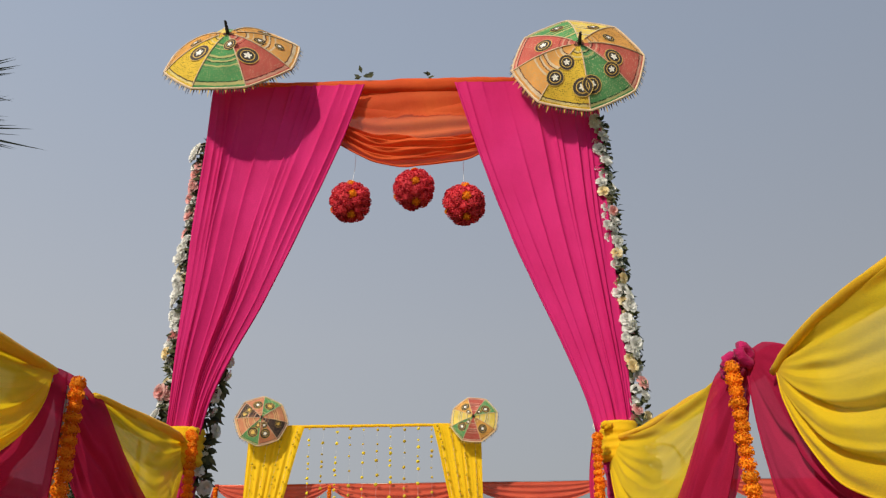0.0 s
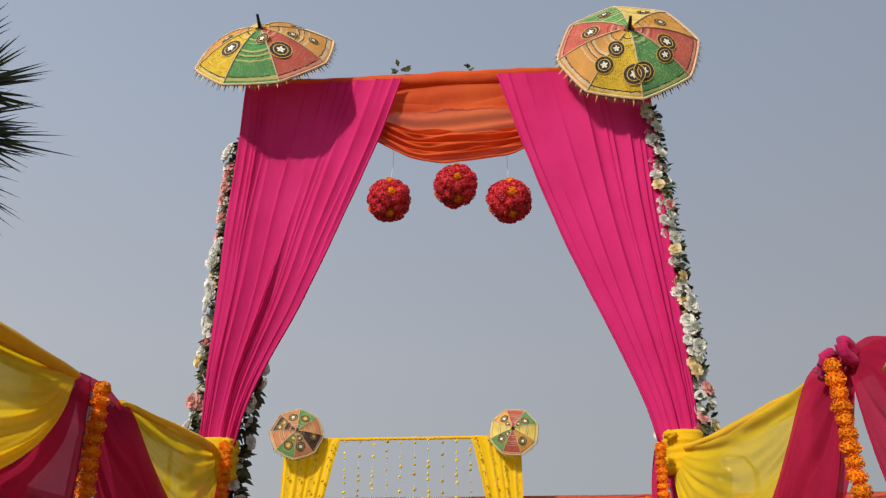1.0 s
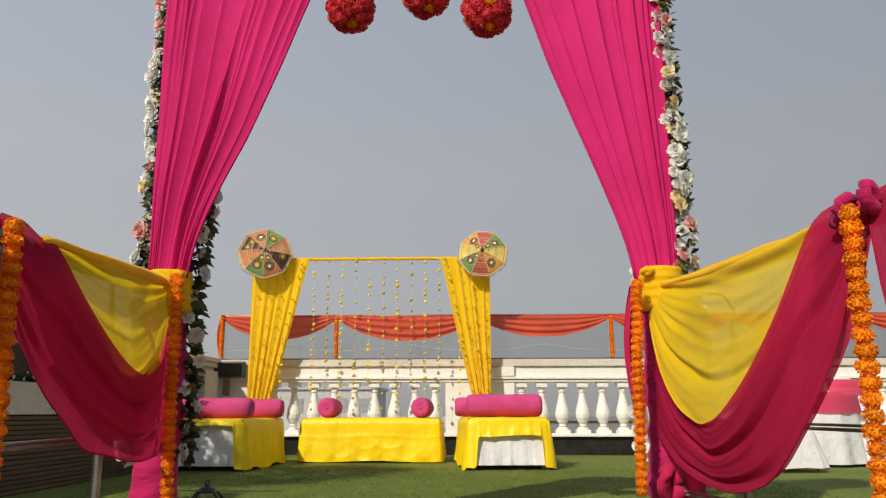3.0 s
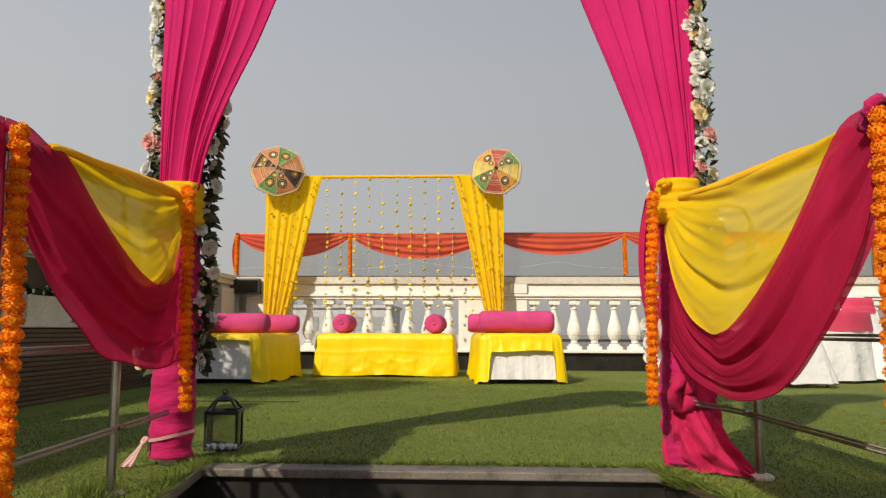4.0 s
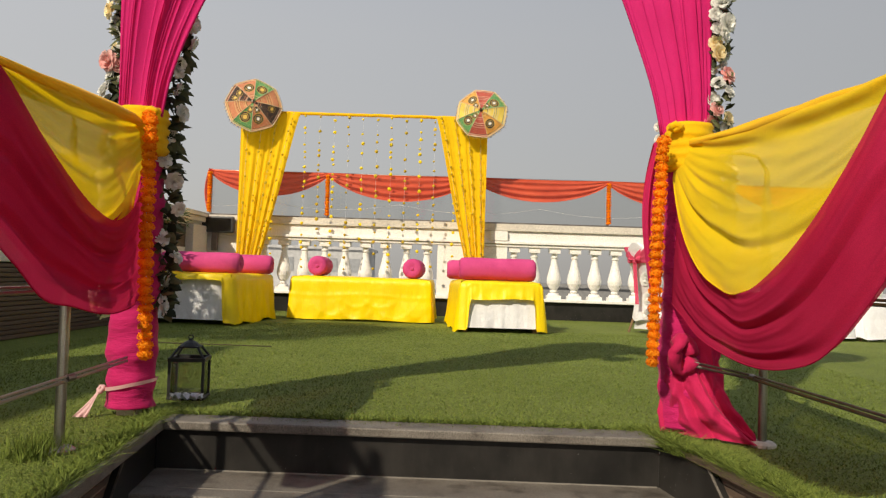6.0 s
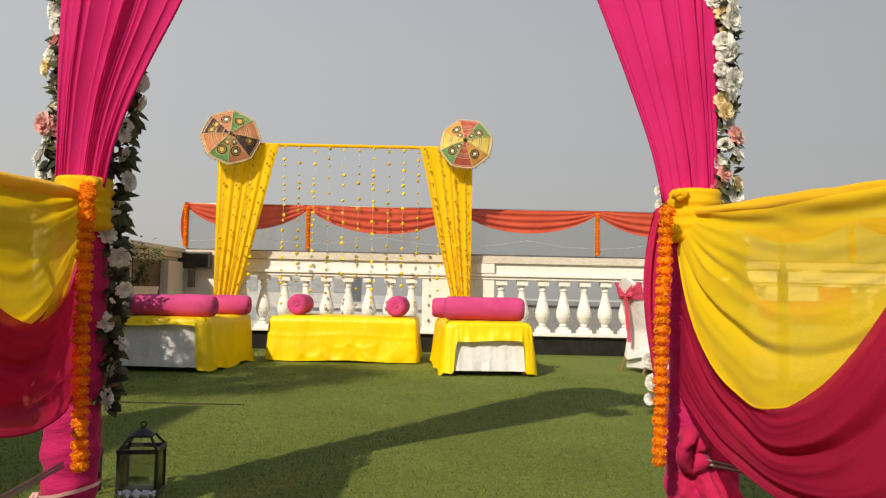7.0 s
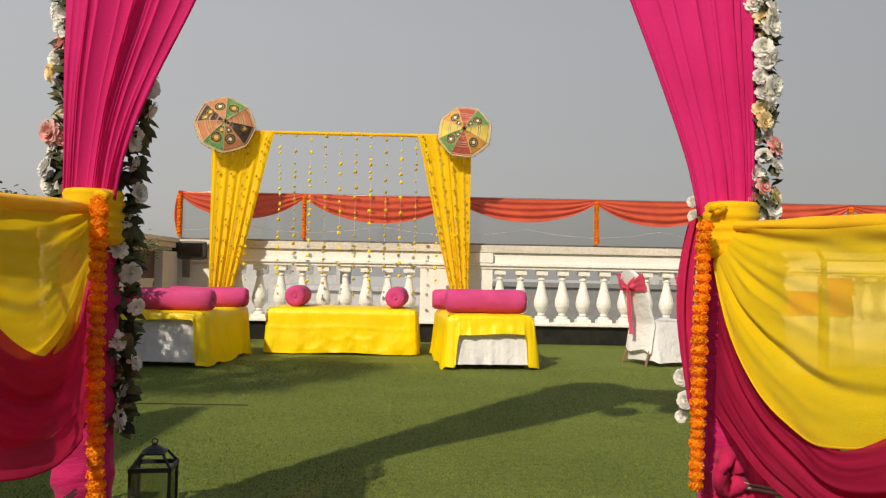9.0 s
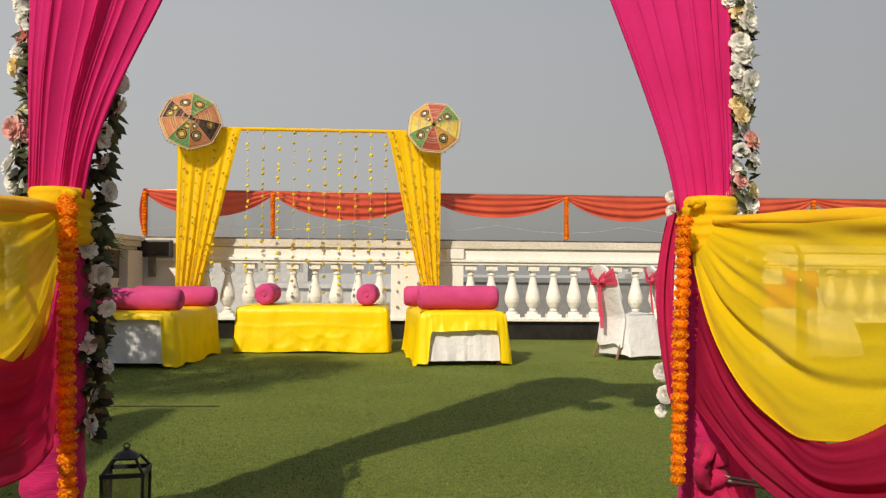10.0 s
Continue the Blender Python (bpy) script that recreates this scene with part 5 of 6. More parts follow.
garland([(-0.975, -0.07, 1.125), (-0.915, -0.19, 1.075), (-0.90, -0.22, 0.7), (-0.885, -0.22, 0.25)], 0.027, "thick orange marigold garland hung from the curtain tie", "garlands at the stairs", 0.031, 1)
garland([(0.905, -0.075, 1.095), (0.886, -0.09, 0.7), (0.880, -0.09, 0.27)], 0.026, "thick orange marigold garland hung from the curtain tie", "garlands at the stairs", 0.032, 2)
garland([(-0.90, -1.31, 1.05), (-0.885, -1.315, 0.6), (-0.89, -1.31, 0.13)], 0.027, "thick orange marigold garland hung from the handrail knot", "garlands at the stairs", 0.036, 3)
garland([(1.075, -1.455, 1.025), (1.07, -1.46, 0.7), (1.08, -1.46, 0.12)], 0.0245, "thick orange marigold garland hung from the handrail knot", "garlands at the stairs", 0.033, 4)


# ---- flower columns on the arch posts ----
def rose_mesh(name, mat, seed):
    """A full open rose of unit radius facing +z: rings of cupped petals."""
    rr = random.Random(seed)
    vs, fs = [], []
    for rad, cnt, tilt, size in ((0.05, 3, 1.45, 0.30), (0.18, 3, 1.25, 0.34), (0.34, 5, 0.95, 0.44), (0.55, 6, 0.6, 0.5), (0.72, 7, 0.25, 0.52), (0.8, 7, -0.1, 0.5)):
        off = rr.random() * 6
        for i in range(cnt):
            a = off + 2 * math.pi * i / cnt + rr.uniform(-0.15, 0.15)
            tl = tilt + rr.uniform(-0.15, 0.15)
            er = Vector((math.cos(a), math.sin(a), 0))
            et = Vector((-math.sin(a), math.cos(a), 0))
            eu = er * math.cos(tl) + Vector((0, 0, math.sin(tl)))
            base = er * rad * 0.45
            n = len(vs)
            for fr, wd, cup in ((0.0, 0.45, 0), (0.5, 1.0, -0.05), (0.85, 0.9, 0.0), (1.05, 0.5, -0.12)):
                for sd in (-1, 0, 1):
                    cen = base + eu * (fr * size * 1.15)
                    lift = Vector((0, 0, 1)) * (0.10 * size * abs(sd) + cup * size)
                    vs.append(tuple(cen + et * sd * wd * size * 0.62 + lift))
            for r in range(3):
                for c in range(2):
                    k = n + r * 3 + c
                    fs.append((k, k + 1, k + 4, k + 3))
    # the closed heart and the calyx behind the petals
    n = len(vs)
    vs += [(0.16 * math.cos(k * 1.05), 0.16 * math.sin(k * 1.05), 0.12) for k in range(6)] + [(0, 0, 0.34)]
    fs += [(n + k, n + (k + 1) % 6, n + 6) for k in range(6)]
    n = len(vs)
    vs += [(0.5 * math.cos(k * 0.785), 0.5 * math.sin(k * 0.785), -0.04) for k in range(8)]
    fs.append(tuple(range(n, n + 8)))
    me = bpy.data.meshes.new(name)
    me.from_pydata(vs, [], fs)
    me.materials.append(mat)
    me.polygons.foreach_set("use_smooth", [True] * len(fs))
    return me


ROSES = [rose_mesh("rose", WHITE_PETAL, 1), rose_mesh("rose", WHITE_PETAL, 2), rose_mesh("rose", CREAM_PETAL, 3), rose_mesh("rose", BLUSH_PETAL, 4)]


def add_leaf(vs, fs, p, way, up, length, width):
    side = way.cross(up)
    if side.length < 1e-4:
        side = Vector((1, 0, 0))
    side.normalize()
    n = len(vs)
    droop = Vector((0, 0, -0.12 * length))
    for q in (p, p + way * length * 0.35 + side * width, p + way * length * 0.7 + side * width * 0.75 + droop * 0.4, p + way * length + droop,
              p + way * length * 0.7 - side * width * 0.75 + droop * 0.4, p + way * length * 0.35 - side * width, p + way * length * 0.5 + up * 0.006):
        vs.append(tuple(q))
    fs += [(n, n + 1, n + 6), (n + 1, n + 2, n + 6), (n + 2, n + 3, n + 6), (n + 3, n + 4, n + 6), (n + 4, n + 5, n + 6), (n + 5, n, n + 6)]


def leaf_object(name, vs, fs, mat, parent, label=""):
    me = bpy.data.meshes.new(name)
    me.from_pydata(vs, [], fs)
    me.materials.append(mat)
    ob = new(name, me)
    fix(ob, parent)
    if label:
        ob["label"] = label
    return ob


def flower_column(x, side, seed):
    rr = random.Random(seed)
    cy, high = (0.135, 2.80) if x < 0 else (0.065, 2.84)
    lean = 0.0 if x < 0 else 0.031
    t = thing("flower_column", (x, cy, 0), "column of white, cream and blush artificial roses with dark leaves", "flowers", "flower columns of the arch")
    part("backing", box_bm(x - 0.04, x + 0.10, cy - 0.02, cy + 0.05, 0.38, high, bevel=0.01) if x < 0 else box_bm(x + 0.0, x + 0.045, cy - 0.01, cy + 0.05, 0.38, high, bevel=0.01), LEAF, t)
    vs, fs = [], []
    for k in range(2300 if x < 0 else 1000):
        z = rr.uniform(0.40, high + 0.03)
        a = rr.uniform(0, 2 * math.pi)
        p = Vector((x + (0.075 if math.cos(a) < 0 else 0.14 + 0.03 * smooth(1.1, 1.5, z)) * math.cos(a), cy + 0.05 * math.sin(a), z)) if x < 0 else Vector((x + 0.062 - lean * (z - 0.8) + 0.036 * math.cos(a), cy + 0.045 * math.sin(a), z))
        way = Vector(((math.cos(a) if x < 0 else abs(math.cos(a)) - 0.15) * rr.uniform(0.3, 1), math.sin(a) * 0.8, rr.uniform(-0.9, 0.7))).normalized()
        add_leaf(vs, fs, p, way, Vector((rr.uniform(-.6, .6), -0.6, 0.8)).normalized(), rr.uniform(0.035, 0.07) * (0.8 if x > 0 else 1.12 if math.cos(a) > 0 else 1), rr.uniform(0.013, 0.024))
    leaf_object("foliage", vs, fs, LEAF, t, "dense dark green leaves")["kind"] = "stuff"

    def rose_at(px, pz, d, s, mix=(5, 5, 2, 2), back=0.0):
        q = d.normalized().to_track_quat("Z", "Y").to_matrix().to_4x4()
        me = ROSES[rr.choices((0, 1, 2, 3), mix)[0]]
        piece("rose", me, t, Matrix.Translation((px - lean * (pz - 0.8), cy + back - (0.03 if x < 0 else 0.05) + rr.uniform(-0.03, 0.03), pz)) @ q @ pose(0, 0, 0, 0, 0, rr.uniform(0, 360)) @ Matrix.Diagonal((s, s, s, 1)))

    # the outer side is a close run of blossoms
    z = 0.42
    while z < high:
        if rr.random() > 0.08:
            rose_at(x + side * (rr.uniform(0.09, 0.118) if x < 0 else 0.058 + 0.022 * smooth(2.2, 1.1, z) + rr.uniform(0.0, 0.024)), z, Vector((side * rr.uniform(0.3, 1.0), -rr.uniform(0.5, 1.0), rr.uniform(-0.2, 0.45))), rr.uniform(0.037, 0.053) if x < 0 else rr.uniform(0.030, 0.042))
        if rr.random() < 0.95:
            rose_at(x + side * (rr.uniform(0.05, 0.08) if x < 0 else rr.uniform(0.03, 0.06)), z + 0.03, Vector((side * rr.uniform(-0.2, 0.5), -1, rr.uniform(-0.2, 0.4))), rr.uniform(0.028, 0.042))
        z += rr.uniform(0.042, 0.066)
    # the inner side is sparser, with larger blossoms low down
    z = 0.42
    while z < 2.25:
        if x < 0 and rr.random() > 0.08:
            rose_at(x - side * (rr.uniform(0.13, 0.195) + 0.03 * smooth(1.1, 1.5, z)), z, Vector((-side * rr.uniform(0.6, 1.0), rr.uniform(-0.8, 0.3), rr.uniform(-0.5, 0.6))), rr.uniform(0.031, 0.046), (10, 10, 1, 1))
        z += rr.uniform(0.07, 0.11)
    if x > 0:
        for px, zz, s in ((-0.165, 0.44, 0.024), (-0.165, 0.505, 0.034), (-0.170, 0.58, 0.034), (-0.12, 1.13, 0.026), (-0.125, 1.18, 0.022)):
            rose_at(x + px, zz, Vector((-0.7, -0.7, 0.15)), s, back=0.17)


flower_column(-1.10, -1, 3)
flower_column(1.085, 1, 6)


# ---- yellow backdrop with flower strings ----
SY = 7.40


def backdrop_frame():
    t = thing("backdrop_frame", (-1.1, SY, 0), "slim frame with a yellow wrapped top bar behind the seats", "frame")
    for x in (-2.72, 0.46):
        part("upright", box_bm(x - 0.02, x + 0.02, SY + 0.05, SY + 0.09, 0, 2.72), STEEL, t)
    bm = bmesh.new()
    tube(bm, [(-2.80 + 3.36 * k / 60, SY, 2.695 + 0.006 * wob(k * 0.5)) for k in range(61)], 0.022, 10, lambda a, k: 0.15 * wob(k * 0.5, math.cos(a) * 2, math.sin(a) * 2))
    part("top_bar", bm, YELLOW, t, "yellow wrapped bar", smooth=True)


backdrop_frame()


def side_curtain(out_top, in_top, out_bot, in_bot, seed, bulge):
    def f(u, v):
        z = 2.70 - 2.12 * v
        k = v ** 0.85
        xo = out_top + (out_bot - out_top) * k
        xi = in_top + (in_bot - in_top) * k + bulge * math.sin(math.pi * v)
        w = u + 0.05 * wob(u * 4, seed)
        fold = (0.006 + 0.011 * v) * (math.sin(2 * math.pi * 6 * w + seed) + 0.5 * math.sin(2 * math.pi * 10 * w + v))
        return (xo + (xi - xo) * u, SY - 0.03 + fold, z)

    t = thing("backdrop_curtain", (out_top, SY, 0.6), "yellow cloth curtain gathered to one side, strung with small flowers", "curtain", "curtains of the backdrop")
    bm = bmesh.new()
    sheet(bm, f, 70, 36)
    part("cloth", bm, YELLOW, t, smooth=True)
    return f


def pom_mesh(mat, seed):
    """A tiny ruffled flower head of unit radius."""
    bm = bmesh.new()
    bmesh.ops.create_icosphere(bm, subdivisions=1, radius=1.0)
    for v in bm.verts:
        v.co *= 1 + 0.45 * wob(v.co.x * 3 + seed, v.co.y * 3, v.co.z * 3)
    me = bpy.data.meshes.new("flower")
    bm.to_mesh(me)
    bm.free()
    me.materials.append(mat)
    return me


DULL_YELLOW = petal_mat("dry_yellow_petal", (0.46, 0.31, 0.02), (0.66, 0.47, 0.04))


POMS = {"dry": [pom_mesh(DULL_YELLOW, k) for k in range(3)], "fresh": [pom_mesh(YELLOW_PETAL, k) for k in range(3)]}


def flower_string(points, seed, label, mat, size=1.0):
    rr = random.Random(seed)
    pts = [Vector(p) for p in points]
    t = thing("flower_string", pts[0], label, "flower string", "flower strings of the backdrop")
    bm = bmesh.new()
    tube(bm, pts, 0.0009, 4)
    part("thread", bm, STRING, t)
    total = (pts[-1] - pts[0]).length
    d = rr.uniform(0.03, 0.1)
    while d < total:
        k = d / total * (len(pts) - 1)
        i = min(int(k), len(pts) - 2)
        p = pts[i].lerp(pts[i + 1], k - i)
        r = rr.uniform(0.015, 0.028) * size
        piece("flower", rr.choice(POMS[mat]), t, pose(p.x + rr.uniform(-0.008, 0.008), p.y + rr.uniform(-0.008, 0.004), p.z, rr.uniform(0, 360), rr.uniform(0, 360), 0) @ Matrix.Diagonal((r, r, r, 1)))
        d += rr.choice((0.07, 0.10, 0.13, 0.16, 0.20))


fA = side_curtain(-2.81, -2.0, -2.81, -2.52, 1.0, 0.03)
fB = side_curtain(0.53, -0.17, 0.53, 0.32, 4.0, -0.03)
for k in range(4):
    u = 0.15 + 0.25 * k
    for j, f in enumerate((fA, fB)):
        flower_string([Vector(f(u, v / 14)) + Vector((0, -0.045, 0)) for v in range(15)], 100 + 10 * j + k, "string of small flowers laid on the yellow curtain", "dry", 0.78)
for k in range(10):
    x = -1.93 + 0.195 * k
    z0 = 0.58 + 0.3 * (k % 3 == 1) if k < 9 else 0.6
    flower_string([(x + 0.02 * wob(k, v), SY - 0.02, 2.69 - (2.69 - z0) * v / 10) for v in range(11)], 200 + k, "hanging string of small yellow flower heads", "dry" if k % 2 else "fresh")
for x in (-2.35, 0.10, 0.33):
    flower_string([(x, SY - 0.02, 1.6), (x, SY - 0.02, 0.62)], int(300 + x * 100), "hanging string of small yellow flower heads", "fresh")


# ---- low seats ----
def covered_seat(name, x0, x1, y0, y1, h, rot, style, seed, label, hem=0.2):
    """A low seat under cloth; style 'full' hangs to the ground all round, 'open' shows the white skirt in front."""
    cx, cy = (x0 + x1) / 2, (y0 + y1) / 2
    M = Matrix.Translation((cx, cy, 0)) @ Matrix.Rotation(radians(rot), 4, "Z")
    hx, hy = (x1 - x0) / 2, (y1 - y0) / 2
    t = thing(name, (cx, cy, 0), label, "seat", "low seats")

    def placed(bm):
        bmesh.ops.transform(bm, matrix=M, verts=bm.verts)
        return bm

    part("frame", placed(box_bm(-hx + 0.02, hx - 0.02, -hy + 0.02, hy - 0.02, h - 0.14, h - 0.01, bevel=0.02)), WOOD_LEG, t)
    for sx in (-1, 1):
        for sy in (-1, 1):
            part("leg", placed(box_bm(sx * (hx - 0.06) - 0.025, sx * (hx - 0.06) + 0.025, sy * (hy - 0.06) - 0.025, sy * (hy - 0.06) + 0.025, 0, h - 0.13)), WOOD_LEG, t)
    # perimeter walked as rounded rectangle, cloth falls from it
    per = []
    n = 64
    corners = [(-hx, -hy), (hx, -hy), (hx, hy), (-hx, hy)]
    rad = 0.05
    for c in range(4):
        ax, ay = corners[c]
        bx, by = corners[(c + 1) % 4]
        dx, dy = bx - ax, by - ay
        ln = math.hypot(dx, dy)
        dx, dy = dx / ln, dy / ln
        nx, ny = dy, -dx
        for k in range(n):
            s = k / n * ln
            e = min(s, ln - s)
            px, py = ax + dx * s, ay + dy * s
            cut = 0.0
            if e < rad:
                cut = (rad - e) * 0.41
            per.append((px - nx * cut, py - ny * cut, nx, ny, e, c, s / ln))

    def skirt(inset, drop_at, wave, sd, h=h):
        bm = bmesh.new()
        rows = []
        nv = 24
        for px, py, nx, ny, e, c, s in per:
            drop = drop_at(e, c, s)
            col = []
            flare = 0.5 * max(0, 1 - e / 0.16)
            for v in range(nv + 1):
                q = v / nv
                out = inset + wave * q * (math.sin(s * 38 + c * 2 + sd) * 0.35 + wob(s * 9 + c * 5, q * 2, sd) + 0.5 * wob(s * 25, c, sd)) + (0.018 if style == "full" else 0.04) * q ** 1.5 + (0.03 if style == "full" else 0.055) * flare * q
                if style == "full" and c == 0:
                    # cloth slumped into hanging loops, and a pressed fold line
                    for s0, w0, q0, dq in ((0.30, 0.16, 0.42, 0.5), (0.47, 0.13, 0.42, 0.3), (0.47, 0.20, 0.38, 0.62), (0.64, 0.15, 0.45, 0.25), (0.74, 0.22, 0.25, 0.72), (0.9, 0.1, 0.5, 0.4)):
                        k = (s - s0) / w0
                        if abs(k) < 1:
                            out += 0.0065 * (1 - k * k) ** 0.5 * math.exp(-((q - q0 - dq * (1 - k * k)) / 0.045) ** 2)
                    out += 0.007 * wob(3 * s + 2.5 * q, 2.0 * q - 5 * s, sd) + 0.012 * q * pleat(4.5 * s + 0.8 * q + 0.4 * wob(3 * s, q)) * smooth(0.35, 0.8, q) + 0.006 * math.exp(-((q - 0.42 - 0.02 * math.sin(9 * s)) / 0.03) ** 2)
                if q < 0.12:
                    out -= 0.03 * (1 - q / 0.12) ** 2
                ox, oy = nx, ny
                if e < rad * 2.2:
                    k = 0.5 * (1 - e / (rad * 2.2))
                    mx, my = px / hx, py / hy
                    ox, oy = nx * (1 - k) + k * math.copysign(0.7, mx), ny * (1 - k) + k * math.copysign(0.7, my)
                col.append(bm.verts.new((px + ox * out, py + oy * out, h - drop * q)))
            rows.append(col)
        m = len(rows)
        for i in range(m):
            a, b = rows[i], rows[(i + 1) % m]
            for v in range(nv):
                bm.faces.new((a[v], b[v], b[v + 1], a[v + 1]))
        cap = [r[0] for r in rows]
        cen = bm.verts.new((0, 0, h + 0.012))
        mid = [bm.verts.new((v.co.x * 0.85, v.co.y * 0.85, h + 0.010 + 0.006 * wob(v.co.x * 6, v.co.y * 6, sd))) for v in cap]
        for i in range(m):
            j = (i + 1) % m
            bm.faces.new((cap[i], mid[i], mid[j], cap[j]))
            bm.faces.new((mid[i], cen, mid[j]))
        return placed(bm)

    if style == "full":
        part("cover", skirt(0.012, lambda e, c, s: h - 0.02 + 0.008 * math.sin(s * 9 + c), 0.016, seed), YELLOW_SATIN, t, "yellow satin cover", smooth=True)
    else:
        part("skirt", skirt(-0.016, lambda e, c, s: h - 0.075, 0.011, seed + 3, h - 0.025), WHITE_CLOTH, t, "white cloth skirt", smooth=True)

        def drop(e, c, s):
            if c in (0,):
                return hem + (h - hem - 0.03) * (1 - smooth(0.075, 0.10, e)) + 0.008 * math.sin(s * 7)
            return h - 0.012 - (0.02 * math.sin(s * 11))

        part("cover", skirt(0.014, drop, 0.014, seed), YELLOW_SATIN, t, "yellow satin cover", smooth=True)
    return t


covered_seat("low_seat", -1.75, -0.11, 5.98, 6.85, 0.50, 0, "full", 1.0, "low seat fully covered with creased yellow satin cloth")
covered_seat("low_seat", 0.160, 1.000, 4.92, 6.25, 0.515, 5, "open", 5.0, "low seat with yellow top cloth over a white skirt", 0.175)
covered_seat("low_seat", -2.88, -2.0, 4.70, 6.05, 0.505, -3, "open", 9.0, "low seat with yellow top cloth and white skirt by the planters", 0.065)


def bolster(centre, length, radius, rot, label, seed):
    t = thing("bolster_cushion", (centre[0], centre[1], centre[2] - radius), label, "cushion", "bolster cushions")
    M = Matrix.Translation(centre) @ Matrix.Rotation(radians(rot), 4, "Z") @ Matrix.Rotation(radians(90), 4, "Y")
    bm = bmesh.new()
    hl = length / 2
    prof = [(0.012, -hl + 0.012), (radius * 0.35, -hl + 0.004), (radius * 0.75, -hl), (radius * 0.95, -hl + 0.025), (radius, -hl + 0.07)]
    prof += [(radius * (1 + 0.02 * math.sin(k)), -hl + 0.07 + (length - 0.14) * k / 10) for k in range(1, 10)]
    prof += [(r, -z) for r, z in reversed(prof[:5])]
    lathe(bm, prof, 32, (0, 0, 0), lambda a, z: 0.02 * math.sin(11 * a) * (abs(z) > hl - 0.05) + 0.03 * wob(2 * math.cos(a), 2 * math.sin(a), z * 4 + seed))
    bmesh.ops.transform(bm, matrix=M, verts=bm.verts)
    part("cover", bm, PINK_VELVET, t, smooth=True)
    for sg in (-1, 1):
        bm = bmesh.new()
        lathe(bm, [(0.022, 0), (0.02, 0.008), (0.008, 0.012)], 14, (0, 0, 0))
        bmesh.ops.transform(bm, matrix=M @ Matrix.Translation((0, 0, sg * (hl - 0.008))) @ Matrix.Rotation(0 if sg > 0 else math.pi, 4, "X"), verts=bm.verts)
        part("button", bm, PINK_VELVET, t)


bolster((0.60, 5.20, 0.645), 0.80, 0.118, 3, "long round magenta velvet bolster lying on a seat", 1)
bolster((0.465, 5.85, 0.635), 0.80, 0.108, 2, "long round magenta velvet bolster behind another on the seat", 2)
bolster((-2.45, 4.95, 0.62), 0.84, 0.105, -4, "long round magenta velvet bolster on the seat by the planters", 3)
bolster((-2.33, 5.75, 0.62), 0.84, 0.105, 2, "long round magenta velvet bolster behind another on the seat", 4)
bolster((-1.48, 6.40, 0.630), 0.62, 0.118, 92, "round magenta velvet bolster set end-on on the middle seat", 5)
bolster((-0.34, 6.40, 0.630), 0.62, 0.118, 88, "round magenta velvet bolster set end-on on the middle seat", 6)


# ---- lanterns ----
def lantern(x, y, s, rot, label):
    t = thing("lantern", (x, y, 0), label, "lantern", "lanterns")
    M = Matrix.Translation((x, y, 0)) @ Matrix.Rotation(radians(rot), 4, "Z") @ Matrix.Diagonal((s * 0.88, s * 0.88, s * 0.82, 1))

    def P(name, bm, mat, label=""):
        bmesh.ops.transform(bm, matrix=M, verts=bm.verts)
        return part(name, bm, mat, t, label)

    P("base", box_bm(-0.082, 0.082, -0.082, 0.082, 0.0, 0.014, bevel=0.003), BLACK_IRON)
    for sx in (-1, 1):
        for sy in (-1, 1):
            P("corner_post", box_bm(sx * 0.074 - 0.006, sx * 0.074 + 0.006, sy * 0.074 - 0.006, sy * 0.074 + 0.006, 0.014, 0.19), BLACK_IRON)
            b = bmesh.new()
            tube(b, [(sx * 0.074, sy * 0.074, 0.20), (sx * 0.040, sy * 0.040, 0.255)], 0.006, 6)
            P("roof_rib", b, BLACK_IRON)
    b = bmesh.new()
    for sd in (-1, 1):
        add_box(b, -0.082, 0.082, sd * 0.076 - 0.006, sd * 0.076 + 0.006, 0.186, 0.204)
        add_box(b, sd * 0.076 - 0.006, sd * 0.076 + 0.006, -0.069, 0.069, 0.186, 0.204)
    P("top_frame", b, BLACK_IRON)
    b = bmesh.new()
    add_box(b, -0.045, 0.045, -0.045, 0.045, 0.25, 0.258)
    lathe(b, [(0.05, 0.258), (0.03, 0.275), (0.012, 0.285), (0.008, 0.295)], 12)
    P("roof", b, BLACK_IRON)
    b = bmesh.new()
    tube(b, [(0.011 * math.cos(k * 0.524), 0, 0.300 + 0.011 * math.sin(k * 0.524)) for k in range(13)], 0.003, 6)
    P("ring", b, BLACK_IRON)
    for sd in (-1, 1):
        for flat in (0, 1):
            bb = box_bm(-0.067, 0.067, sd * 0.074 - 0.001, sd * 0.074 + 0.001, 0.016, 0.186) if flat else box_bm(sd * 0.074 - 0.001, sd * 0.074 + 0.001, -0.067, 0.067, 0.016, 0.186)
            ob = P("glass_pane", bb, GLASS)
            ob.visible_shadow = False


lantern(-0.975, 0.49, 1.07, 8, "black metal lantern with clear glass panes on the turf")
lantern(-1.22, 0.46, 0.98, -6, "black metal lantern with glass panes behind the wrapped post")

t = thing("crumpled_ribbon", (-0.93, 0.36, 0.0), "crumpled white and pale pink ribbon lying by the lantern", "ribbon")
bm = bmesh.new()
sheet(bm, lambda u, v: (-1.0 + 0.13 * u + 0.01 * wob(v * 5, u * 9), 0.33 + 0.05 * v, 0.018 + 0.022 * abs(math.sin(u * 11 + v * 4)) + 0.014 * wob(u * 14, v * 9)), 30, 10)
part("ribbon", bm, WHITE_CLOTH, t, smooth=True)


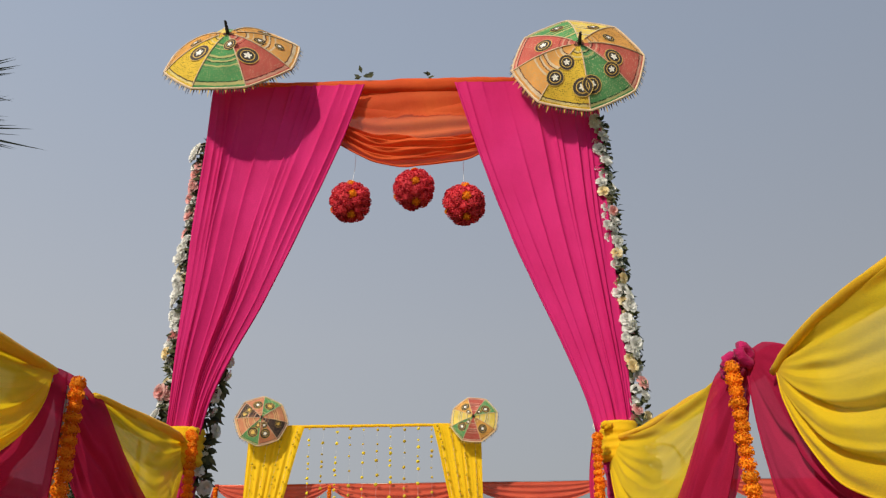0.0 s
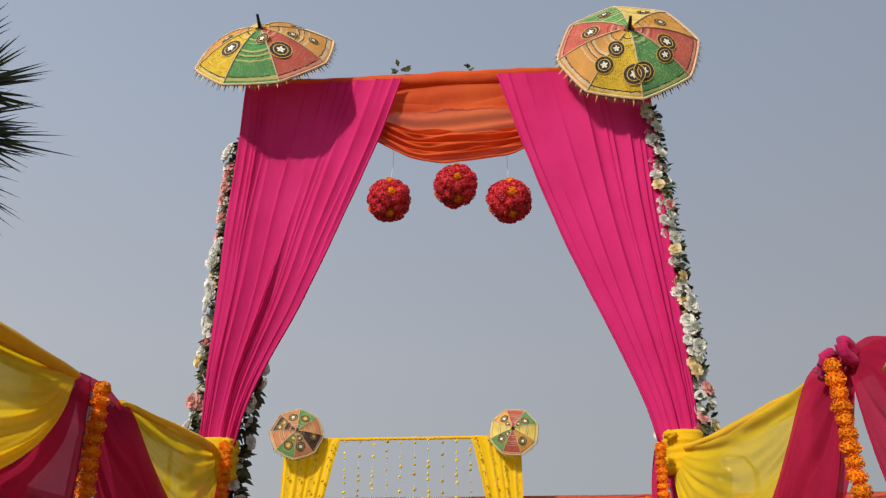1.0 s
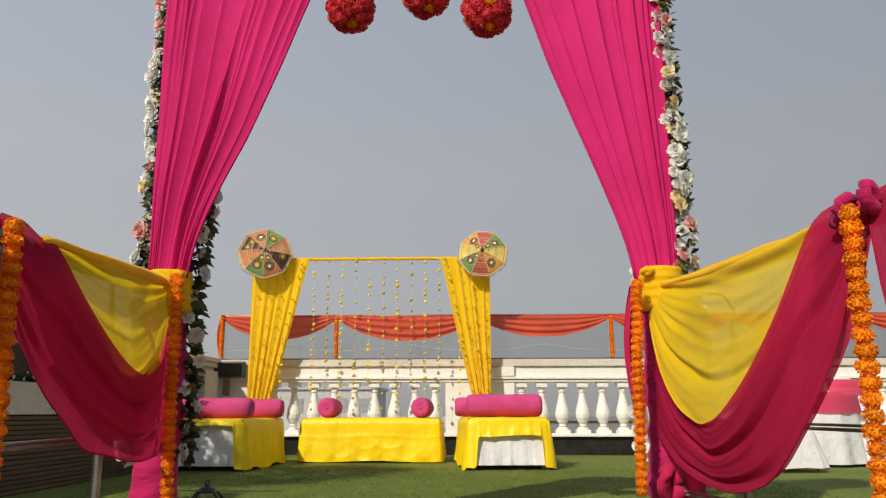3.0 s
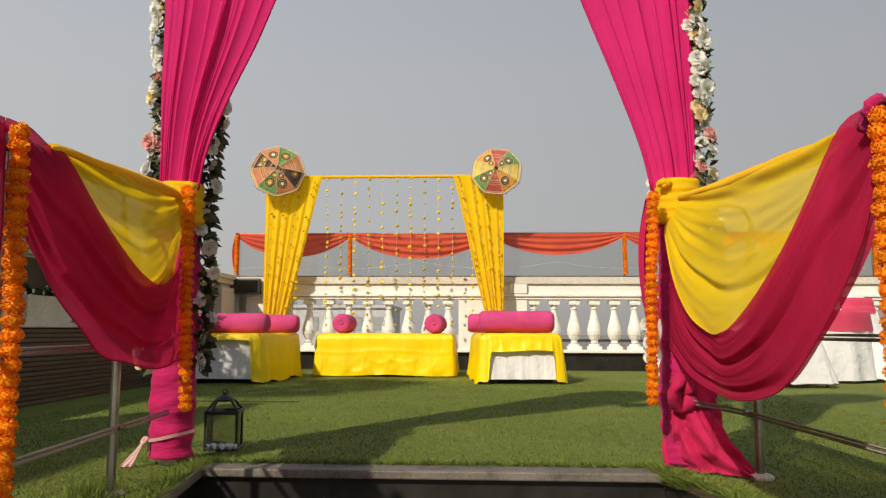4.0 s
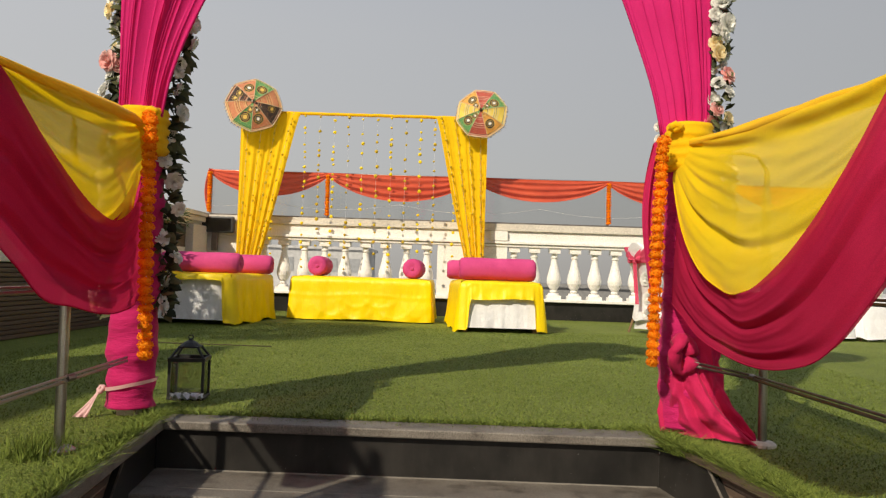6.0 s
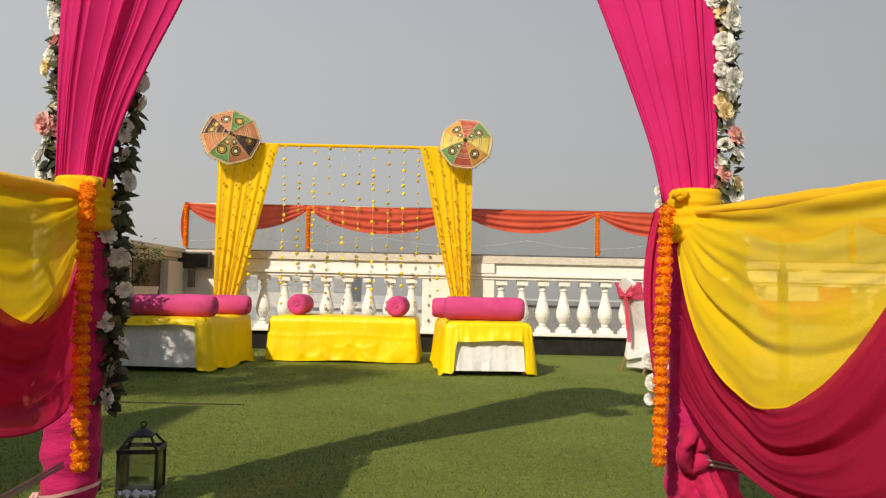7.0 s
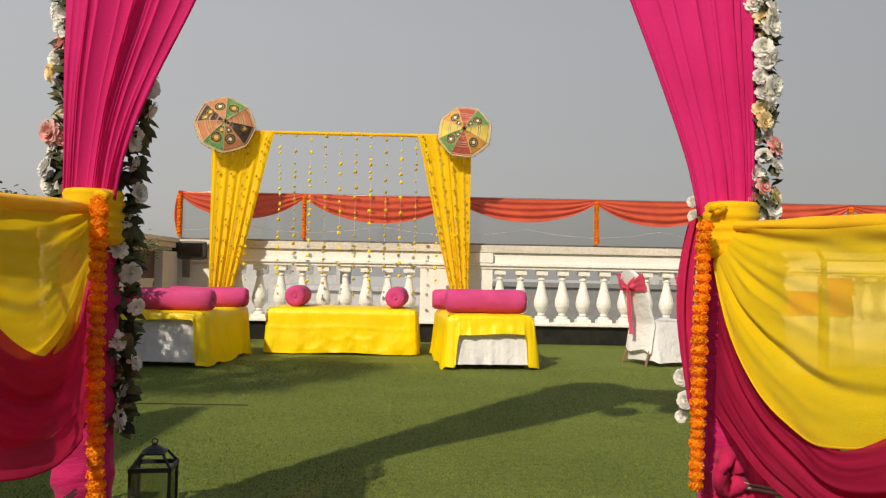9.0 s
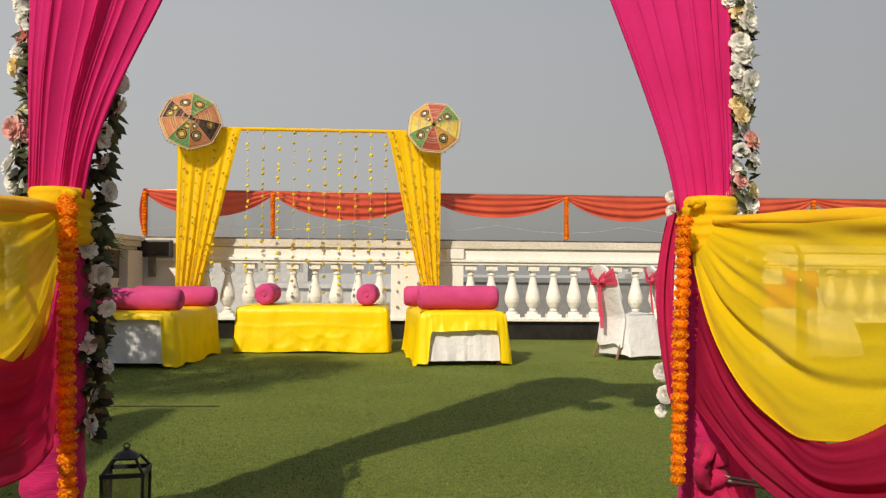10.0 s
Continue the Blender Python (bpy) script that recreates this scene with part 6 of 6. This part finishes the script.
# ---- planter wall, parapet and plants ----
def planter_wall():
    x1 = -3.02
    w = structure(part("wall_planter", box_bm(-3.36, x1 - 0.025, -6.0, 7.66, 0.0, 0.56), BROWN_GAP), "low brown slatted planter wall along the terrace side", "wall")
    for k in range(16):
        z0 = 0.006 + 0.0345 * k
        part("slat", box_bm(x1 - 0.024, x1 + 0.0, -6.0, 7.66, z0, z0 + 0.028, bevel=0.003), BROWN_SLAT, w)
    part("coping", box_bm(-3.37, x1 + 0.015, -6.0, 7.66, 0.562, 0.60, bevel=0.006), PLASTER, w, "cream coping")
    p = structure(part("wall_parapet", box_bm(-3.62, -3.375, -6.0, 7.55, 0.0, 1.14), PLASTER), "cream plastered parapet with a moulded cornice", "wall")
    for z0, z1, d in ((1.14, 1.18, 0.05), (1.18, 1.25, 0.10), (1.25, 1.31, 0.13)):
        part("cornice", box_bm(-3.66, -3.375 + d, -6.0, 7.55, z0, z1, bevel=0.008), PLASTER, p)
    for k in range(7):
        y = -0.75 + 1.15 * k
        part("panel", box_bm(-3.376, -3.364, y, y + 1.05, 0.70, 1.12, bevel=0.004), BROWN_SLAT, p, "brown recessed panel")
    part("pilaster", box_bm(-3.60, -3.26, 7.0, 7.55, 0.602, 1.13, bevel=0.01), PLASTER, p)


planter_wall()
# an added wall, out of view, that throws the shade on the left turf
structure(part("wall_turf_shade", box_bm(-3.60, -3.40, -6.0, -0.6, 1.312, 2.87, bevel=0.01), CREAM_PAINT), "added plain cream wall above the parapet, out of view, shading the left turf", "wall")


def planter(y, seed, tall, leafy=1.0):
    rr = random.Random(seed)
    x = -3.19
    t = thing("planter_box", (x, y, 0.60), "cream tapered planter box with leafy green plants", "planter", "planters on the wall")
    bm = bmesh.new()
    lo = [bm.verts.new((x + sx * 0.10, y + sy * 0.30, 0.602)) for sx, sy in ((-1, -1), (1, -1), (1, 1), (-1, 1))]
    hi = [bm.verts.new((x + sx * 0.135, y + sy * 0.36, 0.80)) for sx, sy in ((-1, -1), (1, -1), (1, 1), (-1, 1))]
    hi2 = [bm.verts.new((x + sx * 0.115, y + sy * 0.335, 0.80)) for sx, sy in ((-1, -1), (1, -1), (1, 1), (-1, 1))]
    dn = [bm.verts.new((x + sx * 0.11, y + sy * 0.325, 0.76)) for sx, sy in ((-1, -1), (1, -1), (1, 1), (-1, 1))]
    for a, b in ((lo, hi), (hi, hi2), (hi2, dn)):
        for i in range(4):
            j = (i + 1) % 4
            bm.faces.new((a[i], a[j], b[j], b[i]))
    bm.faces.new(list(reversed(lo)))
    part("box", bm, PLASTER, t)
    part("soil", box_bm(x - 0.105, x + 0.105, y - 0.32, y + 0.32, 0.74, 0.765), TERRACE_EARTH, t)
    vs, fs = [], []
    st = bmesh.new()
    for k in range(14):
        b0 = Vector((x + rr.uniform(-0.07, 0.07), y + rr.uniform(-0.28, 0.28), 0.76))
        h = rr.uniform(0.12, 0.3) * tall
        top = b0 + Vector((rr.uniform(-0.10, 0.12), rr.uniform(-0.12, 0.12), h))
        tube(st, [b0, b0.lerp(top, 0.5) + Vector((0.01, 0, 0)), top], 0.004, 5)
        for j in range(int(60 * leafy)):
            p = b0.lerp(top, rr.uniform(0.15, 1.0))
            a = rr.uniform(0, 6.28)
            add_leaf(vs, fs, p, Vector((math.cos(a), math.sin(a), rr.uniform(-0.3, 0.8))).normalized(), Vector((0, 0, 1)), rr.uniform(0.035, 0.08), rr.uniform(0.010, 0.02))
    if tall > 1.5:
        # the taller shrubs carry a spreading top
        for j in range(int(520 * leafy)):
            a, r = rr.uniform(0, 6.28), rr.random() ** 0.5
            p = Vector((x + 0.02 + 0.22 * r * math.cos(a), y + 0.42 * r * math.sin(a), 0.76 + 0.26 * tall + rr.gauss(0, 0.05) - 0.10 * r * r))
            add_leaf(vs, fs, p, Vector((math.cos(a), math.sin(a), rr.uniform(-0.5, 0.9))).normalized(), Vector((0, 0, 1)), rr.uniform(0.035, 0.08), rr.uniform(0.010, 0.02))
    part("stems", st, WOOD_LEG, t)["kind"] = "stuff"
    if tall < 1.5:
        # small pale blossoms among the low plants
        bv, bf = [], []
        for j in range(34):
            c = Vector((x + rr.uniform(-0.06, 0.12), y + rr.uniform(-0.32, 0.32), 0.775 + rr.uniform(0.0, 0.10)))
            for q in range(5):
                a = q * 1.2566 + j
                add_leaf(bv, bf, c, Vector((0.5, math.cos(a), math.sin(a))).normalized(), Vector((1, 0, 0)), 0.022, 0.008)
        leaf_object("blossoms", bv, bf, WHITE_PETAL, t, "small white blossoms")["kind"] = "stuff"
    leaf_object("foliage", vs, fs, PLANT_LEAF, t, "loose green leaves")["kind"] = "stuff"


for k, tall in enumerate((1.75, 0.8, 2.0, 2.5, 0.42, 0.42, 0.42, 0.6, 1.2)):
    planter(5.8 - 0.79 * k, 50 + k, tall, 0.3 if k == 0 else 1.0)


def palm(x, y, z, seed):
    """A fan palm beyond the parapet: trunk and stiff pointed leaf blades."""
    rr = random.Random(seed)
    t = thing("fan_palm", (x, y, -18.0), "tall fan palm with stiff dark pointed leaf blades", "palm tree")
    bm = bmesh.new()
    tube(bm, [(x, y, -18.0), (x + 0.05, y, -8), (x, y, z)], lambda s: 0.20 - 0.08 * s, 14, lambda a, k: 0.05 * math.sin(5 * a + k))
    part("trunk", bm, WOOD_LEG, t)
    vs, fs = [], []
    for k in range(84):
        yaw = rr.uniform(0, 6.28)
        pit = rr.uniform(-0.75, 1.1)
        w = Vector((math.cos(yaw) * math.cos(pit), math.sin(yaw) * math.cos(pit), math.sin(pit)))
        ln = rr.uniform(0.38, 0.62)
        hub = Vector((x, y, z)) + w * ln
        side = w.cross(Vector((0, 0, 1))).normalized()
        n = len(vs)
        for q in (-0.01, 0.01):
            vs.append(tuple(Vector((x, y, z)) + side * q))
        for q in (0.01, -0.01):
            vs.append(tuple(hub + side * q))
        fs.append((n, n + 1, n + 2, n + 3))
        up = side.cross(w)
        for j in range(11):
            an = (j - 5) * 0.2
            d = (w * math.cos(an) + side * math.sin(an) + up * 0.08 * math.cos(j * 2)).normalized()
            l = rr.uniform(0.50, 0.76) * (1 - 0.25 * abs(j - 5) / 5)
            ws = d.cross(up).normalized() * 0.019
            n = len(vs)
            for q in (hub, hub + d * l * 0.4 + ws, hub + d * l + Vector((0, 0, -0.05 * l)), hub + d * l * 0.4 - ws):
                vs.append(tuple(q))
            fs.append((n, n + 1, n + 2, n + 3))
    leaf_object("crown", vs, fs, PALM, t)


palm(-3.87, 0.49, 3.34, 2)


# ---- floodlight box and ornament at the balustrade corner ----
t = thing("floodlight", (-3.16, 7.5, 1.04), "dark boxy floodlight fixed to the balustrade corner", "floodlight")
part("housing", box_bm(-3.40, -2.90, 7.50, 7.61, 1.05, 1.27, bevel=0.02), DARK_PLASTIC, t)
part("bracket", box_bm(-3.20, -3.12, 7.53, 7.60, 0.80, 1.05, bevel=0.006), DARK_STEEL, t)
part("lens", box_bm(-3.37, -2.93, 7.494, 7.499, 1.075, 1.245), GLASS, t)


# ---- guests' chairs and table ----
def covered_chair(x, y, rot, label):
    M = Matrix.Translation((x, y, 0)) @ Matrix.Rotation(radians(rot), 4, "Z")
    t = thing("banquet_chair", (x, y, 0), label, "chair", "banquet chairs")

    def P(name, bm, mat, label="", smooth=False, parent=None):
        bmesh.ops.transform(bm, matrix=M, verts=bm.verts)
        return part(name, bm, mat, parent or t, label, smooth)

    # seat faces -y of the chair's own axes, back at +y
    for sx in (-1, 1):
        for sy in (-1, 1):
            b = bmesh.new()
            tube(b, [(sx * 0.19, sy * 0.20, 0.30), (sx * 0.205, -0.22 if sy < 0 else 0.305, 0.0)], 0.014, 8)
            P("leg", b, WOOD_LEG)

    def around(q, w, dpt):
        a = 2 * math.pi * q
        c, s = math.cos(a), math.sin(a)
        e = 0.35
        return w * math.copysign(abs(c) ** e, c), dpt * math.copysign(abs(s) ** e, s)

    b = bmesh.new()

    def skirt(u, v):
        # flares to a wide hem in front, close under the back
        px, py = around(u, 0.205 + 0.075 * v, 0.215 + 0.02 * v)
        py -= 0.10 * v * smooth(0.22, -0.22, py)
        k = 1 + 0.06 * v ** 1.4 * pleat(9 * u + 0.5 * wob(u * 6, v * 2)) + 0.02 * wob(u * 14, v * 5)
        return (px * k, py * k, 0.475 - 0.425 * v - 0.015 * smooth(0.0, -0.25, py) * v + 0.012 * math.sin(u * 25) * v)

    sheet(b, skirt, 64, 10)
    b.faces.new([b.verts.new((*around(k / 40, 0.215, 0.215), 0.472)) for k in range(40)])
    P("seat_cover", b, WHITE_CLOTH, "white cloth cover", True)
    b = bmesh.new()

    def lean(z):
        return 0.20 + 0.33 * max(0.0, z - 0.44) + 0.16 * max(0.0, 0.44 - z)

    def back(u, v):
        a = 2 * math.pi * u
        z = 0.15 + 0.84 * v + 0.02 * math.sin(4 * a) * (1 - v)
        w = (0.205 + 0.02 * (1 - v) + 0.006 * wob(3 * math.sin(a), 6 * v)) * (1 if v < 0.77 else math.sqrt(max(0.0, 1 - ((v - 0.77) / 0.24) ** 2)))
        th = 0.035 * (1 - 0.3 * v)
        return (w * math.copysign(abs(math.cos(a)) ** 0.7, math.cos(a)), lean(z) + th * math.sin(a), z)

    sheet(b, back, 36, 24)
    P("back_cover", b, WHITE_CLOTH, "rounded white back cover", True)
    b = bmesh.new()

    def band(u, v):
        # pinched at the knot, climbing and widening towards the sides
        a = 2 * math.pi * u
        side = abs(math.cos(a)) ** 0.6
        rear = max(0.0, math.sin(a))
        wide = 0.05 + 0.13 * side if rear > 0 else 0.18
        z = 0.74 + (0.05 + 0.07 * side if rear > 0 else 0.12) + wide * (v - 0.5)
        return (0.224 * math.copysign(side, math.cos(a)), lean(z) + 0.045 * math.sin(a) + 0.004 * math.sin(v * 16), z)

    sheet(b, band, 48, 10)
    sash = P("sash", b, PINK_SASH, "pink organza sash", True)
    b = bmesh.new()
    bmesh.ops.create_uvsphere(b, u_segments=12, v_segments=8, radius=0.032, matrix=Matrix.Translation((0, 0.375, 0.785)) @ Matrix.Diagonal((0.8, 0.7, 1, 1)))
    P("bow_knot", b, PINK_SASH, "", True, sash)
    for sg in (-1, 1):
        b = bmesh.new()
        sheet(b, lambda u, v: (sg * (0.01 + 0.10 * u), 0.375 + 0.035 * math.sin(math.pi * u) + 0.012 * math.sin(v * 9), 0.80 + (v - 0.5) * 0.13 * u + 0.06 * u), 10, 8)
        P("bow_loop", b, PINK_SASH, "", True, sash)
        b = bmesh.new()
        ln = 0.46 if sg < 0 else 0.34
        sheet(b, lambda u, v: (sg * 0.015 + 0.065 * (u - 0.5) * (0.6 + 0.4 * v) - 0.01 * v, 0.378 - 0.03 * v + 0.008 * math.sin(u * 7) + (0.004 if sg < 0 else 0), 0.78 - ln * v), 6, 12)
        P("bow_tail", b, PINK_SASH, "", True, sash)


covered_chair(2.47, 5.65, 110, "white covered banquet chair with a pink organza bow")
covered_chair(3.35, 6.45, 92, "white covered banquet chair with a pink sash, behind another")
covered_chair(3.38, 4.88, 100, "white covered banquet chair turned to the round table, pink sash")
covered_chair(4.72, 5.80, 14, "white covered banquet chair with a pink sash beside the round table")


def round_table(x, y, r, h):
    t = thing("round_table", (x, y, 0), "round banquet table on the turf", "table")
    b = bmesh.new()
    lathe(b, [(r - 0.03, h - 0.03), (r - 0.03, h - 0.004)], 36, (x, y, 0))
    part("tabletop", b, WOOD_LEG, t)
    b = bmesh.new()
    lathe(b, [(0.25, 0.0), (0.25, 0.03), (0.04, 0.05), (0.04, h - 0.03)], 20, (x, y, 0))
    part("pedestal", b, DARK_STEEL, t)
    c = thing("tablecloth", (x, y, h), "white floor-length tablecloth on the round table", "tablecloth")
    b = bmesh.new()
    lathe(b, [(0.01, h + 0.002), (r * 0.9, h + 0.002), (r, h - 0.01)] + [(r + 0.012 + 0.06 * k / 8, h - 0.03 - (h - 0.06) * k / 8) for k in range(9)], 80, (x, y, 0),
          lambda a, z: 0.035 * math.sin(14 * a + 0.5) * max(0, (h - z) / h), cap=False)
    part("cloth", b, WHITE_CLOTH, c, smooth=True)
    o = thing("table_overlay", (x, y, h), "pink organza overlay on the white tablecloth", "tablecloth")
    b = bmesh.new()
    lathe(b, [(0.01, h + 0.007), (r * 0.9, h + 0.007), (r + 0.008, h - 0.004)] + [(r + 0.022 + 0.02 * k / 4, h - 0.02 - 0.20 * k / 4) for k in range(5)], 80, (x, y, 0),
          lambda a, z: 0.03 * math.sin(9 * a) * max(0, (h - z) / h), cap=False)
    part("cloth", b, PINK_SASH, o, smooth=True)


round_table(4.0, 6.0, 0.62, 0.78)


# ---- string of tiny lights along the glass ----
t = thing("light_string", (1.0, GY - 0.05, 1.5), "thin white wire with tiny unlit bulbs looped on the parapet", "light string")
bm = bmesh.new()
pts = []
for a, b in zip(POSTS[:6], POSTS[1:6]):
    for k in range(12):
        u = k / 12
        pts.append((a + (b - a) * u, GY - 0.05, 1.42 + 0.10 * (1 - abs(2 * u - 1)) - 0.02 * math.sin(2 * math.pi * u) ** 2))
tube(bm, pts, 0.0012, 4)
wire = part("wire", bm, STRING, t)
bm = bmesh.new()
for p in pts[::2]:
    bmesh.ops.create_icosphere(bm, subdivisions=1, radius=0.005, matrix=Matrix.Translation(p))
part("bulbs", bm, STRING, t)


# ---- buildings beyond the terrace, haze put into their colours ----
def far_block(x, y, w, d, z1, floors, bays, wall=None):
    t = thing("far_building", (x, y, -18.0), "flat-roofed block far beyond the terrace, coloured pale for haze" if bays else "plain grey windowless block beyond the terrace", "building", "far buildings")
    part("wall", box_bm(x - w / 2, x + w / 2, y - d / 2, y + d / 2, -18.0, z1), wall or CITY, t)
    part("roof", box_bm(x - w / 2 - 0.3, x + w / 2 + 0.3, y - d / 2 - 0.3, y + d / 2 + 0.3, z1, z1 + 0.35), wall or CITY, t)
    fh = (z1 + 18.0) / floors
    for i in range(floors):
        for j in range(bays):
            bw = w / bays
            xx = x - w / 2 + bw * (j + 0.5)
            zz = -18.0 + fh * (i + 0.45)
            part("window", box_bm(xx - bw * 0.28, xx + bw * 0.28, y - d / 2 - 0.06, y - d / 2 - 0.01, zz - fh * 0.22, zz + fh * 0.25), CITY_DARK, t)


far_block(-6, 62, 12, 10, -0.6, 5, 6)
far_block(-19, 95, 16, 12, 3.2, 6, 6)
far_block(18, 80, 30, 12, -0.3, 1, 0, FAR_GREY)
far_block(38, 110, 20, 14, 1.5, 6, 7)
